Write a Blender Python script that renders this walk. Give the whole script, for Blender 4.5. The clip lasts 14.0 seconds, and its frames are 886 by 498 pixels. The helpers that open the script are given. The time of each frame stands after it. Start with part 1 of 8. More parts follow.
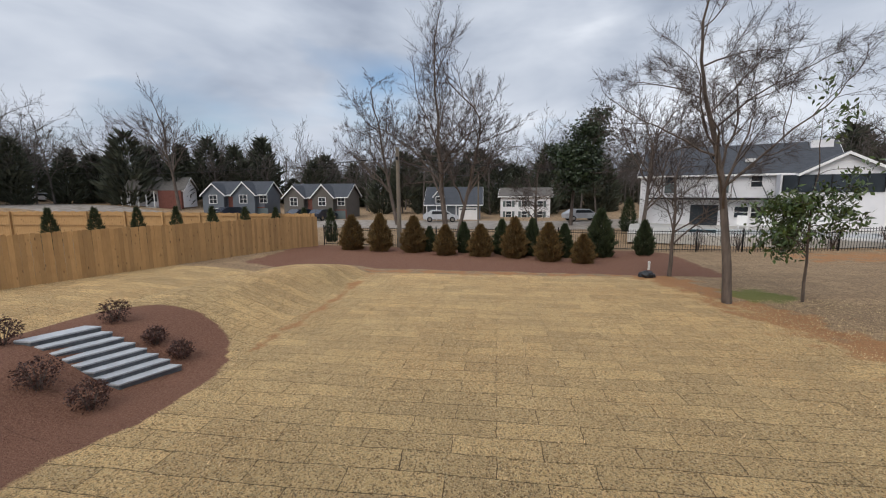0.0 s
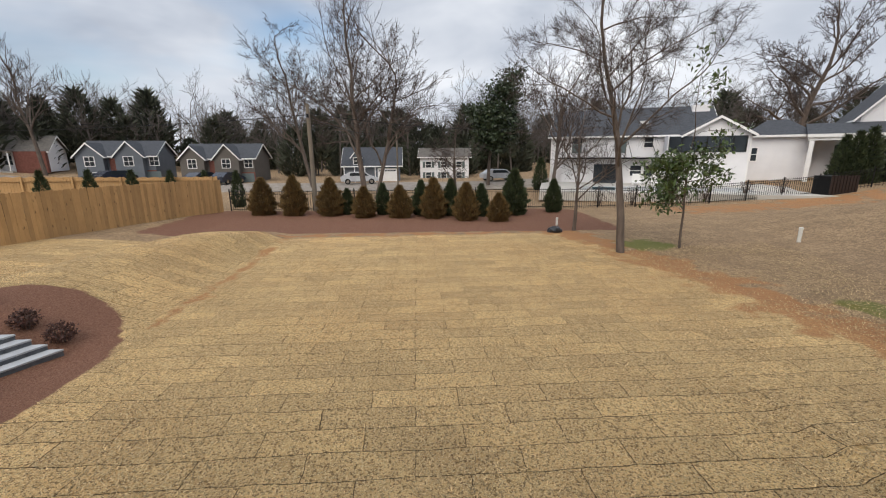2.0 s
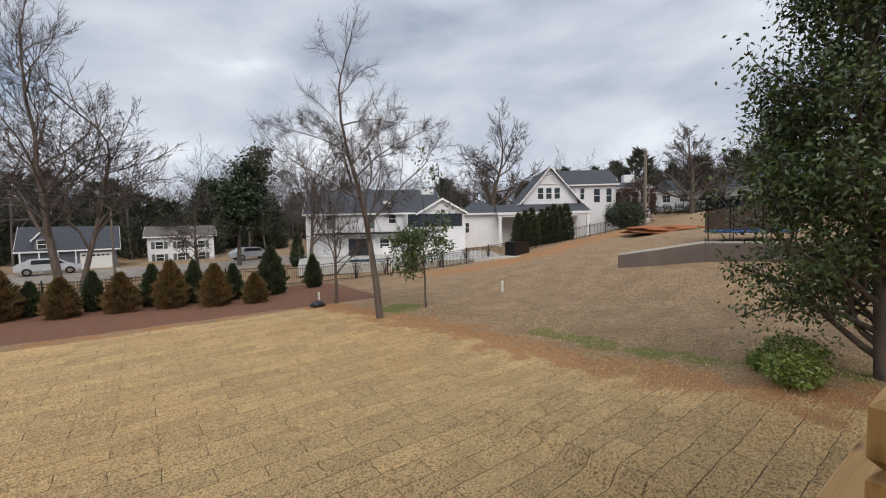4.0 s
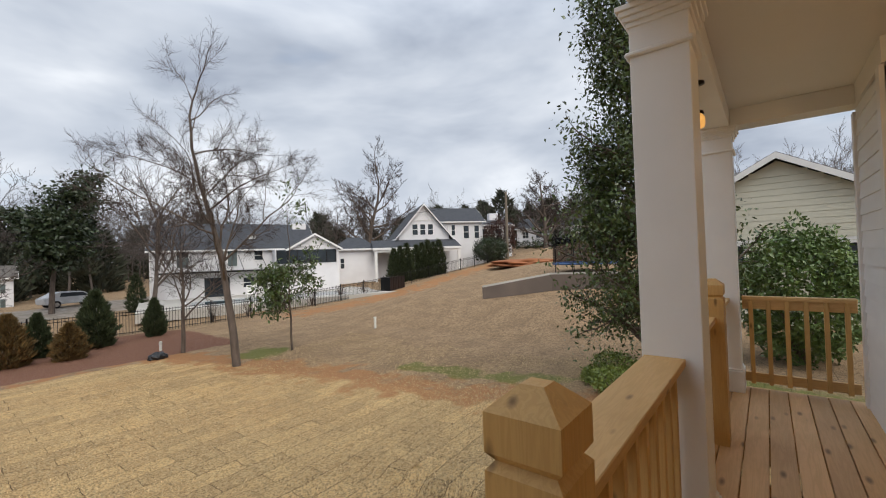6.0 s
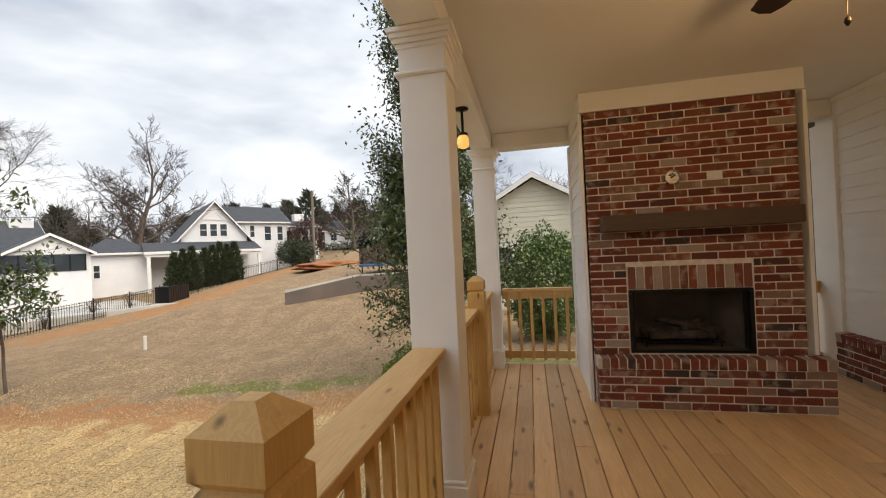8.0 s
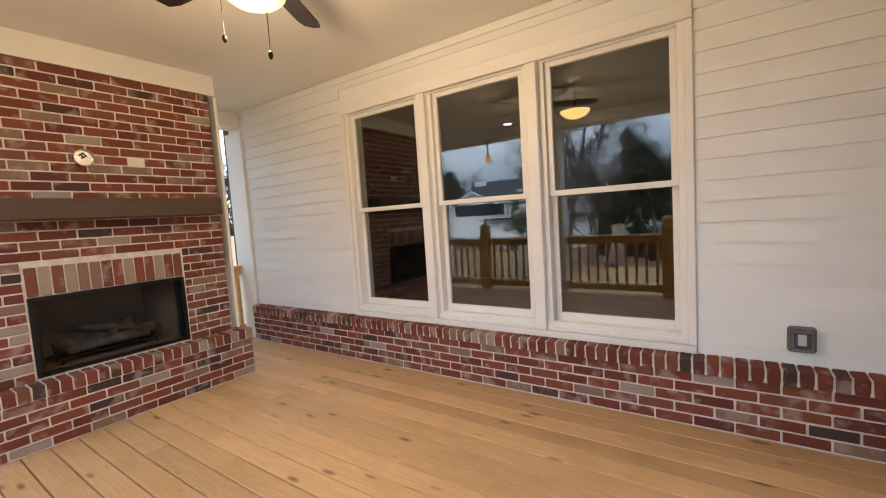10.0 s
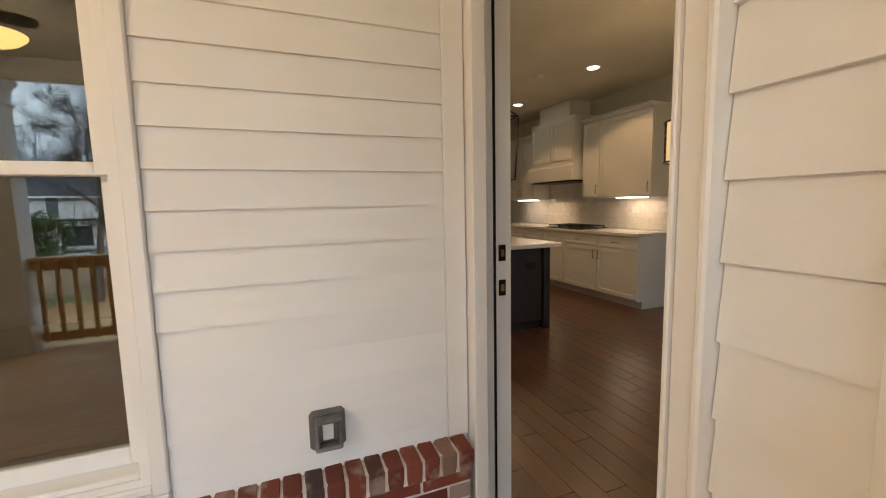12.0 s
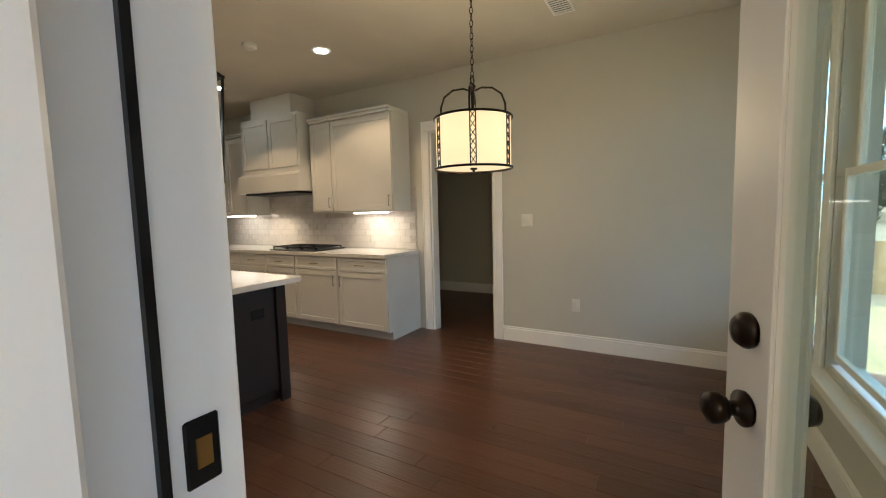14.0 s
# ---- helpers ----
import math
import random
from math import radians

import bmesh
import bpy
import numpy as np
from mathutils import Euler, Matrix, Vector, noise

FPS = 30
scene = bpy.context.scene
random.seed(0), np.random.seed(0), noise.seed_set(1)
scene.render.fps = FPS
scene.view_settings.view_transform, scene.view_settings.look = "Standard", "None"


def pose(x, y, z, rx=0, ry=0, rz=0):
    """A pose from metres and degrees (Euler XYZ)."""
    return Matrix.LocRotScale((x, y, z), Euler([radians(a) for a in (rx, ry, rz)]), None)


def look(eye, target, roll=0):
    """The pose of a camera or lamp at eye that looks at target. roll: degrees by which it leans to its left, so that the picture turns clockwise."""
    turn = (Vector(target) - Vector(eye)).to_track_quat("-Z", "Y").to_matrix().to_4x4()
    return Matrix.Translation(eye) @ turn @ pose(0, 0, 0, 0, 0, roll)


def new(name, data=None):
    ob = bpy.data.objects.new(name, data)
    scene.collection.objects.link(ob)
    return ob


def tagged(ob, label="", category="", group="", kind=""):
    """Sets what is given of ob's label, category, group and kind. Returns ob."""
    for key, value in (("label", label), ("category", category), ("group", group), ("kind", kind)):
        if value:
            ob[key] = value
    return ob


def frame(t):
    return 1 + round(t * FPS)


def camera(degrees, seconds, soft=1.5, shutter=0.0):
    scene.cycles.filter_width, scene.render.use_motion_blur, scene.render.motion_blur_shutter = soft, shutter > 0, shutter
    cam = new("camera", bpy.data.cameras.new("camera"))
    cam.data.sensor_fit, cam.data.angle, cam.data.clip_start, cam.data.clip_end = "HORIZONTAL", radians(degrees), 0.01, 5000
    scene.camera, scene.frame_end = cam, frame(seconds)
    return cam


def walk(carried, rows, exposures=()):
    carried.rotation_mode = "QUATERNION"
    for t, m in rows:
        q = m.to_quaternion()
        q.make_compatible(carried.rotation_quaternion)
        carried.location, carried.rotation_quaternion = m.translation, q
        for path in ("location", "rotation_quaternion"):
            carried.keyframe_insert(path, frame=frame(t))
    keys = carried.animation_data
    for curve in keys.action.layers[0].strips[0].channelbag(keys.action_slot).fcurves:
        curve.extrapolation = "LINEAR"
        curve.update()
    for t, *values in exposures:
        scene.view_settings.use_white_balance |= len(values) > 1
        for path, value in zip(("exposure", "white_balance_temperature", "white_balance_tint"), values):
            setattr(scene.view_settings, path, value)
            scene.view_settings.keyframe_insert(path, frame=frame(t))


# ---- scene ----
cam = camera(94.8, 14.0, soft=1.1)
PATH = [
    (0, (0.489, 0.474, 1.352), (0.161, 2.427, 1.075), -0.3),
    (0.5, (0.533, 0.486, 1.316), (0.215, 2.428, 0.961), -0.2),
    (1, (0.517, 0.479, 1.292), (0.25, 2.414, 0.864), -0.1),
    (1.5, (0.549, 0.463, 1.288), (0.394, 2.401, 0.817), -0.2),
    (2, (0.625, 0.446, 1.322), (0.673, 2.392, 0.86), -0.4),
    (2.5, (0.696, 0.426, 1.313), (1.033, 2.359, 0.924), -0.6),
    (3, (0.638, 0.211, 1.35), (1.277, 2.084, 1.058), -0.9),
    (3.5, (0.567, 0.146, 1.386), (1.479, 1.915, 1.19), -1.1),
    (3.7, (0.48, 0.103, 1.379), (1.488, 1.824, 1.218), -1.2),
    (5.8, (0.7, -0.145, 1.374), (2.231, 1.142, 1.41), -1.8),
    (6, (0.659, -0.223, 1.393), (2.224, 1.022, 1.429), -1.9),
    (6.5, (0.691, -0.339, 1.381), (2.352, 0.774, 1.412), -1.7),
    (7, (0.706, -0.4, 1.384), (2.462, 0.557, 1.408), -1.7),
    (7.2, (0.703, -0.414, 1.388), (2.495, 0.472, 1.409), -1.8),
    (9.3, (0.738, -0.281, 1.401), (2.53, -1.165, 1.317), -4.0),
    (9.5, (0.704, -0.376, 1.389), (2.362, -1.49, 1.281), -3.9),
    (10, (0.729, -0.529, 1.339), (1.85, -2.177, 1.182), -3.7),
    (10.3, (0.734, -0.689, 1.357), (1.487, -2.532, 1.165), -2.9),
    (10.5, (0.699, -0.807, 1.372), (1.193, -2.73, 1.132), -2.8),
    (11, (0.722, -1.183, 1.328), (0.614, -3.165, 1.082), -1.7),
    (11.5, (0.570, -1.535, 1.298), (0.164, -3.486, 1.098), -1.4),
    (12, (0.477, -1.926, 1.331), (-0.253, -3.775, 1.114), -1.2),
    (12.5, (0.416, -2.277, 1.327), (-0.715, -3.914, 1.122), -1.5),
    (13, (0.245, -2.562, 1.318), (-1.21, -3.915, 1.142), -1.9),
    (13.5, (0.06, -2.795, 1.323), (-1.605, -3.885, 1.164), -1.5),
    (14, (-0.122, -2.941, 1.349), (-1.849, -3.934, 1.173), -1.4),
]
walk(cam, [(t, look(eye, target, roll)) for t, eye, target, roll in PATH], exposures=((0.0, 0.3, 6450, 10), (2.0, 0.5, 6750, 10), (3.7, 0.4, 6600, 10), (6.0, 0.5, 6650, 9), (7.2, 0.75, 6750, 9), (9.3, 1.65, 7700, 9), (10.0, 2.25, 5800, 6), (11.0, 2.55, 5450, 2), (12.0, 2.5, 5900, 2), (12.5, 2.8, 4900, -2), (13.0, 2.95, 5000, -2), (14.0, 3.15, 4850, -3)))

world = bpy.data.worlds.new("overcast_sky")
scene.world = world
world.use_nodes = True
wn, wl = world.node_tree.nodes, world.node_tree.links
wn.clear()
w_out = wn.new("ShaderNodeOutputWorld")
w_bg = wn.new("ShaderNodeBackground")
w_sky = wn.new("ShaderNodeTexSky")
w_sky.sky_type, w_sky.sun_disc = "NISHITA", False
w_sky.sun_elevation, w_sky.sun_rotation = radians(38), radians(200)
w_co = wn.new("ShaderNodeTexCoord")
w_map = wn.new("ShaderNodeMapping")
w_map.inputs["Scale"].default_value = (1.0, 1.0, 2.7)
w_map.inputs["Rotation"].default_value = (0.12, 0.05, 0.7)
w_n = wn.new("ShaderNodeTexNoise")
w_n.inputs["Scale"].default_value, w_n.inputs["Detail"].default_value, w_n.inputs["Roughness"].default_value = 1.9, 5, 0.5
w_n.inputs["Distortion"].default_value = 0.25
w_ramp = wn.new("ShaderNodeValToRGB")
w_ramp.color_ramp.elements[0].position, w_ramp.color_ramp.elements[0].color = 0.33, (0.25, 0.29, 0.37, 1)
w_ramp.color_ramp.elements[1].position, w_ramp.color_ramp.elements[1].color = 0.76, (0.80, 0.83, 0.88, 1)
for pos, col in ((0.48, (0.40, 0.445, 0.525, 1)), (0.60, (0.53, 0.57, 0.64, 1))):
    w_e = w_ramp.color_ramp.elements.new(pos)
    w_e.color = col
w_cov = wn.new("ShaderNodeTexNoise")
w_cov.inputs["Scale"].default_value, w_cov.inputs["Detail"].default_value = 1.3, 4
w_covr = wn.new("ShaderNodeMapRange")
w_covr.inputs[1].default_value, w_covr.inputs[2].default_value = 0.30, 0.42
w_mul = wn.new("ShaderNodeVectorMath")
w_mul.operation = "SCALE"
w_mul.inputs["Scale"].default_value = 0.10
w_mix = wn.new("ShaderNodeMix")
w_mix.data_type = "RGBA"
wl.new(w_co.outputs["Generated"], w_map.inputs["Vector"])
wl.new(w_map.outputs["Vector"], w_n.inputs["Vector"])
wl.new(w_map.outputs["Vector"], w_cov.inputs["Vector"])
wl.new(w_n.outputs["Fac"], w_ramp.inputs["Fac"])
wl.new(w_cov.outputs["Fac"], w_covr.inputs[0])
wl.new(w_sky.outputs["Color"], w_mul.inputs[0])
wl.new(w_covr.outputs[0], w_mix.inputs["Factor"])
wl.new(w_mul.outputs[0], w_mix.inputs["A"])
wl.new(w_ramp.outputs["Color"], w_mix.inputs["B"])
w_sep = wn.new("ShaderNodeSeparateXYZ")
w_up = wn.new("ShaderNodeMapRange")
for i_, v_ in ((1, 0.45), (2, 1.0), (3, 1.0), (4, 1.9)):
    w_up.inputs[i_].default_value = v_
w_lift = wn.new("ShaderNodeVectorMath")
w_lift.operation = "SCALE"
wl.new(w_co.outputs["Generated"], w_sep.inputs[0])
wl.new(w_sep.outputs["Z"], w_up.inputs[0])
wl.new(w_mix.outputs["Result"], w_lift.inputs[0])
wl.new(w_up.outputs[0], w_lift.inputs["Scale"])
wl.new(w_lift.outputs[0], w_bg.inputs["Color"])
wl.new(w_bg.outputs["Background"], w_out.inputs["Surface"])
w_bg.inputs["Strength"].default_value = 1.0

sun = new("sun", bpy.data.lights.new("sun", "SUN"))
sun.data.energy, sun.data.angle, sun.data.color = 1.5, radians(50), (1.0, 0.94, 0.86)
sun.matrix_world = look((0, 0, 30), (0 - math.sin(radians(200)) * 30, 0 - math.cos(radians(200)) * 30, 0))


def lamp(name, x, y, z, watts, colour, size=0.08):
    ob = new(name, bpy.data.lights.new(name, "POINT"))
    ob.data.energy, ob.data.color, ob.data.shadow_soft_size = watts, colour, size
    ob.location = (x, y, z)
    return ob


WARM = (1.0, 0.66, 0.34)
lamp("fan_bulb", 2.43, -1.67, 2.31, 13, WARM, 0.11)
lamp("pendant_bulb", -2.27, -3.95, 1.76, 4, (1.0, 0.62, 0.30), 0.09)
for cx, cy in ((-2.92, -5.77), (-2.55, -7.15), (-1.2, -6.1), (-1.2, -7.4)):
    ob = new("downlight_beam", bpy.data.lights.new("downlight_beam", "SPOT"))
    ob.data.energy, ob.data.color, ob.data.spot_size, ob.data.shadow_soft_size = 5.2, (1.0, 0.56, 0.25), radians(120), 0.06
    ob.location = (cx, cy, 2.82)
for cy, ln in ((-6.0, 0.42), (-7.75, 0.5)):
    ob = new("cabinet_strip_beam", bpy.data.lights.new("cabinet_strip_beam", "AREA"))
    ob.data.shape, ob.data.size, ob.data.size_y, ob.data.energy, ob.data.color = "RECTANGLE", 0.03, ln, 0.35, (1.0, 0.66, 0.38)
    ob.location = (-3.80, cy, 1.355)

# ---------------------------------------------------------------- materials


def nodes_of(name):
    m = bpy.data.materials.new(name)
    m.use_nodes = True
    return m, m.node_tree.nodes, m.node_tree.links, m.node_tree.nodes["Principled BSDF"]


def surf(name, c1, c2=None, scale=6, rough=0.7, bump=0.1, bscale=80, metal=0.0, rand=0.0, stretch=(1, 1, 1), where="Object", island=False, c3=None, lo=0.35, hi=0.65, spec=0.5, bdist=0.01, patch=0.0):
    """A surface of two or three colours in two sizes of noise, with fine relief; rand varies its brightness from piece to piece."""
    m, n, l, p = nodes_of(name)
    c2 = c2 or tuple(v * 0.85 for v in c1)
    co = n.new("ShaderNodeTexCoord")
    info = n.new("ShaderNodeNewGeometry" if island else "ShaderNodeObjectInfo")
    rnd = info.outputs["Random Per Island" if island else "Random"]
    off = n.new("ShaderNodeVectorMath")
    off.operation = "SCALE"
    off.inputs[0].default_value = (17, 11, 23)
    l.new(rnd, off.inputs["Scale"])
    add = n.new("ShaderNodeVectorMath")
    l.new(co.outputs[where], add.inputs[0])
    if rand:
        l.new(off.outputs[0], add.inputs[1])
    mp = n.new("ShaderNodeMapping")
    mp.inputs["Scale"].default_value = stretch
    l.new(add.outputs[0], mp.inputs["Vector"])
    big = n.new("ShaderNodeTexNoise")
    big.inputs["Scale"].default_value, big.inputs["Detail"].default_value = scale, 8
    l.new(mp.outputs[0], big.inputs["Vector"])
    ramp = n.new("ShaderNodeValToRGB")
    ramp.color_ramp.elements[0].position, ramp.color_ramp.elements[0].color = lo, (*c1, 1)
    ramp.color_ramp.elements[1].position, ramp.color_ramp.elements[1].color = hi, (*c2, 1)
    l.new(big.outputs["Fac"], ramp.inputs["Fac"])
    col = ramp.outputs["Color"]
    small = n.new("ShaderNodeTexNoise")
    small.inputs["Scale"].default_value, small.inputs["Detail"].default_value = bscale, 5
    l.new(mp.outputs[0], small.inputs["Vector"])
    if c3:
        mx = n.new("ShaderNodeMix")
        mx.data_type = "RGBA"
        rg = n.new("ShaderNodeMapRange")
        rg.inputs[1].default_value, rg.inputs[2].default_value, rg.inputs[4].default_value = 0.5, 0.7, 0.85
        l.new(small.outputs["Fac"], rg.inputs[0])
        l.new(rg.outputs[0], mx.inputs["Factor"])
        l.new(col, mx.inputs["A"])
        mx.inputs["B"].default_value = (*c3, 1)
        col = mx.outputs["Result"]
    if rand:
        hsv = n.new("ShaderNodeHueSaturation")
        rr = n.new("ShaderNodeMapRange")
        rr.inputs[3].default_value, rr.inputs[4].default_value = 1 - rand, 1 + rand
        l.new(rnd, rr.inputs[0])
        l.new(rr.outputs[0], hsv.inputs["Value"])
        l.new(col, hsv.inputs["Color"])
        col = hsv.outputs["Color"]
    l.new(col, p.inputs["Base Color"])
    p.inputs["Roughness"].default_value, p.inputs["Metallic"].default_value = rough, metal
    p.inputs["Specular IOR Level"].default_value = spec
    if bump:
        b = n.new("ShaderNodeBump")
        b.inputs["Strength"].default_value, b.inputs["Distance"].default_value = bump, bdist
        l.new(small.outputs["Fac"], b.inputs["Height"])
        l.new(b.outputs[0], p.inputs["Normal"])
    return m


def wood(name, light, dark, axis, rand=0.15, rough=0.6, knots=True, scale=1.0):
    """Sawn timber with its grain along the axis 0, 1 or 2, knots and boards of different tone."""
    m, n, l, p = nodes_of(name)
    co = n.new("ShaderNodeTexCoord")
    info = n.new("ShaderNodeObjectInfo")
    off = n.new("ShaderNodeVectorMath")
    off.operation = "SCALE"
    off.inputs[0].default_value = (31, 7, 13)
    l.new(info.outputs["Random"], off.inputs["Scale"])
    add = n.new("ShaderNodeVectorMath")
    l.new(co.outputs["Object"], add.inputs[0])
    l.new(off.outputs[0], add.inputs[1])
    st = [scale * 14.0] * 3
    st[axis] = scale * 0.9
    mp = n.new("ShaderNodeMapping")
    mp.inputs["Scale"].default_value = st
    l.new(add.outputs[0], mp.inputs["Vector"])
    g = n.new("ShaderNodeTexNoise")
    g.inputs["Scale"].default_value, g.inputs["Detail"].default_value, g.inputs["Distortion"].default_value = 1.6, 8, 0.9
    l.new(mp.outputs[0], g.inputs["Vector"])
    wv = n.new("ShaderNodeMath")
    wv.operation = "MULTIPLY"
    wv.inputs[1].default_value = 34.0
    l.new(g.outputs["Fac"], wv.inputs[0])
    sn = n.new("ShaderNodeMath")
    sn.operation = "SINE"
    l.new(wv.outputs[0], sn.inputs[0])
    rg = n.new("ShaderNodeMapRange")
    rg.inputs[1].default_value = -1.0
    l.new(sn.outputs[0], rg.inputs[0])
    ramp = n.new("ShaderNodeMix")
    ramp.data_type = "RGBA"
    ramp.inputs["A"].default_value, ramp.inputs["B"].default_value = (*light, 1), (*[a * 0.72 + b * 0.28 for a, b in zip(light, dark)], 1)
    l.new(rg.outputs[0], ramp.inputs["Factor"])
    blot = n.new("ShaderNodeTexNoise")
    blot.inputs["Scale"].default_value, blot.inputs["Detail"].default_value = 2.2 * scale, 5
    l.new(add.outputs[0], blot.inputs["Vector"])
    br = n.new("ShaderNodeMapRange")
    br.inputs[1].default_value, br.inputs[2].default_value, br.inputs[4].default_value = 0.5, 0.8, 0.5
    l.new(blot.outputs["Fac"], br.inputs[0])
    mx = n.new("ShaderNodeMix")
    mx.data_type = "RGBA"
    l.new(br.outputs[0], mx.inputs["Factor"])
    l.new(ramp.outputs["Result"], mx.inputs["A"])
    mx.inputs["B"].default_value = (*dark, 1)
    col = mx.outputs["Result"]
    if knots:
        ks = [scale * 8.0] * 3
        ks[axis] = scale * 2.6
        km = n.new("ShaderNodeMapping")
        km.inputs["Scale"].default_value = ks
        l.new(add.outputs[0], km.inputs["Vector"])
        v = n.new("ShaderNodeTexVoronoi")
        v.inputs["Scale"].default_value = 1.0
        l.new(km.outputs[0], v.inputs["Vector"])
        kr = n.new("ShaderNodeMapRange")
        kr.inputs[1].default_value, kr.inputs[2].default_value, kr.inputs[3].default_value, kr.inputs[4].default_value = 0.06, 0.17, 0.85, 0.0
        l.new(v.outputs["Distance"], kr.inputs[0])
        k2 = n.new("ShaderNodeMix")
        k2.data_type = "RGBA"
        l.new(kr.outputs[0], k2.inputs["Factor"])
        l.new(col, k2.inputs["A"])
        k2.inputs["B"].default_value = (*[a * 0.35 for a in dark], 1)
        col = k2.outputs["Result"]
    hsv = n.new("ShaderNodeHueSaturation")
    rr = n.new("ShaderNodeMapRange")
    rr.inputs[3].default_value, rr.inputs[4].default_value = 1 - rand, 1 + rand
    l.new(info.outputs["Random"], rr.inputs[0])
    l.new(rr.outputs[0], hsv.inputs["Value"])
    l.new(col, hsv.inputs["Color"])
    l.new(hsv.outputs["Color"], p.inputs["Base Color"])
    p.inputs["Roughness"].default_value = rough
    b = n.new("ShaderNodeBump")
    b.inputs["Strength"].default_value, b.inputs["Distance"].default_value = 0.25, 0.002
    l.new(rg.outputs[0], b.inputs["Height"])
    l.new(b.outputs[0], p.inputs["Normal"])
    return m


def brick_material(name, dark=1.0):
    """Tumbled brick: each one takes its own red, brown, near-black or lime-smeared grey."""
    m, n, l, p = nodes_of(name)
    co = n.new("ShaderNodeTexCoord")
    info = n.new("ShaderNodeObjectInfo")
    ramp = n.new("ShaderNodeValToRGB")
    ramp.color_ramp.interpolation = "CONSTANT"
    tones = ((0.0, (0.165, 0.040, 0.024)), (0.24, (0.205, 0.055, 0.032)), (0.44, (0.125, 0.033, 0.022)), (0.60, (0.18, 0.066, 0.040)), (0.74, (0.085, 0.034, 0.026)), (0.82, (0.23, 0.145, 0.105)), (0.91, (0.055, 0.034, 0.032)), (0.95, (0.33, 0.26, 0.22)))
    while len(ramp.color_ramp.elements) < len(tones):
        ramp.color_ramp.elements.new(0.5)
    for e, (pos, c) in zip(ramp.color_ramp.elements, tones):
        e.position, e.color = pos, (c[0] * dark, c[1] * dark, c[2] * dark, 1)
    l.new(info.outputs["Random"], ramp.inputs["Fac"])
    off = n.new("ShaderNodeVectorMath")
    off.operation = "SCALE"
    off.inputs[0].default_value = (41, 17, 29)
    l.new(info.outputs["Random"], off.inputs["Scale"])
    add = n.new("ShaderNodeVectorMath")
    l.new(co.outputs["Object"], add.inputs[0])
    l.new(off.outputs[0], add.inputs[1])
    ns = n.new("ShaderNodeTexNoise")
    ns.inputs["Scale"].default_value, ns.inputs["Detail"].default_value = 9, 7
    l.new(add.outputs[0], ns.inputs["Vector"])
    rg = n.new("ShaderNodeMapRange")
    rg.inputs[1].default_value, rg.inputs[2].default_value, rg.inputs[4].default_value = 0.53, 0.66, 0.65
    l.new(ns.outputs["Fac"], rg.inputs[0])
    mx = n.new("ShaderNodeMix")
    mx.data_type = "RGBA"
    l.new(rg.outputs[0], mx.inputs["Factor"])
    l.new(ramp.outputs["Color"], mx.inputs["A"])
    mx.inputs["B"].default_value = (0.38, 0.30, 0.25, 1)
    l.new(mx.outputs["Result"], p.inputs["Base Color"])
    p.inputs["Roughness"].default_value = 0.85
    fn = n.new("ShaderNodeTexNoise")
    fn.inputs["Scale"].default_value, fn.inputs["Detail"].default_value = 90, 4
    l.new(add.outputs[0], fn.inputs["Vector"])
    b = n.new("ShaderNodeBump")
    b.inputs["Strength"].default_value, b.inputs["Distance"].default_value = 0.5, 0.003
    l.new(fn.outputs["Fac"], b.inputs["Height"])
    l.new(b.outputs[0], p.inputs["Normal"])
    return m


def glass_material(name, tint=(1, 1, 1), strength=1.0):
    """Clear pane: reflects by Fresnel, lets the rest through."""
    m, n, l, p = nodes_of(name)
    n.remove(p)
    out = n["Material Output"]
    tr = n.new("ShaderNodeBsdfTransparent")
    tr.inputs["Color"].default_value = (*tint, 1)
    gl = n.new("ShaderNodeBsdfGlossy")
    gl.inputs["Roughness"].default_value = 0.01
    fr = n.new("ShaderNodeLayerWeight")
    fr.inputs["Blend"].default_value = 0.5
    pw = n.new("ShaderNodeMath")
    pw.operation = "POWER"
    pw.inputs[1].default_value = 5.0
    ml = n.new("ShaderNodeMapRange")
    ml.inputs[3].default_value, ml.inputs[4].default_value = strength, 1.0 if strength else 0.0
    mx = n.new("ShaderNodeMixShader")
    l.new(fr.outputs["Facing"], pw.inputs[0])
    l.new(pw.outputs[0], ml.inputs[0])
    l.new(ml.outputs[0], mx.inputs[0])
    l.new(tr.outputs[0], mx.inputs[1])
    l.new(gl.outputs[0], mx.inputs[2])
    l.new(mx.outputs[0], out.inputs["Surface"])
    return m


def glow(name, colour, strength):
    m, n, l, p = nodes_of(name)
    p.inputs["Base Color"].default_value = (*colour, 1)
    p.inputs["Emission Color"].default_value = (*colour, 1)
    p.inputs["Emission Strength"].default_value = strength
    return m


WHITE = surf("painted_trim", (0.82, 0.81, 0.79), (0.78, 0.77, 0.75), 3, 0.45, 0.03, 120)
SIDING = surf("painted_fibre_cement", (0.82, 0.82, 0.81), (0.78, 0.78, 0.77), 2.5, 0.55, 0.10, 200, rand=0.02, stretch=(1, 1, 3))
CEIL = surf("porch_ceiling_paint", (0.76, 0.74, 0.70), (0.73, 0.71, 0.67), 1.2, 0.55, 0.02, 60)
DECKX = wood("deck_pine", (0.64, 0.41, 0.20), (0.40, 0.23, 0.09), 0, 0.15, 0.5)
PINEZ = wood("rail_pine_upright", (0.60, 0.37, 0.13), (0.42, 0.23, 0.065), 2, 0.15, 0.6, scale=1.6)
PINEX = wood("rail_pine_x", (0.64, 0.41, 0.17), (0.44, 0.25, 0.08), 0, 0.12, 0.6, scale=1.6)
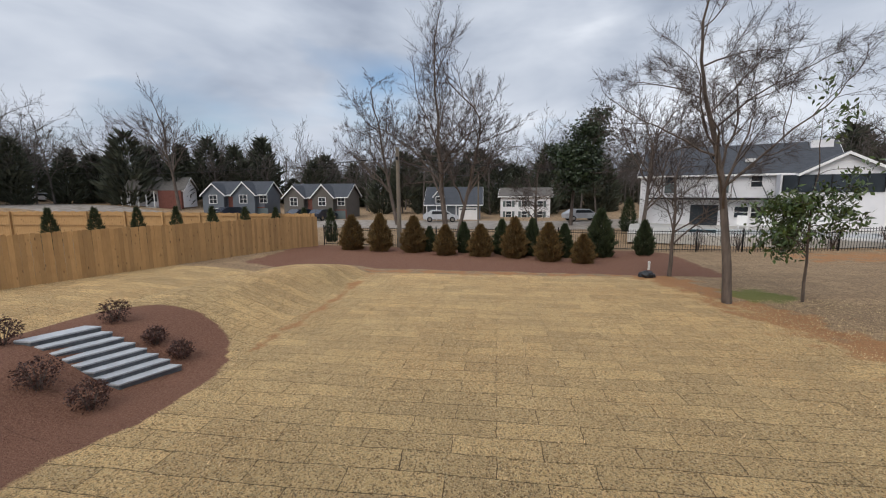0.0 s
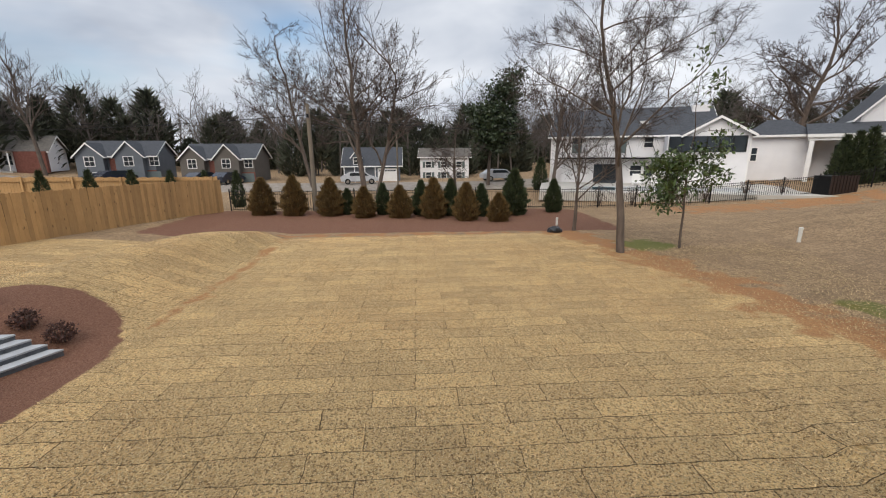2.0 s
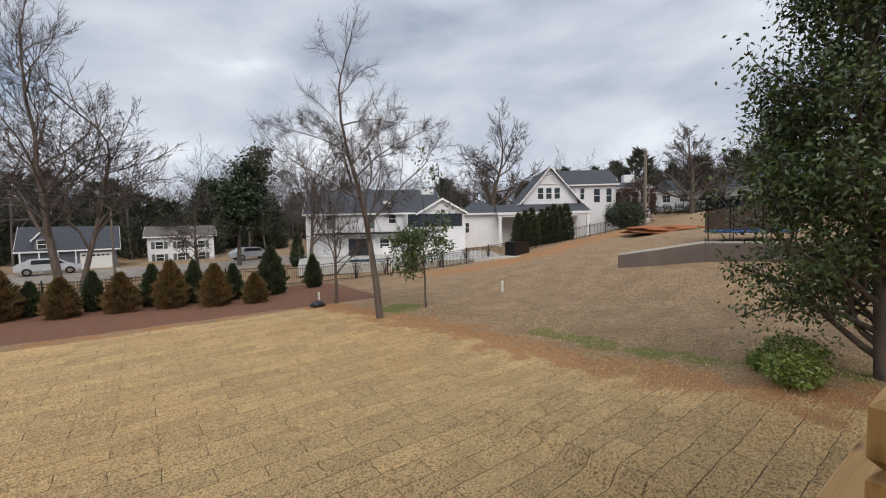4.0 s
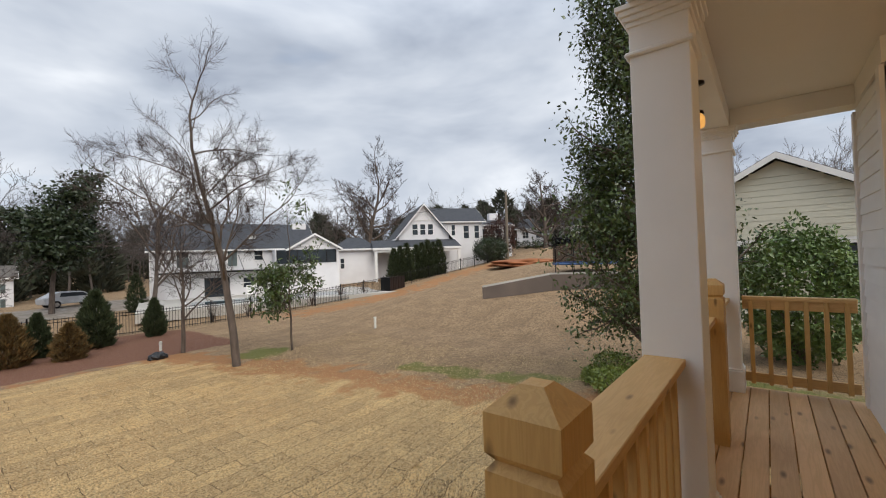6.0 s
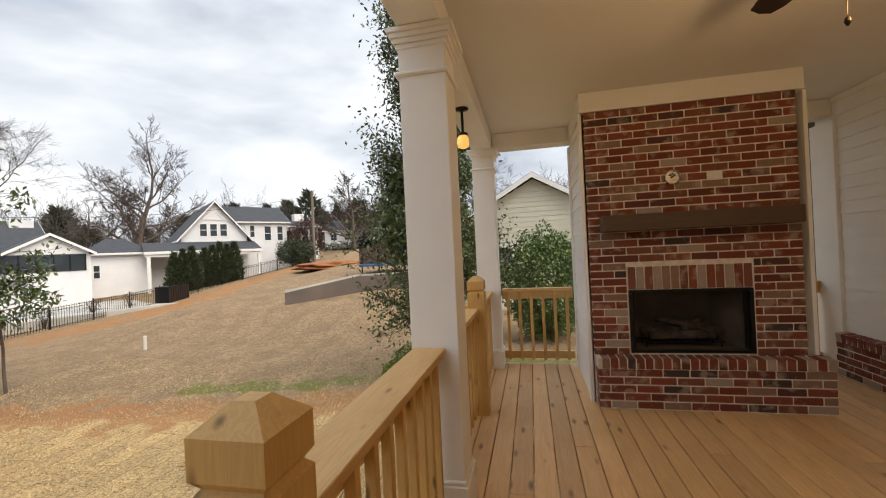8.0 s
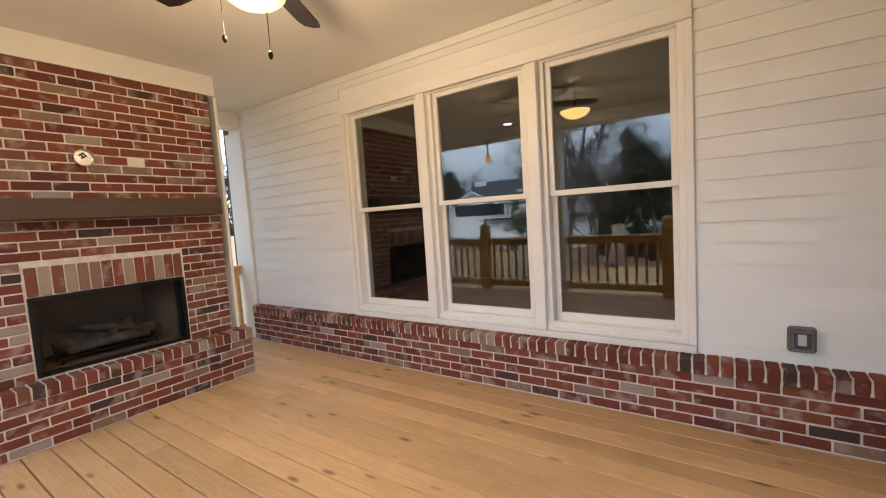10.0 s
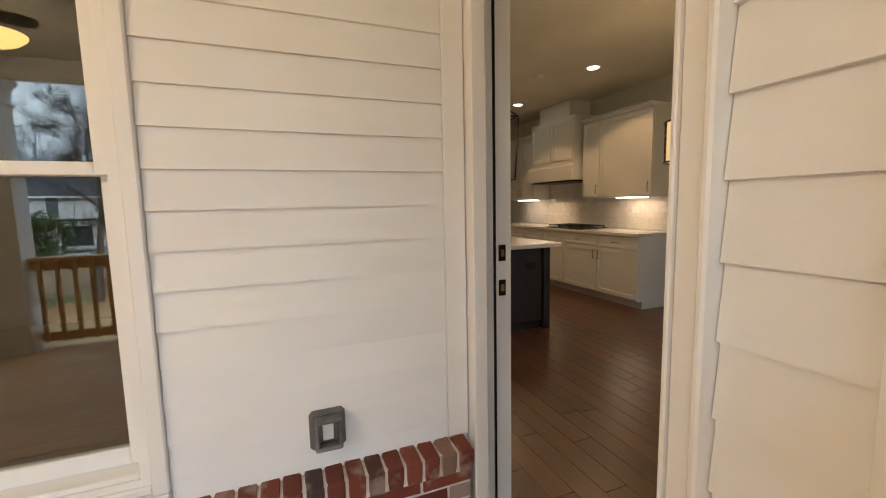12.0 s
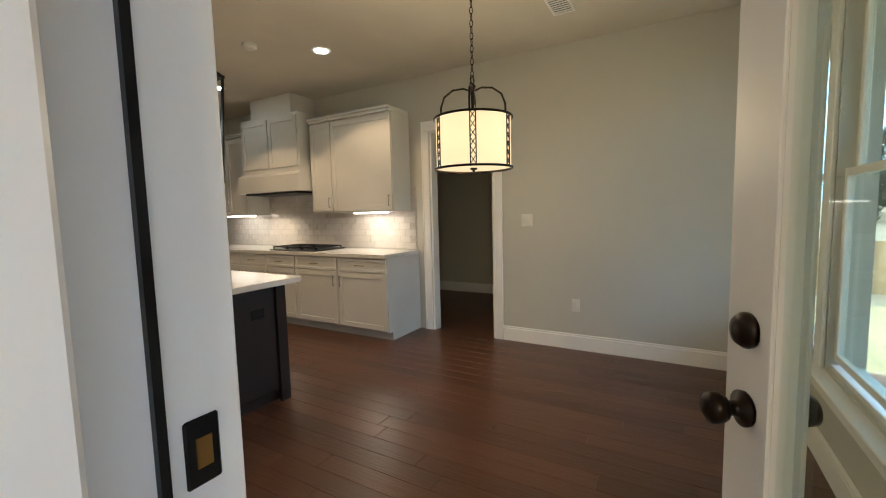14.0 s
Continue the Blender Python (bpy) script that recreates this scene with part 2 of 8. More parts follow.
PINEY = wood("rail_pine_y", (0.64, 0.41, 0.17), (0.44, 0.25, 0.08), 1, 0.12, 0.6, scale=1.6)
PICKET = wood("fence_pine", (0.46, 0.275, 0.115), (0.30, 0.165, 0.06), 2, 0.2, 0.75, scale=0.8)
OLDPOLE = wood("weathered_pole", (0.20, 0.165, 0.125), (0.12, 0.10, 0.08), 2, 0.1, 0.9, knots=False)
MANTEL = wood("mantel_timber", (0.085, 0.055, 0.038), (0.045, 0.028, 0.02), 1, 0.05, 0.7, scale=1.3)
BRICK = brick_material("tumbled_brick", 1.0)
MORTAR = surf("mortar", (0.74, 0.68, 0.62), (0.58, 0.52, 0.47), 14, 0.95, 0.4, 150)
GLASS = glass_material("window_glass", (0.80, 0.84, 0.83), 0.11)
DOORGLASS = glass_material("door_glass", (0.92, 0.97, 0.95), 0.05)
FLOORWOOD = wood("dark_plank_floor", (0.095, 0.042, 0.024), (0.05, 0.024, 0.015), 1, 0.25, 0.30, knots=False)
ROOMWALL = surf("room_wall_paint", (0.52, 0.51, 0.46), (0.50, 0.49, 0.44), 1, 0.7, 0.03, 90)
ROOMCEIL = surf("room_ceiling_paint", (0.62, 0.58, 0.50), None, 1, 0.8, 0.03, 90)
# Near-black stand-in for missing light in the room behind the porch windows.
ROOMSHADE = surf("room_shade_paint", (0.10, 0.09, 0.08), None, 1, 0.8, 0.0)
CABINET = surf("cabinet_paint", (0.66, 0.65, 0.62), (0.62, 0.61, 0.58), 2, 0.35, 0.02)
ISLAND = surf("espresso_island", (0.020, 0.012, 0.011), (0.014, 0.009, 0.008), 5, 0.4, 0.05)
QUARTZ = surf("pale_quartz", (0.66, 0.65, 0.63), (0.58, 0.57, 0.55), 18, 0.15, 0.0)
TILE = surf("glazed_tile", (0.66, 0.62, 0.58), (0.62, 0.58, 0.54), 6, 0.10, 0.05, 20, rand=0.03)
GROUT = surf("pale_grout", (0.55, 0.51, 0.47), None, 20, 0.9, 0.1)
BLACK = surf("black_metal", (0.013, 0.013, 0.014), (0.02, 0.02, 0.02), 20, 0.4, 0.05, 200, metal=0.6)
BRONZE = surf("oil_rubbed_bronze", (0.030, 0.022, 0.017), (0.018, 0.014, 0.012), 15, 0.32, 0.03, 150, metal=0.85)
BRASS = surf("worn_brass", (0.55, 0.33, 0.12), (0.42, 0.25, 0.10), 20, 0.3, 0.05, metal=1.0)
NICKEL = surf("brushed_nickel", (0.55, 0.53, 0.50), None, 20, 0.25, 0.02, metal=1.0)
FIREBOX = surf("firebox_panel", (0.13, 0.10, 0.075), (0.09, 0.07, 0.055), 5, 0.85, 0.3, 40)
LOG = surf("charred_ceramic_log", (0.10, 0.08, 0.065), (0.03, 0.026, 0.024), 9, 0.9, 0.8, 40, bdist=0.02)
SHADE_GLOW = glow("lit_fabric_shade", (1.0, 0.64, 0.30), 0.13)
BOWL_GLOW = glow("lit_glass_bowl", (1.0, 0.53, 0.15), 0.42)
CAN_GLOW = glow("lit_downlight", (1.0, 0.86, 0.66), 2.5)
STRIP_GLOW = glow("lit_strip", (1.0, 0.74, 0.52), 1.2)
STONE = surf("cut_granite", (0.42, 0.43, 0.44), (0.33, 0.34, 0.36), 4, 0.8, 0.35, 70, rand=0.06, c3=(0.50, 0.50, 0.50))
# Riser stone, about a third of the treads' colour value.
STONE_FACE = surf("rough_dark_riser_granite", (0.13, 0.14, 0.15), (0.08, 0.085, 0.095), 9, 0.9, 0.9, 40, rand=0.1, bdist=0.03)
BARK = surf("grey_bark", (0.15, 0.115, 0.092), (0.085, 0.066, 0.055), 3, 0.95, 0.7, 30, stretch=(3, 3, 0.6), bdist=0.02)
TWIG = surf("bare_twig", (0.085, 0.062, 0.054), (0.05, 0.038, 0.034), 2, 0.95, 0.2, 30)
FARTWIG = surf("far_bare_twig", (0.15, 0.125, 0.11), (0.10, 0.085, 0.075), 0.5, 0.95, 0.1, 30, rand=0.2)
LEAF = surf("glossy_evergreen_leaf", (0.040, 0.070, 0.018), (0.085, 0.115, 0.030), 1.5, 0.35, 0.1, 30, island=True, rand=0.35)
LEAFDARK = surf("dark_magnolia_leaf", (0.020, 0.034, 0.012), (0.035, 0.050, 0.018), 1.2, 0.45, 0.1, 30, island=True, rand=0.35)
LEAFYEL = surf("bright_shrub_leaf", (0.12, 0.17, 0.03), (0.20, 0.24, 0.05), 2, 0.5, 0.1, 30, island=True, rand=0.3)
CONIFER = surf("bronzed_conifer", (0.085, 0.062, 0.020), (0.180, 0.100, 0.030), 3, 0.8, 0.2, 60, island=True, rand=0.4)
CONIFERG = surf("green_conifer", (0.026, 0.042, 0.015), (0.055, 0.068, 0.024), 3, 0.8, 0.2, 60, island=True, rand=0.35)
# Greyer and paler than the near conifer: distance haze mixed into the leaf colour.
HAZEEVER = surf("hazed_evergreen", (0.038, 0.045, 0.026), (0.065, 0.068, 0.044), 0.4, 0.9, 0.1, 10, island=True, rand=0.3)
BUSHLEAF = surf("bright_evergreen_leaf", (0.075, 0.13, 0.030), (0.13, 0.19, 0.05), 1.5, 0.45, 0.1, 30, island=True, rand=0.3)
REDLEAF = surf("winter_red_leaf", (0.085, 0.030, 0.020), (0.045, 0.022, 0.016), 6, 0.7, 0.1, 60, island=True, rand=0.35)
ROOF = surf("charcoal_shingle", (0.055, 0.060, 0.070), (0.035, 0.038, 0.045), 3, 0.9, 0.5, 14, stretch=(1, 1, 4), c3=(0.08, 0.085, 0.095))
ROOFBR = surf("brown_shingle", (0.13, 0.115, 0.10), (0.09, 0.08, 0.07), 3, 0.9, 0.4, 14)
HOUSEW = surf("white_painted_house", (0.78, 0.77, 0.78), (0.72, 0.71, 0.72), 0.8, 0.8, 0.2, 30)
HOUSEC = surf("cream_lap_siding", (0.68, 0.66, 0.54), (0.63, 0.61, 0.50), 1.2, 0.75, 0.1, 30)
HOUSEG = surf("grey_siding", (0.13, 0.145, 0.165), None, 1, 0.8, 0.1, 20)
HOUSET = surf("taupe_siding", (0.125, 0.11, 0.095), None, 1, 0.8, 0.1, 20)
HOUSEB = surf("red_brick_far", (0.20, 0.075, 0.055), (0.15, 0.055, 0.04), 4, 0.9, 0.1, 20)
WINDARK = surf("dark_window_pane", (0.025, 0.03, 0.035), (0.04, 0.05, 0.06), 0.7, 0.08, 0.0)
SHUTTER = surf("grey_green_shutter", (0.11, 0.14, 0.14), None, 3, 0.6, 0.05)
CONCRETE = surf("pale_concrete", (0.48, 0.45, 0.40), (0.40, 0.38, 0.34), 0.6, 0.9, 0.2, 40)
WATER = surf("pool_water", (0.05, 0.11, 0.13), (0.06, 0.13, 0.15), 0.5, 0.05, 0.15, 3)
BLOCK = surf("rendered_block_wall", (0.16, 0.125, 0.105), (0.125, 0.10, 0.085), 0.8, 0.9, 0.2, 30)
CLAY = surf("red_clay", (0.34, 0.12, 0.045), (0.27, 0.10, 0.04), 1.5, 0.95, 0.6, 8, bdist=0.05)
PVC = surf("white_pvc", (0.72, 0.71, 0.66), None, 6, 0.4, 0.02)
PLASTIC = surf("grey_clear_plastic", (0.10, 0.10, 0.105), (0.16, 0.16, 0.165), 12, 0.25, 0.02)
SACK = surf("black_plastic_sack", (0.012, 0.012, 0.013), None, 8, 0.35, 0.5, 20, bdist=0.02)
BLUE = surf("blue_pad", (0.05, 0.12, 0.28), None, 4, 0.5, 0.05)
NET = glass_material("dark_net", (0.42, 0.42, 0.45), 0.0)
CARW = surf("white_car_paint", (0.55, 0.56, 0.58), None, 2, 0.25, 0.0)
CARD = surf("dark_car_paint", (0.03, 0.035, 0.05), None, 2, 0.2, 0.0)
YELLOW = surf("machine_yellow", (0.55, 0.30, 0.02), None, 3, 0.5, 0.1)
TRUNKFAR = surf("far_trunk", (0.10, 0.085, 0.075), (0.065, 0.055, 0.05), 1, 0.95, 0.2, 10)

# ---------------------------------------------------------------- builders
BASE = {}


def box(bm, x0, y0, z0, x1, y1, z1, bevel=0.0):
    """A box between two corners, with bevelled edges if asked."""
    t = bmesh.new() if bevel else bm
    vs = [t.verts.new(c) for c in ((x0, y0, z0), (x1, y0, z0), (x1, y1, z0), (x0, y1, z0), (x0, y0, z1), (x1, y0, z1), (x1, y1, z1), (x0, y1, z1))]
    for f in ((3, 2, 1, 0), (4, 5, 6, 7), (0, 1, 5, 4), (1, 2, 6, 5), (2, 3, 7, 6), (3, 0, 4, 7)):
        t.faces.new([vs[i] for i in f])
    if bevel:
        bmesh.ops.bevel(t, geom=list(t.edges), offset=bevel, segments=1, affect="EDGES")
        merge(bm, t)
    return bm


def merge(bm, other, m=None):
    if m is not None:
        bmesh.ops.transform(other, matrix=m, verts=other.verts)
    me = bpy.data.meshes.new("tmp")
    other.to_mesh(me)
    other.free()
    bm.from_mesh(me)
    bpy.data.meshes.remove(me)
    return bm


def prism(bm, pts, axis, a, b):
    """A closed outline of 2D points, drawn along the axis 0, 1 or 2 from a to b."""
    def put(p, h):
        q = list(p)
        q.insert(axis, h)
        return q
    lo = [bm.verts.new(put(p, a)) for p in pts]
    hi = [bm.verts.new(put(p, b)) for p in pts]
    bm.faces.new(lo[::-1])
    bm.faces.new(hi)
    for i in range(len(pts)):
        j = (i + 1) % len(pts)
        bm.faces.new((lo[i], lo[j], hi[j], hi[i]))
    return bm


def lathe(bm, profile, x=0, y=0, n=24):
    """Radius and height pairs turned about an upright axis at x, y."""
    rings = [[bm.verts.new((x + r * math.cos(2 * math.pi * i / n), y + r * math.sin(2 * math.pi * i / n), z)) for i in range(n)] for r, z in profile]
    for a, b in zip(rings, rings[1:]):
        for i in range(n):
            j = (i + 1) % n
            bm.faces.new((a[i], a[j], b[j], b[i]))
    bm.faces.new(rings[0][::-1])
    bm.faces.new(rings[-1])
    return bm


def tube(bm, pts, r, n=8, r2=None):
    """A round bar through the points, tapering from r to r2."""
    pts = [Vector(p) for p in pts]
    r2 = r if r2 is None else r2
    rings = []
    for i, p in enumerate(pts):
        d = (pts[min(i + 1, len(pts) - 1)] - pts[max(i - 1, 0)]).normalized()
        u = d.orthogonal().normalized()
        v = d.cross(u)
        rr = r + (r2 - r) * i / max(1, len(pts) - 1)
        rings.append([bm.verts.new(p + (u * math.cos(2 * math.pi * k / n) + v * math.sin(2 * math.pi * k / n)) * rr) for k in range(n)])
    for a, b in zip(rings, rings[1:]):
        best = min(range(n), key=lambda s: (a[0].co - b[s].co).length)
        for k in range(n):
            bm.faces.new((a[k], a[(k + 1) % n], b[(k + 1 + best) % n], b[(k + best) % n]))
    bm.faces.new(rings[0][::-1])
    bm.faces.new(rings[-1])
    return bm


def mesh_of(name, bm, mat, smooth=False):
    bmesh.ops.recalc_face_normals(bm, faces=bm.faces)
    me = bpy.data.meshes.new(name)
    bm.to_mesh(me)
    bm.free()
    me.materials.append(mat)
    if smooth:
        me.polygons.foreach_set("use_smooth", [True] * len(me.polygons))
    return me


def thing(name, at, label, category, group="", kind=""):
    """The empty at a thing's base; its parts are built in the world's metres and hang under it."""
    ob = new(name)
    ob.location = at
    BASE[ob.name] = Vector(at)
    return tagged(ob, label, category, group, kind)


def part(name, bm, mat, parent=None, label="", smooth=False, kind=""):
    """One mesh object from a bmesh in world metres, under its thing or part."""
    ob = new(name, mesh_of(name, bm, mat, smooth))
    if parent is not None:
        home = BASE[parent.name]
        ob.data.transform(Matrix.Translation(-home))
        ob.parent = parent
        BASE[ob.name] = home
    if mat in (GLASS, DOORGLASS):
        ob.visible_shadow = False
    return tagged(ob, label, kind=kind)


def piece(name, me, at, parent, rot=None):
    """A light piece that shares its mesh with its like."""
    ob = bpy.data.objects.new(name, me)
    scene.collection.objects.link(ob)
    ob.parent = parent
    ob.location = Vector(at) - BASE[parent.name]
    if rot:
        ob.rotation_euler = rot
    return ob


def single(name, bm, mat, label, category="", kind="", group="", smooth=False):
    """A thing that is one mesh."""
    return tagged(new(name, mesh_of(name, bm, mat, smooth)), label, category, group, kind)

# ---------------------------------------------------------------- ground


def ramp_of(v, pts):
    return np.interp(v, [p[0] for p in pts], [p[1] for p in pts])


def smooth01(v):
    v = np.clip(v, 0, 1)
    return v * v * (3 - 2 * v)


RISE = ((8, -2.0), (11, -1.85), (13.4, -1.65), (16.5, -0.75), (20, -0.3), (24, 0.1), (36, 0.7), (44, 1.3), (60, 2.4), (80, 3.8), (130, 5.5), (400, 6), (3000, 6))
FARN = ((-200, 2.0), (-80, 0.2), (-58, -0.5), (-50, -1.4), (-40, -1.95), (-26, -2.4), (6, -2.3), (10, -2.15), (22, -1.7), (32, -1.2), (40, -0.6), (48, 0.0), (80, 2.6), (130, 4.5), (3000, 5))
RISE2 = ((8, -2.05), (15.5, -2.0), (19, -1.85), (24.6, -1.5), (31, -0.65), (41, 0.45), (46, 1.0), (60, 2.3), (80, 3.8), (130, 5.5), (3000, 6))
NEARE = ((5, -1.75), (10, -1.45), (16, -1.3), (24, -0.6), (40, 0.6), (80, 2.6), (3000, 4))


def height(x, y):
    """Ground height of the whole place."""
    x, y = np.asarray(x, float), np.asarray(y, float)
    near = np.where(x < 8, -2.0, ramp_of(x, RISE))
    south = np.where(x < 5, -2.0, ramp_of(x, NEARE))
    k = smooth01((y - 1.5) / 5)
    near = south * (1 - k) + near * k
    k3 = smooth01((y - 14) / 8)
    near = near * (1 - k3) + np.where(x < 8, -2.0, ramp_of(x, RISE2)) * k3
    far = ramp_of(x, FARN)
    k2 = smooth01((y - 25.2) / 6)
    z = near * (1 - k2) + far * k2
    left = smooth01((-14 - x) / 12)
    z = z + left * 0.1
    toe = np.interp(y, [6, 7.5, 12, 18.7], [-5.75, -5.0, -4.95, -5.45])
    crest = np.interp(y, [10, 12.2, 14.2, 16, 19], [-7.9, -7.35, -6.55, -6.2, -6.6])
    back = np.interp(y, [8, 12, 20, 24], [-10.6, -10.6, -9.9, -9.4])
    top = 0.76 * (1 - smooth01((y - 13.6) / 5.2))
    front = smooth01((toe - x) / (toe - crest))
    behind = smooth01((crest - 0.5 - x) / (crest - 0.5 - back))
    z = z + top * front * (1 - behind) + 0.16 * smooth01((back - x) / 3.0) * (1 - smooth01((y - 22) / 4)) - 0.10 * np.exp(-((x - back) / 0.5) ** 2) * smooth01((22 - y) / 3) * smooth01((y - 5) / 3)
    run = np.clip((-5.55 - x) / 1.88, 0, 1.0)
    flight = -2.0 + 0.80 * run - 0.02
    on = smooth01((7.0 - y) / 0.35) * smooth01((y - 5.75 + 0.0 * x) / 0.35) * (x < -5.3) * (x > -7.75)
    return z * (1 - on) + np.minimum(z, flight) * on


def h(x, y):
    return float(height(x, y))


def steps_of(a, b, n):
    return list(np.linspace(a, b, n, endpoint=False))


GX = steps_of(-2200, -300, 6) + steps_of(-300, -60, 14) + steps_of(-60, -20, 30) + steps_of(-20, 22, 190) + steps_of(22, 60, 50) + steps_of(60, 300, 20) + steps_of(300, 2201, 7)
GY = steps_of(-2200, -200, 6) + steps_of(-200, -10, 14) + steps_of(-10, 0, 12) + steps_of(0, 28, 140) + steps_of(28, 70, 60) + steps_of(70, 300, 18) + steps_of(300, 2201, 7)
gx, gy = np.meshgrid(GX, GY, indexing="ij")
gz = height(gx, gy)
gz = gz + 0.012 * np.sin(gx * 1.7 + gy * 0.6) * np.cos(gy * 1.3) * (np.abs(gx) < 40)
nx, ny = gx.shape
idx = np.arange(nx * ny).reshape(nx, ny)
quads = np.stack([idx[:-1, :-1], idx[1:, :-1], idx[1:, 1:], idx[:-1, 1:]], -1).reshape(-1, 4)
g_me = bpy.data.meshes.new("ground")
g_me.from_pydata(np.stack([gx, gy, gz], -1).reshape(-1, 3).tolist(), [], quads.tolist())
g_me.polygons.foreach_set("use_smooth", [True] * len(g_me.polygons))


def zone(name, values):
    a = g_me.attributes.new(name, "FLOAT", "POINT")
    a.data.foreach_set("value", np.clip(values, 0, 1).reshape(-1).astype(np.float32))


def band(v, lo, hi, soft):
    return smooth01((v - lo) / soft + 0.5) * smooth01((hi - v) / soft + 0.5)


sod_edge_x = np.interp(gy, [0, 3.3, 7.4, 13.2, 17], [9.4, 8.6, 8.4, 7.2, 6.0])
sod_far = 16.9 + 0.05 * gx
on_sod = smooth01((sod_edge_x - gx) / 0.5 + 0.5) * smooth01((sod_far - gy) / 0.5 + 0.5) * smooth01((gx + 17.5) / 0.5)
zone("sod", on_sod)
straw = band(gy, 17.6, 24.6, 0.8) * band(gx, -12, 9.0, 1.0)
d_hill = np.hypot((gx + 6.9) / 2.0, (gy - 6.0) / 2.7)
straw = np.maximum(straw, smooth01((1.1 - d_hill) / 0.12) * (gx < -4.9))
straw = np.maximum(straw, band(gx, -9.5, -5.2, 0.5) * band(gy, -6, 5.2, 0.8))
zone("straw", straw)
clay = np.exp(-((gx - sod_edge_x - 0.15) / 1.15) ** 2) * band(gy, -2, 18, 2) * 0.72
clay = np.maximum(clay, np.exp(-((gy - sod_far - 0.35) / 0.5) ** 2) * band(gx, -10, 7, 1) * 0.55)
ridge_x = np.interp(gy, [8, 12, 20, 24], [-10.6, -10.6, -9.9, -9.4])
toe_x = np.interp(gy, [6, 7.5, 12, 18.7], [-5.75, -5.0, -4.95, -5.45])
clay = np.maximum(clay, np.exp(-((gx - ridge_x) / 0.45) ** 2) * band(gy, 3, 19, 2) * 0.6)
clay = np.maximum(clay, np.exp(-((gy - (23.0 + 0.02 * gx)) / 1.8) ** 2) * band(gx, 14, 44, 4) * 0.7)
clay = np.maximum(clay, np.exp(-(((gx - 24) / 20) ** 2 + ((gy - 34) / 2.5) ** 2)) * 0.3)
# Darker seam along the foot of the berm, drawn with the clay weight.
clay = np.maximum(clay, np.exp(-((gx - toe_x) / 0.22) ** 2) * band(gy, 7.5, 18, 1.5) * 0.62)
zone("clay", clay)
green = np.exp(-(((gx - 8.3) / 1.0) ** 2 + ((gy - 14.6) / 0.9) ** 2)) * 1.2
green = np.maximum(green, np.exp(-((gx - sod_edge_x - 1.5) / 0.5) ** 2) * band(gy, -2, 9, 2) * 0.75)
zone("green", green)
tarmac = band(gy, 41, 53, 1.5) * band(gx, -70, 30, 3)
zone("gravel", tarmac)

m, n, l, p = nodes_of("yard_ground")
co = n.new("ShaderNodeNewGeometry")


def noise_at(scale, detail=6, dist=0.0, vec=None):
    t = n.new("ShaderNodeTexNoise")
    t.inputs["Scale"].default_value, t.inputs["Detail"].default_value, t.inputs["Distortion"].default_value = scale, detail, dist
    l.new(vec or co.outputs["Position"], t.inputs["Vector"])
    return t.outputs["Fac"]


def span(src, a, b, c=0.0, d=1.0):
    r = n.new("ShaderNodeMapRange")
    for i, v in enumerate((a, b, c, d)):
        r.inputs[i + 1].default_value = v
    l.new(src, r.inputs[0])
    return r.outputs[0]


def blend(f, a, b):
    x = n.new("ShaderNodeMix")
    x.data_type = "RGBA"
    for s, v in (("Factor", f), ("A", a), ("B", b)):
        if isinstance(v, tuple):
            x.inputs[s].default_value = (*v, 1)
        elif isinstance(v, float):
            x.inputs[s].default_value = v
        else:
            l.new(v, x.inputs[s])
    return x.outputs["Result"]


def calc(op, a, b):
    x = n.new("ShaderNodeMath")
    x.operation = op
    x.use_clamp = op in ("ADD", "SUBTRACT")
    for i, v in enumerate((a, b)):
        if isinstance(v, float):
            x.inputs[i].default_value = v
        else:
            l.new(v, x.inputs[i])
    return x.outputs[0]


def zoned(name, spread=0.35):
    a = n.new("ShaderNodeAttribute")
    a.attribute_name = name
    rag = calc("MULTIPLY", calc("SUBTRACT", edge_noise, 0.5), 1.6)
    x = n.new("ShaderNodeMath")
    x.operation = "ADD"
    l.new(a.outputs["Fac"], x.inputs[0])
    y = n.new("ShaderNodeMath")
    y.operation = "MULTIPLY"
    y.inputs[1].default_value = spread * 2
    sub = n.new("ShaderNodeMath")
    sub.operation = "SUBTRACT"
    sub.inputs[1].default_value = 0.5
    l.new(edge_noise, sub.inputs[0])
    l.new(sub.outputs[0], y.inputs[0])
    l.new(y.outputs[0], x.inputs[1])
    return span(x.outputs[0], 0.38, 0.62)


edge_noise = noise_at(1.6, 9)
n_big, n_mid, n_fine, n_hair = noise_at(0.22, 5), noise_at(1.3, 8), noise_at(30, 9), noise_at(75, 6)
grass = blend(span(n_mid, 0.35, 0.65), (0.66, 0.445, 0.21), (0.52, 0.345, 0.165))
grass = blend(span(n_big, 0.42, 0.62, 0.0, 0.55), grass, (0.64, 0.385, 0.165))
n_tuft = noise_at(9, 7)
grass = blend(span(n_tuft, 0.50, 0.64, 0.0, 0.55), grass, (0.34, 0.215, 0.10))
grass = blend(span(n_fine, 0.50, 0.59, 0.0, 0.9), grass, (0.17, 0.105, 0.048))
grass = blend(span(n_hair, 0.52, 0.62, 0.0, 0.85), grass, (0.80, 0.63, 0.36))
mp = n.new("ShaderNodeMapping")
mp.inputs["Rotation"].default_value = (0, 0, radians(-2))
l.new(co.outputs["Position"], mp.inputs["Vector"])
warp = n.new("ShaderNodeTexNoise")
warp.inputs["Scale"].default_value, warp.inputs["Detail"].default_value = 2.2, 4
l.new(co.outputs["Position"], warp.inputs["Vector"])
wsub = n.new("ShaderNodeVectorMath")
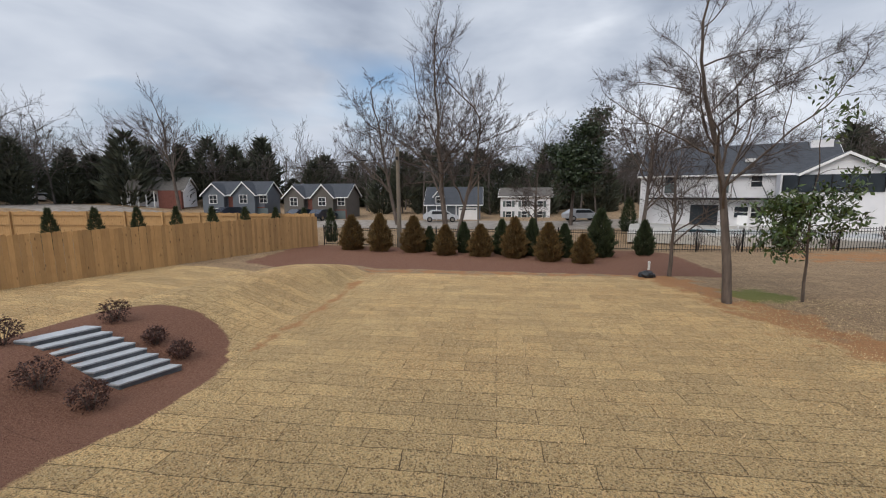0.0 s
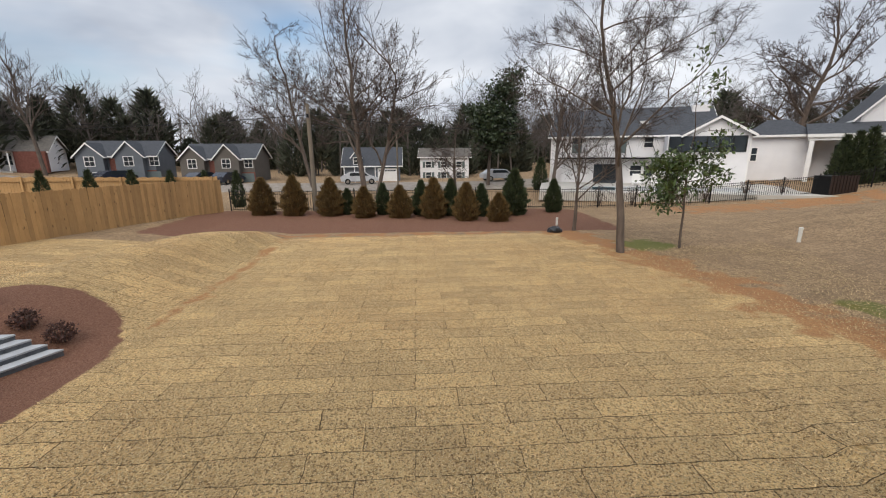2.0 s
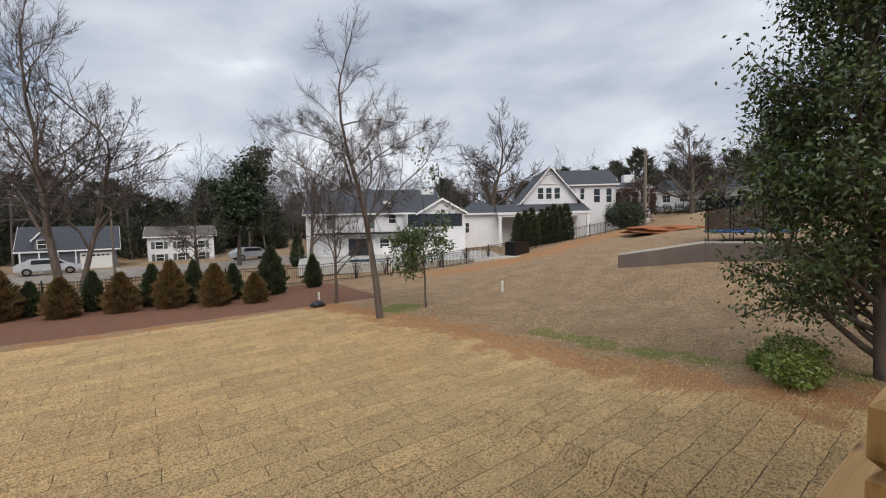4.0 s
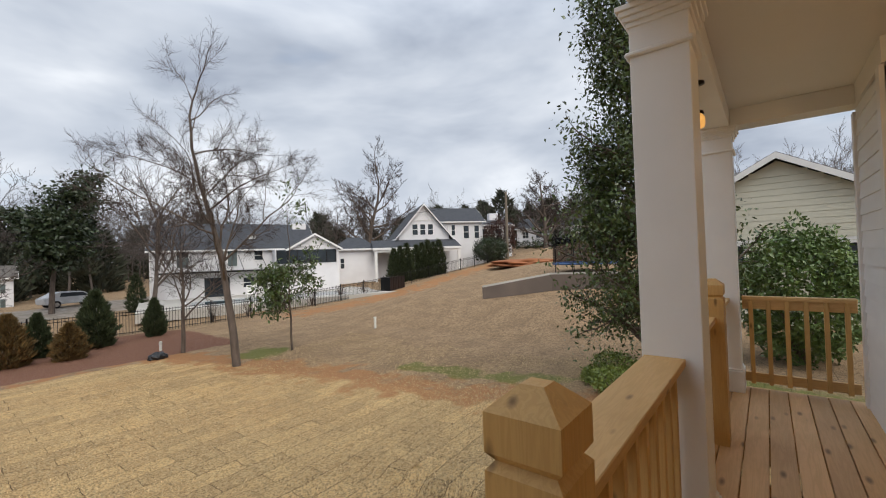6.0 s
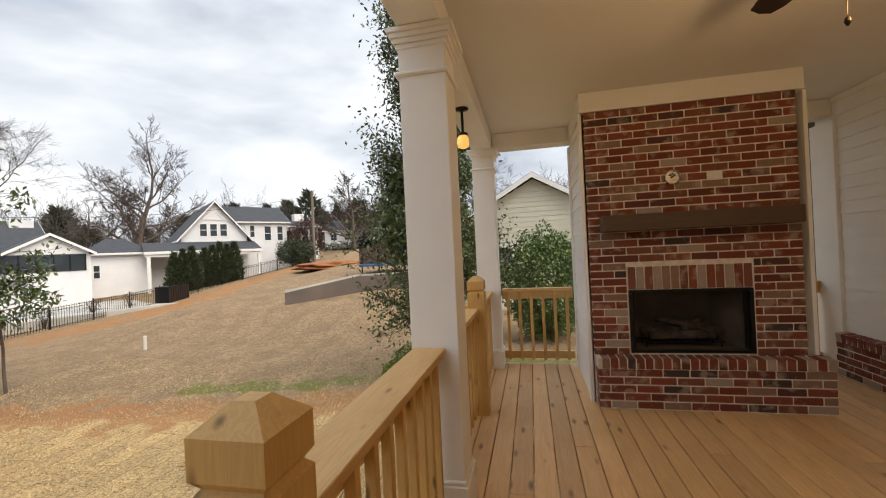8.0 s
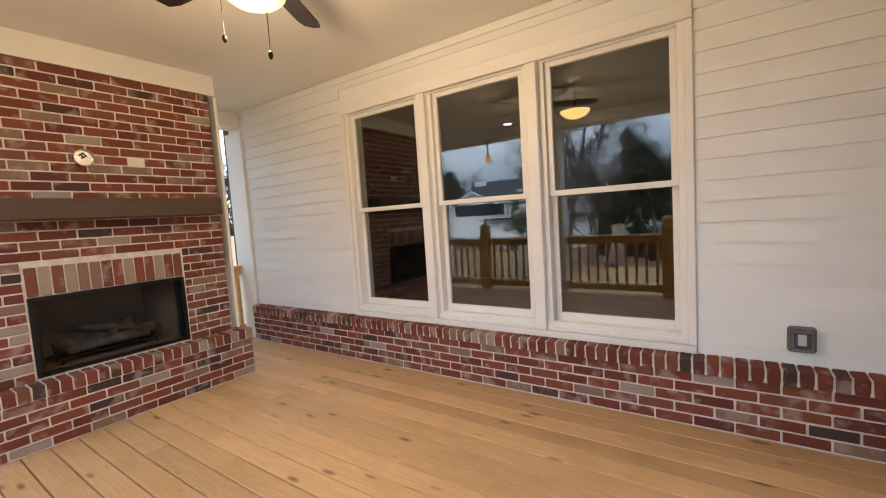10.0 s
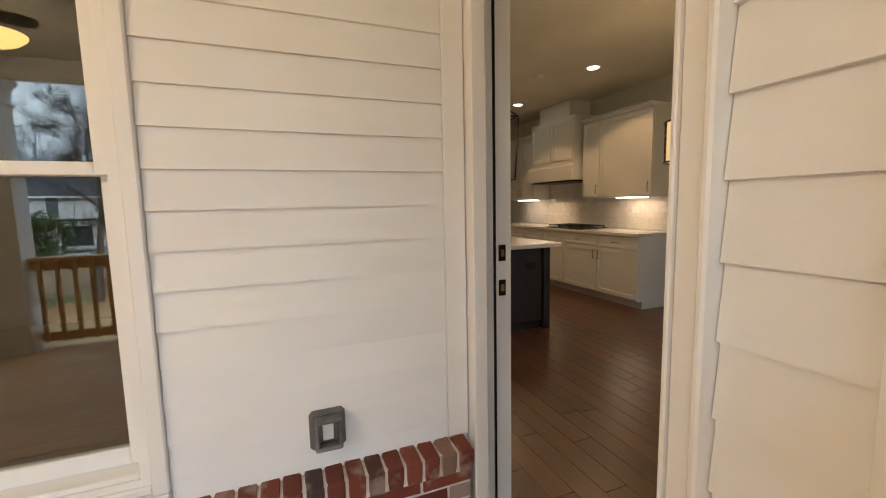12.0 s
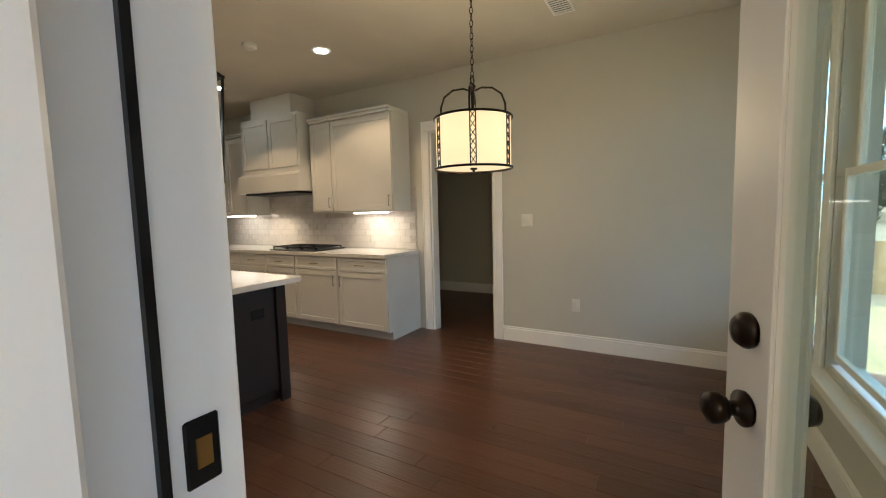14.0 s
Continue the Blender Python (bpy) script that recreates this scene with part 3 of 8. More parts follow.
wsub.operation = "MULTIPLY_ADD"
wsub.inputs[1].default_value = (0.12, 0.10, 0)
l.new(warp.outputs["Color"], wsub.inputs[0])
l.new(mp.outputs[0], wsub.inputs[2])
bt = n.new("ShaderNodeTexBrick")
bt.inputs["Scale"].default_value, bt.inputs["Mortar Size"].default_value, bt.inputs["Mortar Smooth"].default_value = 1.0, 0.009, 1.0
bt.inputs["Brick Width"].default_value, bt.inputs["Row Height"].default_value, bt.inputs["Bias"].default_value = 1.2, 0.41, 0.0
bt.inputs["Color1"].default_value, bt.inputs["Color2"].default_value = (0.84, 0.84, 0.84, 1), (1.08, 1.07, 1.03, 1)
l.new(wsub.outputs[0], bt.inputs["Vector"])
tint = n.new("ShaderNodeMix")
tint.data_type, tint.blend_type = "RGBA", "MULTIPLY"
tint.inputs["Factor"].default_value = 1.0
l.new(grass, tint.inputs["A"])
l.new(bt.outputs["Color"], tint.inputs["B"])
seam = calc("MULTIPLY", bt.outputs["Fac"], span(noise_at(1.1, 5), 0.43, 0.60, 0.0, 0.7))
sod = blend(seam, tint.outputs["Result"], (0.15, 0.095, 0.05))
wild = blend(span(n_mid, 0.35, 0.65), (0.48, 0.325, 0.19), (0.35, 0.235, 0.14))
wild = blend(span(n_tuft, 0.47, 0.62, 0.0, 0.6), wild, (0.20, 0.14, 0.085))
wild = blend(span(n_fine, 0.46, 0.62, 0.0, 0.8), wild, (0.13, 0.09, 0.055))
wild = blend(span(n_hair, 0.5, 0.75, 0.0, 0.5), wild, (0.36, 0.29, 0.18))
col = blend(zoned("sod", 0.4), wild, sod)
col = blend(calc("MULTIPLY", zoned("clay", 0.9), 0.85), col, blend(span(n_fine, 0.35, 0.7), (0.46, 0.225, 0.095), (0.30, 0.145, 0.065)))
col = blend(calc("MULTIPLY", zoned("green", 0.8), 0.75), col, blend(span(n_fine, 0.35, 0.7), (0.10, 0.15, 0.025), (0.18, 0.19, 0.05)))
strawc = blend(span(n_fine, 0.35, 0.7), (0.235, 0.120, 0.078), (0.145, 0.068, 0.045))
strawc = blend(span(n_hair, 0.5, 0.7, 0.0, 0.6), strawc, (0.36, 0.21, 0.14))
col = blend(zoned("straw", 0.5), col, strawc)
col = blend(zoned("gravel", 0.3), col, blend(span(n_mid, 0.4, 0.6), (0.36, 0.32, 0.28), (0.26, 0.22, 0.18)))
l.new(col, p.inputs["Base Color"])
p.inputs["Roughness"].default_value, p.inputs["Specular IOR Level"].default_value = 0.95, 0.15
hgt = calc("ADD", calc("MULTIPLY", n_fine, 0.5), calc("MULTIPLY", n_hair, 0.3))
hh = n.new("ShaderNodeMath")
hh.operation = "SUBTRACT"
l.new(hgt, hh.inputs[0])
l.new(calc("MULTIPLY", seam, 0.5), hh.inputs[1])
b = n.new("ShaderNodeBump")
b.inputs["Strength"].default_value, b.inputs["Distance"].default_value = 1.0, 0.09
l.new(hh.outputs[0], b.inputs["Height"])
l.new(b.outputs[0], p.inputs["Normal"])
g_me.materials.append(m)
ground = tagged(new("ground", g_me), "dormant tan sod lawn, pine straw beds and bare clay", "ground", kind="structure")

# ---------------------------------------------------------------- porch structure
WALLY, RIMX = -3.34, -0.20


def strct(name, bm, mat, label, category="wall", smooth=False):
    return single(name, bm, mat, label, category, "structure", smooth=smooth)


bm = bmesh.new()
for a, c, z0, z1 in ((-0.35, 0.92, -2.2, 2.95), (3.64, 5.72, -2.2, 2.95), (0.92, 3.64, -2.2, 0.52), (0.92, 3.64, 2.38, 2.95)):
    box(bm, a, -3.52, z0, c, WALLY, z1)
strct("wall_south", bm, WHITE, "white painted back wall of the porch behind lap siding")
bm = bmesh.new()
for a, c, z0, z1 in ((-3.52, -3.34, -2.2, 2.95), (-2.485, -2.12, -2.2, 2.95), (-3.34, -2.485, 2.16, 2.95), (-3.34, -2.485, -2.2, 0.02)):
    box(bm, -0.35, a, z0, RIMX - 0.012, c, z1)
strct("wall_west", bm, WHITE, "white painted wall with the glazed door to the kitchen")
bm = bmesh.new()
box(bm, -0.42, -3.34, 2.72, 5.95, 0.30, 2.86)
strct("ceiling", bm, CEIL, "smooth cream painted porch ceiling", "ceiling")
bm = bmesh.new()
box(bm, -0.33, 0.02, 2.555, 5.72, 0.25, 2.719, 0.004)
strct("beam_front", bm, WHITE, "white boxed beam over the front columns", "beam")
bm = bmesh.new()
box(bm, 5.47, -3.34, 2.555, 5.71, 0.018, 2.719, 0.004)
strct("beam_east", bm, CEIL, "white boxed beam over the side opening", "beam")
bm = bmesh.new()
box(bm, -0.29, -2.12, 2.555, -0.05, 0.018, 2.719, 0.004)
strct("beam_west", bm, WHITE, "white boxed beam over the side rail", "beam")
bm = bmesh.new()
prism(bm, ((-0.75, 2.87), (6.3, 2.87), (6.3, 3.0), (-0.75, 3.0)), 1, -3.6, 0.28)
prism(bm, ((0.28, 2.87), (0.28, 3.02), (-10, 6.6), (-10, 2.96), (-3.6, 2.96)), 0, -6.0, 6.3)
strct("roof", bm, ROOF, "charcoal shingle roof of the house", "roof")

deck = thing("deck", (0, 0, -0.04), "new tan pine deck boards with knots, butted along the porch", "deck", kind="structure")
bm = bmesh.new()
box(bm, -0.30, 0.235, -0.30, 5.74, 0.275, -0.005)
box(bm, 5.70, -3.34, -0.30, 5.74, 0.235, -0.005)
for i in range(8):
    box(bm, -0.25 + i * 0.8, -3.3, -0.26, -0.21 + i * 0.8, 0.235, -0.042)
part("joists", bm, PINEX, deck)
bm = bmesh.new()
for px_ in (0.0, 2.85, 5.6):
    box(bm, px_ - 0.07, 0.06, -2.2, px_ + 0.07, 0.20, -0.26)
part("posts", bm, PINEZ, deck)

# trims round the opening of the porch and the corner of the kitchen wing
bm = bmesh.new()
box(bm, RIMX - 0.005, -2.170, 0.0, RIMX + 0.022, -2.10, 2.50, 0.002)
box(bm, -0.285, -2.118, -2.0, RIMX + 0.021, -2.094, 2.553, 0.002)
strct("corner_board", bm, WHITE, "white corner board of the kitchen wing", "trim")
bm = bmesh.new()
box(bm, RIMX - 0.012, -3.335, 0.10, RIMX + 0.03, -3.235, 2.155, 0.004)
box(bm, RIMX - 0.012, -3.245, 0.10, RIMX + 0.045, -3.232, 2.155, 0.004)
strct("trim", bm, WHITE, "moulded white door casing", "trim")
bm = bmesh.new()
box(bm, RIMX - 0.012, -2.448, 0.03, RIMX + 0.026, -2.398, 2.155, 0.004)
box(bm, RIMX - 0.012, -2.460, 0.03, RIMX + 0.034, -2.449, 2.155, 0.003)
box(bm, RIMX - 0.012, -2.397, 0.03, RIMX + 0.040, -2.380, 2.155, 0.005)
strct("trim", bm, WHITE, "moulded white door casing", "trim")
bm = bmesh.new()
box(bm, RIMX - 0.012, -3.335, 2.157, RIMX + 0.035, -2.380, 2.26, 0.004)
strct("trim", bm, WHITE, "moulded white door head casing", "trim")
bm = bmesh.new()
box(bm, -5.0, -2.118, 2.3, RIMX, -2.08, 2.9)
box(bm, RIMX, -3.33, 2.66, RIMX + 0.02, 0.0, 2.718, 0.003)
strct("trim", bm, WHITE, "white frieze board under the ceiling", "trim")
bm = bmesh.new()
box(bm, RIMX, WALLY, 2.66, 5.46, WALLY + 0.02, 2.718, 0.003)
strct("trim", bm, WHITE, "white frieze board over the windows", "trim")
bm = bmesh.new()
box(bm, 5.40, WALLY - 0.01, 0.0, 5.74, WALLY + 0.045, 2.5, 0.003)
strct("trim", bm, WHITE, "white end board at the side opening", "trim")

bm = bmesh.new()
box(bm, -0.166, WALLY, 0.425, -0.083, WALLY + 0.021, 2.655, 0.003)
strct("trim", bm, WHITE, "narrow white trim board in the wall corner", "trim")

# windows of the porch wall
WX = ((0.963, 1.683), (1.922, 2.642), (2.879, 3.599))
ZB, ZM, ZT = 0.59, 1.452, 2.318


def frame_ring(bm, x0, x1, z0, z1, w, y0, y1, wb=None):
    wb = wb or w
    box(bm, x0 - w, y0, z0 - wb, x0, y1, z1 + w, 0.003)
    box(bm, x1, y0, z0 - wb, x1 + w, y1, z1 + w, 0.003)
    box(bm, x0, y0, z0 - wb, x1, y1, z0, 0.003)
    box(bm, x0, y0, z1, x1, y1, z1 + w, 0.003)


for k, (a, c) in enumerate(WX):
    w = thing("window_%d" % (k + 1), ((a + c) / 2, -3.42, ZB - 0.1), "tall white double-hung window with dark reflecting glass", "window", "porch windows", "structure")
    bm = bmesh.new()
    frame_ring(bm, a - 0.040, c + 0.040, ZB - 0.055, ZT + 0.035, 0.035, -3.47, -3.352)
    part("window_frame", bm, WHITE, w)
    up = bmesh.new()
    frame_ring(up, a, c, ZM + 0.02, ZT, 0.038, -3.418, -3.382)
    up = part("upper_sash", up, WHITE, w)
    lo = bmesh.new()
    frame_ring(lo, a, c, ZB, ZM - 0.018, 0.038, -3.452, -3.420, 0.055)
    box(lo, a + 0.3, -3.418, ZM - 0.018, a + 0.36, -3.40, ZM + 0.012, 0.003)
    lo = part("lower_sash", lo, WHITE, w)
    bm = bmesh.new()
    box(bm, a, -3.403, ZM + 0.02, c, -3.398, ZT)
    part("pane", bm, GLASS, up)
    bm = bmesh.new()
    box(bm, a, -3.438, ZB, c, -3.433, ZM - 0.018)
    part("pane", bm, GLASS, lo)
    bm = bmesh.new()
    box(bm, a - 0.074, -3.475, ZB - 0.115, c + 0.074, -3.325, ZB - 0.091, 0.004)
    part("window_sill", bm, WHITE, w)
for x0, x1, z0, z1 in ((0.84, 0.885, 0.475, 2.36), (1.761, 1.844, 0.475, 2.36), (2.720, 2.801, 0.475, 2.36), (3.677, 3.722, 0.475, 2.36), (0.84, 3.722, 2.363, 2.46), (0.84, 3.722, 0.425, 0.472)):
    bm = bmesh.new()
    box(bm, x0, WALLY, z0, x1, WALLY + 0.032, z1, 0.005)
    strct("trim", bm, WHITE, "flat white window casing board", "trim")

for x0, x1 in ((1.757, 1.848), (2.716, 2.805)):
    bm = bmesh.new()
    box(bm, x0, -3.50, 0.52, x1, -3.342, 2.38)
    strct("mullion", bm, WHITE, "white post between two windows", "trim")
# living room behind the windows; near-black walls and ceiling paint in its gloom
bm = bmesh.new()
box(bm, -0.2, -8.2, -0.1, 5.72, -3.52, -0.02)
strct("floor_living", bm, FLOORWOOD, "dark wood floor of the unlit room", "floor")
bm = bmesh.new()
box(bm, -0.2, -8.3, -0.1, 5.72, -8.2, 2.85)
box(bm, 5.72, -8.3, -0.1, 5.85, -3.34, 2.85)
strct("wall_living", bm, ROOMSHADE, "walls of the unlit room, its shade painted dark", "wall")
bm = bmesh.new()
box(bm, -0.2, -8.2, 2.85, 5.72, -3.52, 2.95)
strct("ceiling_living", bm, ROOMSHADE, "ceiling of the unlit room, its shade painted dark", "ceiling")

# kitchen shell
KX0, KX1, KY0, KY1, KZ = -4.02, -0.35, -9.4, -2.27, 2.85
bm = bmesh.new()
box(bm, -7.0, KY0, -0.06, -0.215, KY1, 0.02)
strct("floor_kitchen", bm, FLOORWOOD, "dark reddish-brown hardwood floor", "floor")
bm = bmesh.new()
box(bm, -7.0, KY0, KZ, KX1, KY1, KZ + 0.08)
strct("ceiling_kitchen", bm, ROOMCEIL, "cream kitchen ceiling", "ceiling")
bm = bmesh.new()
box(bm, KX0 - 0.12, KY0, 0.02, KX0, -5.32, KZ)
box(bm, KX0 - 0.12, -4.57, 0.02, KX0, KY1, KZ)
box(bm, KX0 - 0.12, -5.32, 2.24, KX0, -4.57, KZ)
strct("wall_kitchen_west", bm, ROOMWALL, "pale grey-green wall with a doorway")
bm = bmesh.new()
box(bm, -7.0, KY0 - 0.1, -0.06, KX1, KY0, KZ)
strct("wall_kitchen_south", bm, ROOMWALL, "pale kitchen end wall")
bm = bmesh.new()
box(bm, KX1 - 0.0, KY0, -0.06, KX1 + 0.14, -3.52, KZ)
strct("wall_kitchen_east", bm, ROOMWALL, "pale wall between kitchen and living room")
bm = bmesh.new()
box(bm, -7.1, KY0, -0.06, -6.2, KY1, KZ)
box(bm, -6.2, -4.2, 0.02, KX0 - 0.12, -4.08, KZ)
strct("wall_hall", bm, ROOMWALL, "wall of the dim hall behind the doorway")
KW = ((-3.78, -2.98), (-2.80, -2.00))
bm = bmesh.new()
for a, c, z0, z1 in ((-7.0, -3.86, -2.2, KZ), (-1.92, -0.35, -2.2, KZ), (-3.86, -1.92, -2.2, 0.52), (-3.86, -1.92, 2.45, KZ), (-2.96, -2.82, 0.52, 2.45)):
    box(bm, a, KY1, z0, c, -2.12, z1)
strct("wall_kitchen_north", bm, ROOMWALL, "pale wall with two tall windows")
for k, (a, c) in enumerate(KW):
    w = thing("window_%d" % (k + 4), ((a + c) / 2, -2.2, 0.5), "white double-hung kitchen window with a view of the yard", "window", "kitchen windows", "structure")
    bm = bmesh.new()
    frame_ring(bm, a - 0.03, c + 0.03, 0.54, 2.42, 0.035, KY1 + 0.02, -2.13)
    part("window_frame", bm, WHITE, w)
    for nm, z0, z1, y in (("upper_sash", 1.52, 2.38, -2.19), ("lower_sash", 0.60, 1.48, -2.225)):
        bm = bmesh.new()
        frame_ring(bm, a + 0.01, c - 0.01, z0, z1, 0.036, y - 0.015, y + 0.015)
        s = part(nm, bm, WHITE, w)
        bm = bmesh.new()
        box(bm, a + 0.01, y - 0.003, z0, c - 0.01, y + 0.002, z1)
        part("pane", bm, DOORGLASS, s)
    bm = bmesh.new()
    box(bm, a - 0.09, KY1 - 0.07, 0.475, c + 0.09, KY1 + 0.05, 0.503, 0.005)
    part("window_sill", bm, WHITE, w)
for x0, x1, z0, z1 in ((-3.94, -3.85, 0.505, 2.46), (-1.93, -1.84, 0.505, 2.46), (-2.945, -2.835, 0.505, 2.46), (-3.94, -1.84, 2.463, 2.56), (-3.92, -1.86, 0.38, 0.472)):
    bm = bmesh.new()
    box(bm, x0, KY1 - 0.02, z0, x1, KY1, z1, 0.004)
    strct("trim", bm, WHITE, "white interior window casing", "trim")
for x0, y0, x1, y1 in ((KX0, -4.475, KX0 + 0.018, KY1), (-6.2, KY0, -6.182, -4.2), (-3.5, KY1 - 0.018, -0.36, KY1)):
    bm = bmesh.new()
    box(bm, x0, y0, 0.02, x1, y1, 0.155, 0.004)
    box(bm, x0, y0, 0.155, x1 + (0 if x1 - x0 > 1 else -0.006), y1, 0.175, 0.003)
    strct("baseboard", bm, WHITE, "tall white baseboard", "baseboard")
for y0, y1, z0, z1 in ((-5.415, -5.325, 0.02, 2.24), (-4.565, -4.475, 0.02, 2.24), (-5.415, -4.475, 2.243, 2.35)):
    bm = bmesh.new()
    box(bm, KX0, y0, z0, KX0 + 0.022, y1, z1, 0.004)
    box(bm, KX0, y0, z0, KX0 + 0.03, y0 + 0.015, z1, 0.003)
    strct("trim", bm, WHITE, "white doorway casing", "trim")
bm = bmesh.new()
box(bm, KX0 - 0.118, -5.322, 0.02, KX0 + 0.002, -5.302, 2.24)
box(bm, KX0 - 0.118, -4.588, 0.02, KX0 + 0.002, -4.568, 2.24)
box(bm, KX0 - 0.118, -5.302, 2.222, KX0 + 0.002, -4.588, 2.24)
strct("door_lining", bm, WHITE, "white jamb lining of the doorway", "trim")

# ---------------------------------------------------------------- porch things


def column(x, y):
    c = thing("column", (x, y, 0), "square white boxed porch column with capital and plinth", "column", "porch columns")
    bm = bmesh.new()
    box(bm, x - 0.125, y - 0.125, 0.0, x + 0.125, y + 0.125, 2.49, 0.004)
    part("shaft", bm, WHITE, c)
    bm = bmesh.new()
    box(bm, x - 0.145, y - 0.145, 0.0, x + 0.145, y + 0.145, 0.20, 0.004)
    box(bm, x - 0.135, y - 0.135, 0.20, x + 0.135, y + 0.135, 0.225, 0.008)
    part("plinth", bm, WHITE, c)
    bm = bmesh.new()
    box(bm, x - 0.145, y - 0.145, 2.31, x + 0.145, y + 0.145, 2.335, 0.008)
    part("necking", bm, WHITE, c)
    bm = bmesh.new()
    for i in range(4):
        e = 0.135 + i * 0.013
        box(bm, x - e, y - e, 2.453 + i * 0.025, x + e, y + e, 2.478 + i * 0.025, 0.003)
    part("capital", bm, WHITE, c)
    return c


for cx in (-0.16, 2.875, 5.59):
    column(cx, 0.135)


def newel(x, y, label):
    c = thing("newel_post", (x, y, 0), label, "newel post", "rail posts")
    w = 0.07
    bm = bmesh.new()
    rings = ((-0.25, w), (1.025, w), (1.040, w - 0.014), (1.056, w), (1.125, w), (1.168, 0.022))
    loops = [[bm.verts.new((x + sx * e, y + sy * e, z)) for sx, sy in ((-1, -1), (1, -1), (1, 1), (-1, 1))] for z, e in rings]
    for lo, hi in zip(loops, loops[1:]):
        for i in range(4):
            bm.faces.new((lo[i], lo[(i + 1) % 4], hi[(i + 1) % 4], hi[i]))
    bm.faces.new(loops[0][::-1])
    bm.faces.new(loops[-1])
    part("post", bm, PINEZ, c)
    return c


newel(1.317, 0.10, "honey pine newel post with grooved neck and pyramid top")
newel(4.175, 0.10, "honey pine newel post with grooved neck before the evergreen")
newel(-0.03, -1.945, "honey pine newel post with a drying crack beside the kitchen wall")


def railing(name, a, c, fixed, axis, cap, out, label):
    """A rail from a to c along axis 0 or 1 at the other coordinate; balusters on the outer face."""
    mid = (a + c) / 2
    at = (mid, fixed, 0.06) if axis == 0 else (fixed, mid, 0.06)
    r = thing(name, at, label, "railing", "porch railings")
    def bx(bm, u0, v0, z0, u1, v1, z1, bev=0.003):
        if axis == 0:
            box(bm, u0, v0, z0, u1, v1, z1, bev)
        else:
            box(bm, v0, u0, z0, v1, u1, z1, bev)
    mat = PINEX if axis == 0 else PINEY
    bm = bmesh.new()
    bx(bm, a, fixed - cap, 0.865, c, fixed + cap, 0.90)
    part("cap_rail", bm, mat, r)
    bm = bmesh.new()
    bx(bm, a, fixed - 0.019, 0.775, c, fixed + 0.019, 0.863)
    part("top_rail", bm, mat, r)
    bm = bmesh.new()
    bx(bm, a, fixed - 0.019, 0.065, c, fixed + 0.019, 0.153)
    part("bottom_rail", bm, mat, r)
    n = max(2, round((c - a) / 0.135))
    me = None
    for i in range(n):
        u = a + (c - a) * (i + 0.5) / n
        v = fixed + out * 0.038
        if me is None:
            bm = bmesh.new()
            box(bm, -0.0175, -0.0175, -0.405, 0.0175, 0.0175, 0.405, 0.002)
            me = mesh_of("baluster", bm, PINEZ)
        piece("baluster", me, (u, v, 0.46) if axis == 0 else (v, u, 0.46), r)
    return r


FR = "new honey-coloured pine railing with square balusters along the porch front"
railing("railing", -0.03, 1.247, 0.165, 0, 0.085, -1, FR)
railing("railing", 1.387, 2.75, 0.165, 0, 0.085, -1, FR)
railing("railing", 3.0, 4.105, 0.165, 0, 0.085, -1, FR)
railing("railing", 4.245, 5.46, 0.165, 0, 0.085, -1, FR)
railing("railing", -0.82, -0.005, 5.70, 1, 0.045, -1, "short pine side railing beside the fireplace chase")
railing("railing", -3.29, -2.62, 5.70, 1, 0.045, -1, "narrow pine railing between fireplace and wall")
railing("railing", -1.875, 0.005, -0.12, 1, 0.085, 1, "pine side railing from the kitchen corner to the corner column")

# ceiling fan with a lit bowl
fan = thing("ceiling_fan", (2.43, -1.67, 2.72), "dark bronze ceiling fan at rest with a lit amber bowl", "ceiling fan")
FX, FY = 2.43, -1.67
lathe_bm = bmesh.new()
lathe(lathe_bm, ((0.0, 2.719), (0.075, 2.718), (0.07, 2.695), (0.03, 2.67), (0.013, 2.66)), FX, FY)
part("canopy", lathe_bm, BRONZE, fan, smooth=True)
bm = bmesh.new()
tube(bm, ((FX, FY, 2.67), (FX, FY, 2.62)), 0.012, 10)
part("downrod", bm, BRONZE, fan)
bm = bmesh.new()
lathe(bm, ((0.02, 2.63), (0.10, 2.61), (0.135, 2.58), (0.135, 2.52), (0.09, 2.495), (0.06, 2.48), (0.06, 2.43), (0.075, 2.42)), FX, FY, 32)
part("motor_housing", bm, BRONZE, fan, smooth=True)
bm = bmesh.new()
lathe(bm, ((0.06, 2.43), (0.12, 2.425), (0.138, 2.41), (0.135, 2.40)), FX, FY, 32)
part("fitter", bm, BRONZE, fan, smooth=True)
bm = bmesh.new()
lathe(bm, ((0.134, 2.405), (0.139, 2.393), (0.128, 2.368), (0.10, 2.345), (0.06, 2.328), (0.022, 2.32), (0.0, 2.319)), FX, FY, 32)
bowl = part("bowl", bm, BOWL_GLOW, fan, "amber lit alabaster glass bowl", smooth=True)
bowl.visible_shadow = False
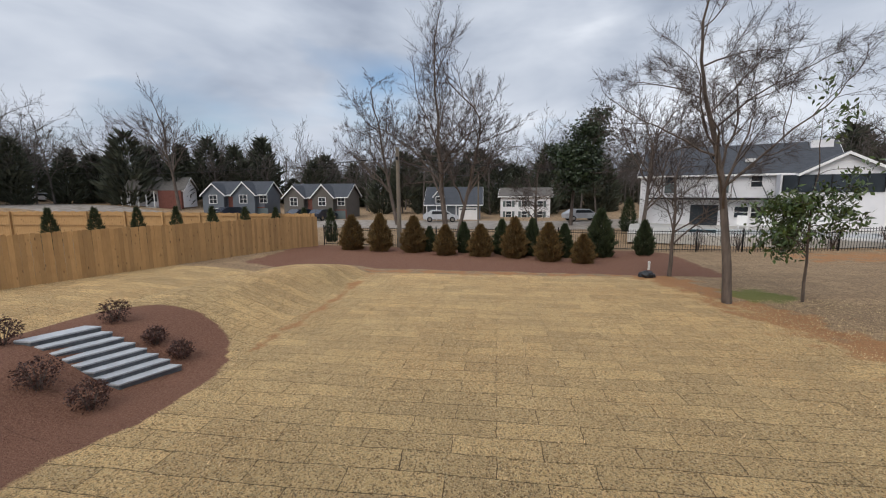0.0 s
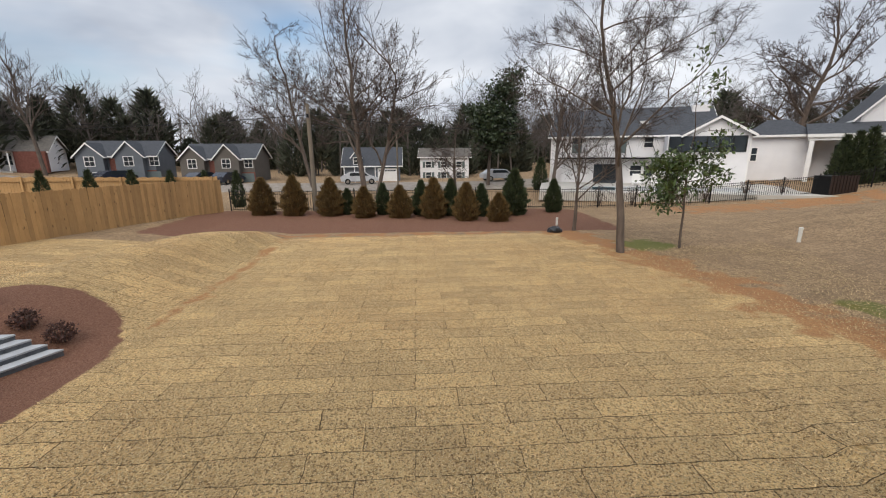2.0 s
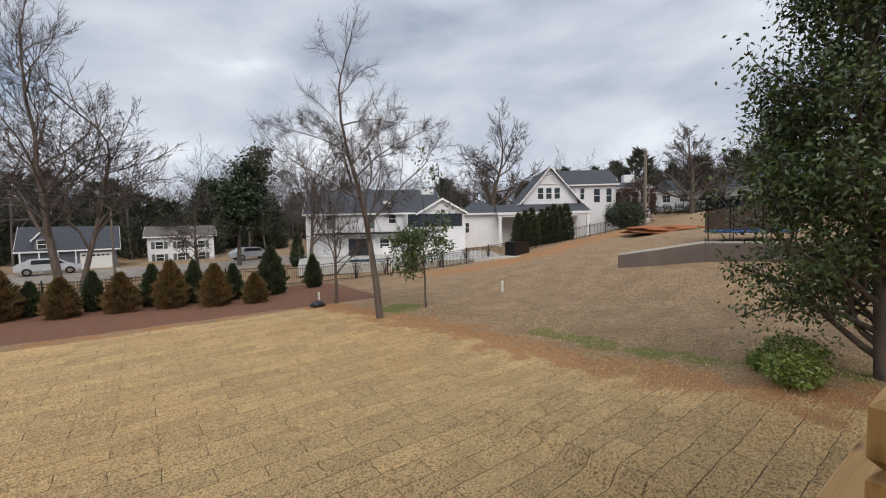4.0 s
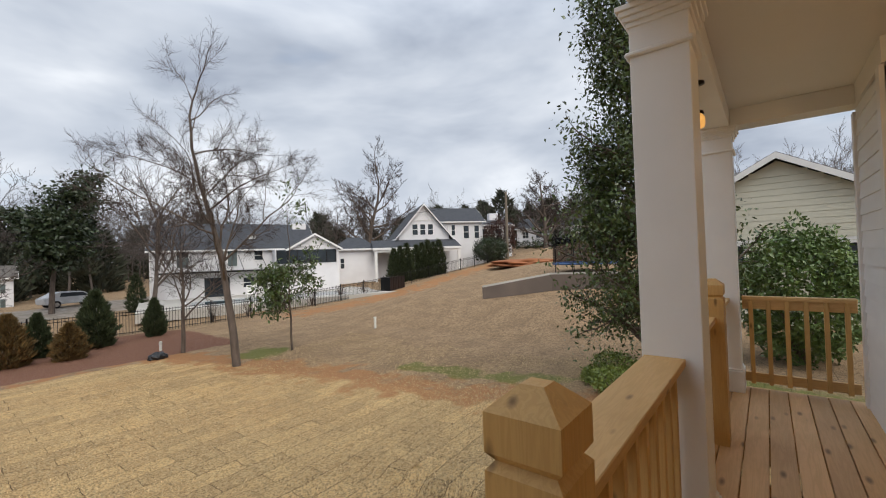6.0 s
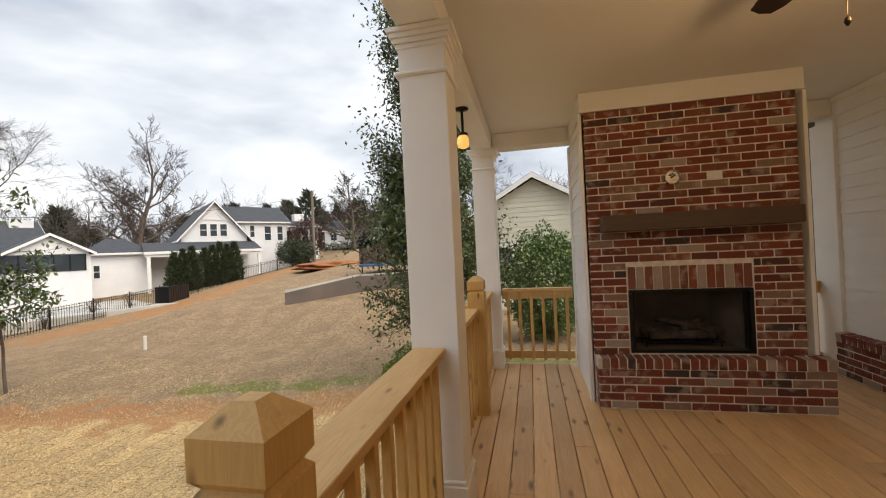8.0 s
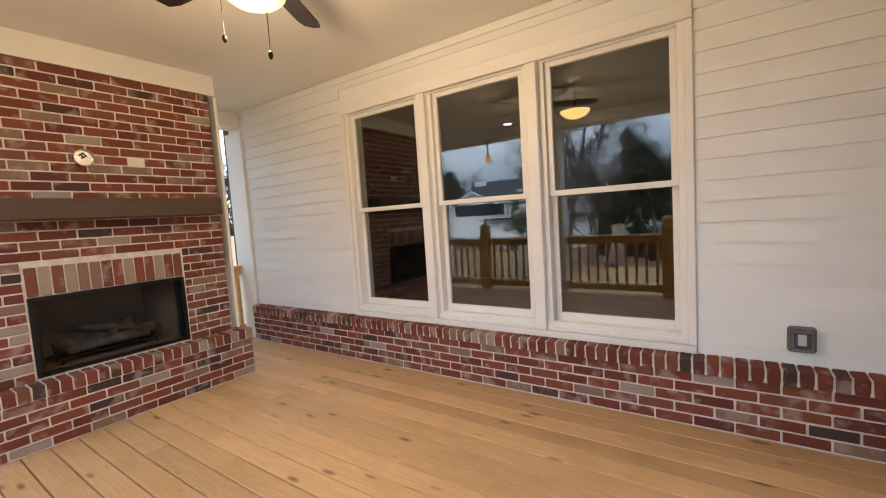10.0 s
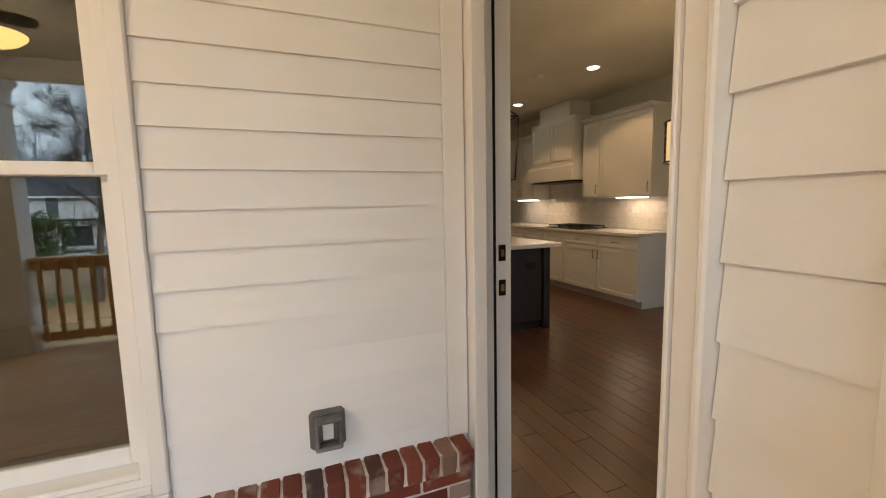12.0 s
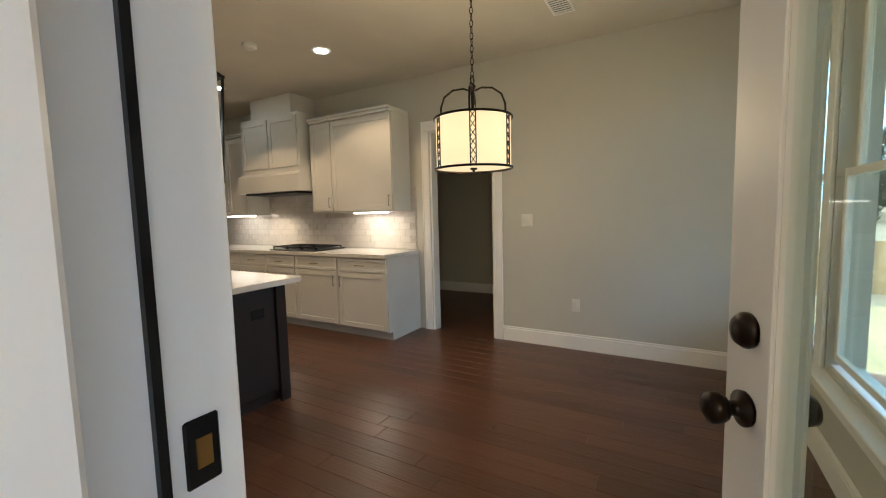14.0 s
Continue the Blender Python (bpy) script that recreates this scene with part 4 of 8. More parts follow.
for k in range(5):
    t = bmesh.new()
    prism(t, ((0.17, -0.045), (0.30, -0.062), (0.58, -0.066), (0.645, -0.05), (0.66, 0.0), (0.645, 0.05), (0.58, 0.066), (0.30, 0.062), (0.17, 0.045)), 2, -0.004, 0.004)
    bmesh.ops.transform(t, matrix=Matrix.Rotation(radians(12), 4, "X"), verts=t.verts)
    bm = merge(bmesh.new(), t, Matrix.Translation((FX, FY, 2.525)) @ Matrix.Rotation(radians(-62 + 72 * k), 4, "Z"))
    bl = part("blade", bm, ISLAND, fan, "dark brown fan blade")
    t = bmesh.new()
    box(t, 0.09, -0.02, -0.012, 0.24, 0.02, -0.004, 0.003)
    bm = merge(bmesh.new(), t, Matrix.Translation((FX, FY, 2.525)) @ Matrix.Rotation(radians(-62 + 72 * k), 4, "Z"))
    part("blade_iron", bm, BRONZE, fan)
for dx, dy, zz in ((0.10, 0.10, 2.20), (-0.12, 0.03, 2.09)):
    bm = bmesh.new()
    tube(bm, ((FX + dx, FY + dy, 2.42), (FX + dx, FY + dy, zz)), 0.0018, 5)
    t = bmesh.new()
    lathe(t, ((0.002, zz + 0.004), (0.009, zz - 0.004), (0.011, zz - 0.018), (0.006, zz - 0.03), (0.001, zz - 0.034)), FX + dx, FY + dy, 10)
    merge(bm, t)
    part("pull_chain", bm, BRONZE, fan)

sconce = thing("wall_lamp", (4.02, 0.13, 2.50), "small lit amber globe under the front beam", "wall lamp")
bm = bmesh.new()
lathe(bm, ((0.055, 2.554), (0.055, 2.54), (0.012, 2.53), (0.012, 2.36), (0.04, 2.35), (0.045, 2.33)), 4.02, 0.13, 20)
part("lamp_holder", bm, BRONZE, sconce, smooth=True)
bm = bmesh.new()
lathe(bm, ((0.03, 2.335), (0.045, 2.31), (0.050, 2.275), (0.045, 2.24), (0.02, 2.225)), 4.02, 0.13, 20)
part("globe", bm, BOWL_GLOW, sconce, smooth=True).visible_shadow = False

# fireplace
fp = thing("fireplace", (4.48, -1.65, 0), "red tumbled-brick fireplace with raised hearth, pale mortar", "fireplace")
Y0, Y1, XF, XH, FT = -2.49, -0.87, 4.48, 4.355, 2.545
OY0, OY1, OZ0, OZ1 = -2.125, -1.174, 0.44, 0.98
bm = bmesh.new()
box(bm, XF + 0.008, Y0 + 0.005, 0, XF + 0.10, OY0, FT - 0.003)
box(bm, XF + 0.008, OY1, 0, XF + 0.10, Y1 - 0.005, FT - 0.003)
box(bm, XF + 0.008, OY0, OZ1, XF + 0.10, OY1, FT - 0.003)
box(bm, XF + 0.008, OY0, 0, XF + 0.10, OY1, OZ0)
box(bm, XH + 0.008, -2.592, 0, XF + 0.008, -0.888, 0.335)
box(bm, XH - 0.002, -2.596, 0.336, XF + 0.008, -0.884, 0.421)
part("mortar_bed", bm, MORTAR, fp, "pale crumbly mortar")
bm = bmesh.new()
box(bm, 5.02, OY0, OZ0 - 0.02, 5.06, OY1, OZ1)
box(bm, XF + 0.10, OY0, OZ0 - 0.02, 5.02, OY1, OZ0 + 0.004)
prism(bm, ((XF + 0.1, OY0), (XF + 0.1, OY0 - 0.02), (5.02, OY0 + 0.10), (5.02, OY0 + 0.13)), 2, OZ0, OZ1)
prism(bm, ((XF + 0.1, OY1), (XF + 0.1, OY1 + 0.02), (5.02, OY1 - 0.10), (5.02, OY1 - 0.13)), 2, OZ0, OZ1)
box(bm, XF + 0.10, OY0, OZ1 - 0.005, 5.06, OY1, OZ1 + 0.03)
part("firebox", bm, FIREBOX, fp, "tan refractory firebox")
bm = bmesh.new()
box(bm, XF - 0.004, OY0 + 0.002, OZ1 - 0.028, XF + 0.09, OY1 - 0.002, OZ1 - 0.002, 0.002)
box(bm, XF - 0.004, OY0 + 0.002, OZ0, XF + 0.09, OY0 + 0.03, OZ1 - 0.03, 0.002)
box(bm, XF - 0.004, OY1 - 0.03, OZ0, XF + 0.09, OY1 - 0.002, OZ1 - 0.03, 0.002)
box(bm, XF + 0.0, OY0 + 0.03, OZ0, XF + 0.05, OY1 - 0.03, OZ0 + 0.022, 0.002)
part("surround", bm, BLACK, fp, "black metal surround")
for yy in (OY0 + 0.04, OY1 - 0.04):
    bm = bmesh.new()
    box(bm, XF + 0.051, yy - 0.012, OZ0 + 0.03, XF + 0.07, yy + 0.012, OZ1 - 0.03)
    part("screen_edge", bm, BLACK, fp)
grate = bmesh.new()
for i in range(7):
    yy = -1.95 + i * 0.1
    tube(grate, ((4.66, yy, OZ0 + 0.09), (4.66, yy, OZ0 + 0.055), (4.86, yy, OZ0 + 0.055), (4.86, yy, OZ0 + 0.09)), 0.006, 6)
tube(grate, ((4.68, -1.98, OZ0 + 0.05), (4.68, -1.32, OZ0 + 0.05)), 0.007, 6)
tube(grate, ((4.84, -1.98, OZ0 + 0.05), (4.84, -1.32, OZ0 + 0.05)), 0.007, 6)
for yy in (-1.95, -1.35):
    tube(grate, ((4.68, yy, OZ0 + 0.004), (4.68, yy, OZ0 + 0.06)), 0.008, 6)
    tube(grate, ((4.84, yy, OZ0 + 0.004), (4.84, yy, OZ0 + 0.06)), 0.008, 6)
single("log_grate", grate, BLACK, "black iron grate in the firebox", "grate")
for pts, r in ((((4.80, -1.98, 0.56), (4.81, -1.65, 0.575), (4.80, -1.34, 0.555)), 0.055), (((4.69, -1.90, 0.548), (4.70, -1.6, 0.55), (4.70, -1.38, 0.545)), 0.045), (((4.72, -1.80, 0.62), (4.77, -1.62, 0.64), (4.86, -1.48, 0.665)), 0.035), (((4.84, -1.86, 0.66), (4.76, -1.74, 0.63), (4.70, -1.66, 0.60)), 0.03)):
    bm = bmesh.new()
    tube(bm, pts, r, 12, r * 0.8)
    for v in bm.verts:
        v.co += Vector([noise.noise(v.co * 14 + Vector((k * 9, 0, 0))) * 0.016 for k in range(3)])
    single("log", bm, LOG, "charred ceramic log stacked on the grate", "log", group="fire logs", smooth=True)
mantel = bmesh.new()
box(mantel, 4.29, -2.41, 1.485, XF - 0.001, -0.965, 1.622, 0.007)
single("mantel_beam", mantel, MANTEL, "dark rough timber mantel beam across the brick", "mantel")
vent = thing("junction_box", (4.475, -1.56, 1.92), "round grey metal box with a loose wire on the brick", "junction box")
bm = bmesh.new()
t = bmesh.new()
lathe(t, ((0.062, 0.0), (0.062, 0.03), (0.055, 0.032), (0.052, 0.008), (0.0, 0.008)), 0, 0, 24)
merge(bm, t, Matrix.Translation((4.479, -1.56, 1.92)) @ Matrix.Rotation(radians(-90), 4, "Y"))
part("box_ring", bm, NICKEL, vent)
bm = bmesh.new()
tube(bm, ((4.47, -1.55, 1.92), (4.44, -1.57, 1.93), (4.44, -1.55, 1.95), (4.46, -1.54, 1.94)), 0.006, 6)
part("wire", bm, BLACK, vent)
bm = bmesh.new()
box(bm, 4.468, -1.935, 1.875, 4.479, -1.82, 1.945, 0.003)
single("blank_plate", bm, PVC, "white blank cover plate on the brick", "wall plate")

chase = thing("chimney_chase", (5.05, -1.68, 0), "white lap-sided chimney chase with corner boards", "chimney chase", kind="structure")
bm = bmesh.new()
box(bm, 4.585, -2.54, -0.02, 5.019, OY0 - 0.03, 2.545)
box(bm, 4.585, OY1 + 0.03, -0.02, 5.019, -0.86, 2.545)
box(bm, 5.061, -2.54, -0.02, 5.62, -0.86, 2.545)
box(bm, 4.585, -2.54, 1.02, 5.061, -0.86, 2.545)
part("core", bm, WHITE, chase)
bm = bmesh.new()
box(bm, 4.47, -2.54, 2.547, 5.46, -0.84, 2.718)
part("header", bm, CEIL, chase, "smooth cream boxed header under the ceiling")
for y0, y1 in ((-0.858, -0.83), (-2.57, -2.542)):
    bm = bmesh.new()
    box(bm, 4.50, y0, 0, 4.60, y1, 2.545, 0.002)
    part("corner_board", bm, WHITE, chase)
    bm = bmesh.new()
    box(bm, 5.53, y0, 0, 5.62, y1, 2.50, 0.002)
    part("corner_board", bm, WHITE, chase)

# outdoor outlet cover
out = thing("outlet_cover", (0.37, WALLY, 0.5), "clear grey bubble cover over a white outlet on the siding", "outlet")
bm = bmesh.new()
box(bm, 0.31, WALLY, 0.50, 0.43, WALLY + 0.035, 0.64, 0.012)
part("backplate", bm, PLASTIC, out)
bm = bmesh.new()
box(bm, 0.325, WALLY + 0.035, 0.515, 0.415, WALLY + 0.075, 0.53, 0.005)
box(bm, 0.325, WALLY + 0.035, 0.61, 0.415, WALLY + 0.075, 0.625, 0.005)
box(bm, 0.325, WALLY + 0.035, 0.53, 0.338, WALLY + 0.075, 0.61, 0.004)
box(bm, 0.402, WALLY + 0.035, 0.53, 0.415, WALLY + 0.075, 0.61, 0.004)
part("bubble", bm, PLASTIC, out)
bm = bmesh.new()
box(bm, 0.352, WALLY + 0.035, 0.54, 0.388, WALLY + 0.045, 0.602, 0.003)
part("receptacle", bm, PVC, out)

# door: opening, jambs, threshold and the leaf swung inwards
door = thing("door_1", (-0.30, -2.49, 0.05), "white glazed kitchen door standing open inwards, black knob", "door", kind="structure")
bm = bmesh.new()
box(bm, -0.36, -3.34, 0.06, RIMX - 0.014, -3.315, 2.155, 0.002)
box(bm, -0.36, -2.484, 0.06, RIMX - 0.014, -2.463, 2.155, 0.002)
box(bm, -0.36, -3.315, 2.13, RIMX - 0.014, -2.486, 2.155, 0.002)
part("jamb", bm, WHITE, door)
bm = bmesh.new()
box(bm, -0.288, -3.314, 0.10, -0.280, -3.306, 2.13)
box(bm, -0.292, -2.498, 0.10, -0.280, -2.486, 2.13)
part("weatherstrip", bm, BLACK, door, "dark rubber weatherstrip")
for zz in (1.0, 1.138):
    bm = bmesh.new()
    box(bm, -0.335, -3.3155, zz - 0.032, -0.303, -3.311, zz + 0.032, 0.002)
    st = part("strike_plate", bm, BLACK, door, "black strike plate")
    bm = bmesh.new()
    box(bm, -0.326, -3.3108, zz - 0.014, -0.312, -3.3092, zz + 0.014)
    part("latch_hole", bm, BRASS, st)
for zz in (0.35, 1.1, 1.85):
    bm = bmesh.new()
    tube(bm, ((-0.30, -2.512, zz - 0.05), (-0.30, -2.512, zz + 0.05)), 0.007, 8)
    box(bm, -0.345, -2.509, zz - 0.05, -0.30, -2.505, zz + 0.05)
    part("hinge", bm, BRONZE, door)
ang = math.atan2(-2.85 + 2.515, -1.08 + 0.315)
DM = Matrix.Translation((-0.31, -2.520, 0)) @ Matrix.Rotation(ang, 4, "Z")
DW = 0.785
bm = bmesh.new()
for a, c, z0, z1 in ((0, 0.115, 0.075, 2.12), (DW - 0.115, DW, 0.075, 2.12), (0.115, DW - 0.115, 0.075, 0.30), (0.115, DW - 0.115, 2.0, 2.12)):
    box(bm, a, -0.022, z0, c, 0.022, z1, 0.002)
leaf = part("door_leaf", merge(bmesh.new(), bm, DM), WHITE, door)
bm = bmesh.new()
for s in (-1, 1):
    for a, c, z0, z1 in ((0.10, 0.128, 0.29, 2.01), (DW - 0.128, DW - 0.10, 0.29, 2.01), (0.128, DW - 0.128, 0.29, 0.315), (0.128, DW - 0.128, 1.985, 2.01)):
        box(bm, a, min(s * 0.022, s * 0.03), z0, c, max(s * 0.022, s * 0.03), z1, 0.002)
part("glazing_bead", merge(bmesh.new(), bm, DM), WHITE, leaf)
bm = bmesh.new()
box(bm, 0.115, -0.006, 0.30, DW - 0.115, 0.006, 2.0)
part("pane", merge(bmesh.new(), bm, DM), DOORGLASS, leaf)


def knob_profile(bm, s):
    t = bmesh.new()
    lathe(t, ((0.03, 0.022), (0.031, 0.03), (0.014, 0.036), (0.012, 0.05), (0.022, 0.056), (0.028, 0.068), (0.026, 0.082), (0.012, 0.09), (0.0, 0.091)), 0, 0, 20)
    merge(bm, t, Matrix.Translation((DW - 0.06, 0, 1.0)) @ Matrix.Rotation(radians(-90 * s), 4, "X"))


for s in (-1, 1):
    bm = bmesh.new()
    knob_profile(bm, s)
    part("door_knob", merge(bmesh.new(), bm, DM), BRONZE, leaf, "round black door knob", smooth=True)
    bm = bmesh.new()
    t = bmesh.new()
    lathe(t, ((0.031, 0.022), (0.031, 0.03), (0.024, 0.04), (0.012, 0.043), (0.0, 0.043)), 0, 0, 20)
    merge(bm, t, Matrix.Translation((DW - 0.06, 0, 1.138)) @ Matrix.Rotation(radians(-90 * s), 4, "X"))
    part("deadbolt", merge(bmesh.new(), bm, DM), BRONZE, leaf, "round black deadbolt", smooth=True)
bm = bmesh.new()
box(bm, -0.36, -3.314, 0.022, -0.13, -2.487, 0.092, 0.004)
box(bm, -0.33, -3.314, 0.092, -0.27, -2.487, 0.105, 0.004)
part("threshold", bm, NICKEL, door, "grey metal threshold")

# ---------------------------------------------------------------- kitchen things


def shaker(bm, y0, y1, z0, z1, x, t=0.02):
    """A shaker door or drawer front facing +x."""
    w = 0.055 if z1 - z0 > 0.25 else 0.03
    box(bm, x, y0, z0, x + t, y0 + w, z1, 0.002)
    box(bm, x, y1 - w, z0, x + t, y1, z1, 0.002)
    box(bm, x, y0 + w, z0, x + t, y1 - w, z0 + w, 0.002)
    box(bm, x, y0 + w, z1 - w, x + t, y1 - w, z1, 0.002)
    box(bm, x, y0 + w, z0 + w, x + t * 0.5, y1 - w, z1 - w)


def pull(bm, y, z, upright, x):
    a = (0, 0.05) if upright else (0.05, 0)
    tube(bm, ((x + 0.026, y - a[0] - (0 if upright else 0.012), z - a[1] - (0.012 if upright else 0)), (x + 0.026, y + a[0] + (0 if upright else 0.012), z + a[1] + (0.012 if upright else 0))), 0.005, 8)
    for s in (-1, 1):
        tube(bm, ((x, y + s * a[0], z + s * a[1]), (x + 0.026, y + s * a[0], z + s * a[1])), 0.004, 6)


def base_unit(y0, y1, n):
    c = thing("base_cabinet", (-3.7, (y0 + y1) / 2, 0.02), "white shaker base cabinet with drawers over doors", "cabinet", "base cabinets")
    bm = bmesh.new()
    box(bm, KX0 + 0.002, y0, 0.12, -3.42, y1, 0.898, 0.001)
    box(bm, KX0 + 0.002, y0, 0.02, -3.48, y1, 0.12)
    part("body", bm, CABINET, c)
    w = (y1 - y0) / n
    for i in range(n):
        a, b2 = y0 + i * w + 0.008, y0 + (i + 1) * w - 0.008
        bm = bmesh.new()
        shaker(bm, a, b2, 0.745, 0.885, -3.42)
        d = part("drawer", bm, CABINET, c)
        bm = bmesh.new()
        pull(bm, (a + b2) / 2, 0.815, False, -3.40)
        part("handle", bm, NICKEL, d)
        bm = bmesh.new()
        shaker(bm, a, b2, 0.135, 0.73, -3.42)
        d = part("door", bm, CABINET, c)
        bm = bmesh.new()
        pull(bm, b2 - 0.04 if i % 2 == 0 else a + 0.04, 0.63, True, -3.40)
        part("handle", bm, NICKEL, d)


def wall_unit(y0, y1, z0, z1, n, x=-3.69):
    c = thing("wall_cabinet", (KX0 + 0.15, (y0 + y1) / 2, z0), "white shaker wall cabinet with crown moulding", "cabinet", "wall cabinets")
    bm = bmesh.new()
    box(bm, KX0 + 0.002, y0, z0, x, y1, z1, 0.001)
    part("body", bm, CABINET, c)
    bm = bmesh.new()
    box(bm, KX0 + 0.002, y0 - 0.0, z1, x + 0.035, y1 + 0.0, z1 + 0.03, 0.004)
    box(bm, KX0 + 0.002, y0 - 0.0, z1 + 0.03, x + 0.055, y1 + 0.0, z1 + 0.055, 0.004)
    part("crown", bm, CABINET, c)
    w = (y1 - y0) / n
    for i in range(n):
        a, b2 = y0 + i * w + 0.006, y0 + (i + 1) * w - 0.006
        bm = bmesh.new()
        shaker(bm, a, b2, z0 + 0.02, z1 - 0.02, x)
        d = part("door", bm, CABINET, c)
        bm = bmesh.new()
        pull(bm, b2 - 0.03 if i % 2 == 0 else a + 0.03, z0 + 0.12, True, x + 0.02)
        part("handle", bm, NICKEL, d)


base_unit(-6.86, -5.50, 2)
base_unit(-7.9, -6.864, 2)
base_unit(-8.9, -7.904, 2)
wall_unit(-6.46, -5.59, 1.38, 2.44, 1)
wall_unit(-6.80, -6.464, 1.38, 2.44, 1)
wall_unit(-8.90, -8.05, 1.38, 2.44, 2)
bm = bmesh.new()
box(bm, KX0 + 0.002, -8.95, 0.90, -3.375, -5.495, 0.94, 0.003)
single("worktop", bm, QUARTZ, "pale quartz worktop along the wall", "worktop")
hood = thing("range_hood", (-3.8, -7.43, 1.62), "white painted boxed range hood reaching the ceiling", "range hood")
bm = bmesh.new()
box(bm, KX0 + 0.002, -7.96, 1.90, -3.58, -6.88, 2.60, 0.003)
part("upper_box", bm, CABINET, hood)
bm = bmesh.new()
shaker(bm, -7.94, -7.43, 1.96, 2.56, -3.58)
part("panel", bm, CABINET, hood)
bm = bmesh.new()
shaker(bm, -7.41, -6.90, 1.96, 2.56, -3.58)
part("panel", bm, CABINET, hood)
bm = bmesh.new()
prism(bm, ((KX0 + 0.002, 1.66), (-3.50, 1.66), (-3.50, 1.86), (-3.56, 1.90), (KX0 + 0.002, 1.90)), 1, -7.98, -6.84)
part("apron", bm, CABINET, hood)
bm = bmesh.new()
box(bm, KX0 + 0.02, -7.90, 1.635, -3.55, -6.92, 1.659)
part("grille", bm, BLACK, hood)
bm = bmesh.new()
box(bm, KX0 + 0.002, -7.80, 2.60, -3.62, -7.04, KZ - 0.002, 0.003)
part("duct_box", bm, CABINET, hood)
cook = thing("cooktop", (-3.7, -7.0, 0.94), "black gas cooktop with iron grates", "cooktop")
bm = bmesh.new()
box(bm, -3.93, -7.35, 0.941, -3.44, -6.55, 0.952, 0.003)
part("glass_top", bm, BLACK, cook)
for k in range(3):
    bm = bmesh.new()
    yc = -7.22 + k * 0.26
    for xx in (-3.90, -3.70, -3.50):
        box(bm, xx, yc - 0.12, 0.972, xx + 0.012, yc + 0.12, 0.985)
    for yy in (yc - 0.12, yc, yc + 0.11):
        box(bm, -3.90, yy, 0.972, -3.488, yy + 0.012, 0.985)
    for xx in (-3.90, -3.50):
        for yy in (yc - 0.12, yc + 0.11):
            box(bm, xx, yy, 0.952, xx + 0.012, yy + 0.012, 0.972)
    part("grate", bm, BLACK, cook)
island = thing("kitchen_island", (-1.5, -6.4, 0.02), "near-black kitchen island with a pale overhanging top", "kitchen island")
bm = bmesh.new()
box(bm, -2.06, -7.6, 0.12, -1.10, -5.40, 0.888, 0.002)
box(bm, -2.02, -7.6, 0.02, -1.14, -5.44, 0.12, 0.002)
part("body", bm, ISLAND, island)
for a, c in ((-2.06, -1.99), (-1.17, -1.10)):
    bm = bmesh.new()
    box(bm, a - 0.004, -5.40, 0.02, c + 0.004, -5.375, 0.888, 0.002)
    part("end_post", bm, ISLAND, island)
bm = bmesh.new()
box(bm, -2.10, -7.65, 0.89, -1.06, -5.24, 0.93, 0.003)
part("countertop", bm, QUARTZ, island, "pale quartz top")
bm = bmesh.new()
box(bm, -1.90, -5.399, 0.66, -1.80, -5.391, 0.73, 0.002)
part("outlet_plate", bm, BLACK, island)
for cy, ln in ((-6.0, 0.42), (-8.4, 0.5)):
    bm = bmesh.new()
    box(bm, -3.86, cy - ln / 2, 1.362, -3.74, cy + ln / 2, 1.378, 0.002)
    single("cabinet_strip_light", bm, STRIP_GLOW, "lit warm strip under the wall cabinet", "strip light", group="strip lights").visible_shadow = False
for k, (cx, cy) in enumerate(((-2.93, -5.78), (-3.05, -7.56), (-1.3, -6.2), (-1.3, -7.6))):
    dl = thing("downlight", (cx, cy, KZ), "round lit recessed downlight", "downlight", "downlights")
    bm = bmesh.new()
    lathe(bm, ((0.085, KZ - 0.001), (0.085, KZ - 0.008), (0.062, KZ - 0.008), (0.062, KZ - 0.001)), cx, cy, 28)
    part("trim_ring", bm, WHITE, dl)
    bm = bmesh.new()
    lathe(bm, ((0.06, KZ - 0.002), (0.06, KZ - 0.010), (0.0, KZ - 0.011)), cx, cy, 24)
    part("lens", bm, CAN_GLOW, dl).visible_shadow = False
vent = thing("ceiling_vent", (-3.28, -3.72, KZ), "small slatted ceiling register", "ceiling vent")
bm = bmesh.new()
frame_ring_v = ((-3.42, -3.80, -3.40, -3.64), (-3.16, -3.80, -3.14, -3.64), (-3.40, -3.80, -3.16, -3.785), (-3.40, -3.655, -3.16, -3.64))
for a, b2, c, d in frame_ring_v:
    box(bm, a, b2, KZ - 0.01, c, d, KZ - 0.001)
part("frame", bm, WHITE, vent)
bm = bmesh.new()
box(bm, -3.40, -3.785, KZ - 0.003, -3.16, -3.655, KZ - 0.001)
part("backing", bm, BLACK, vent)
for i in range(7):
    bm = bmesh.new()
    box(bm, -3.385 + i * 0.033, -3.785, KZ - 0.009, -3.372 + i * 0.033, -3.655, KZ - 0.004)
    part("slat", bm, WHITE, vent)
bm = bmesh.new()
lathe(bm, ((0.06, KZ - 0.001), (0.06, KZ - 0.03), (0.045, KZ - 0.04), (0.0, KZ - 0.041)), -2.5, -6.2, 24)
single("smoke_detector", bm, PVC, "round white smoke detector on the ceiling", "smoke detector")

PX, PY = -2.25, -3.95
pen = thing("pendant_lamp", (PX, PY, KZ), "bronze drum pendant with a lit cream fabric shade on a chain", "pendant lamp")
bm = bmesh.new()
lathe(bm, ((0.065, KZ - 0.001), (0.06, KZ - 0.02), (0.02, KZ - 0.035)), PX, PY, 24)
part("canopy", bm, BRONZE, pen)
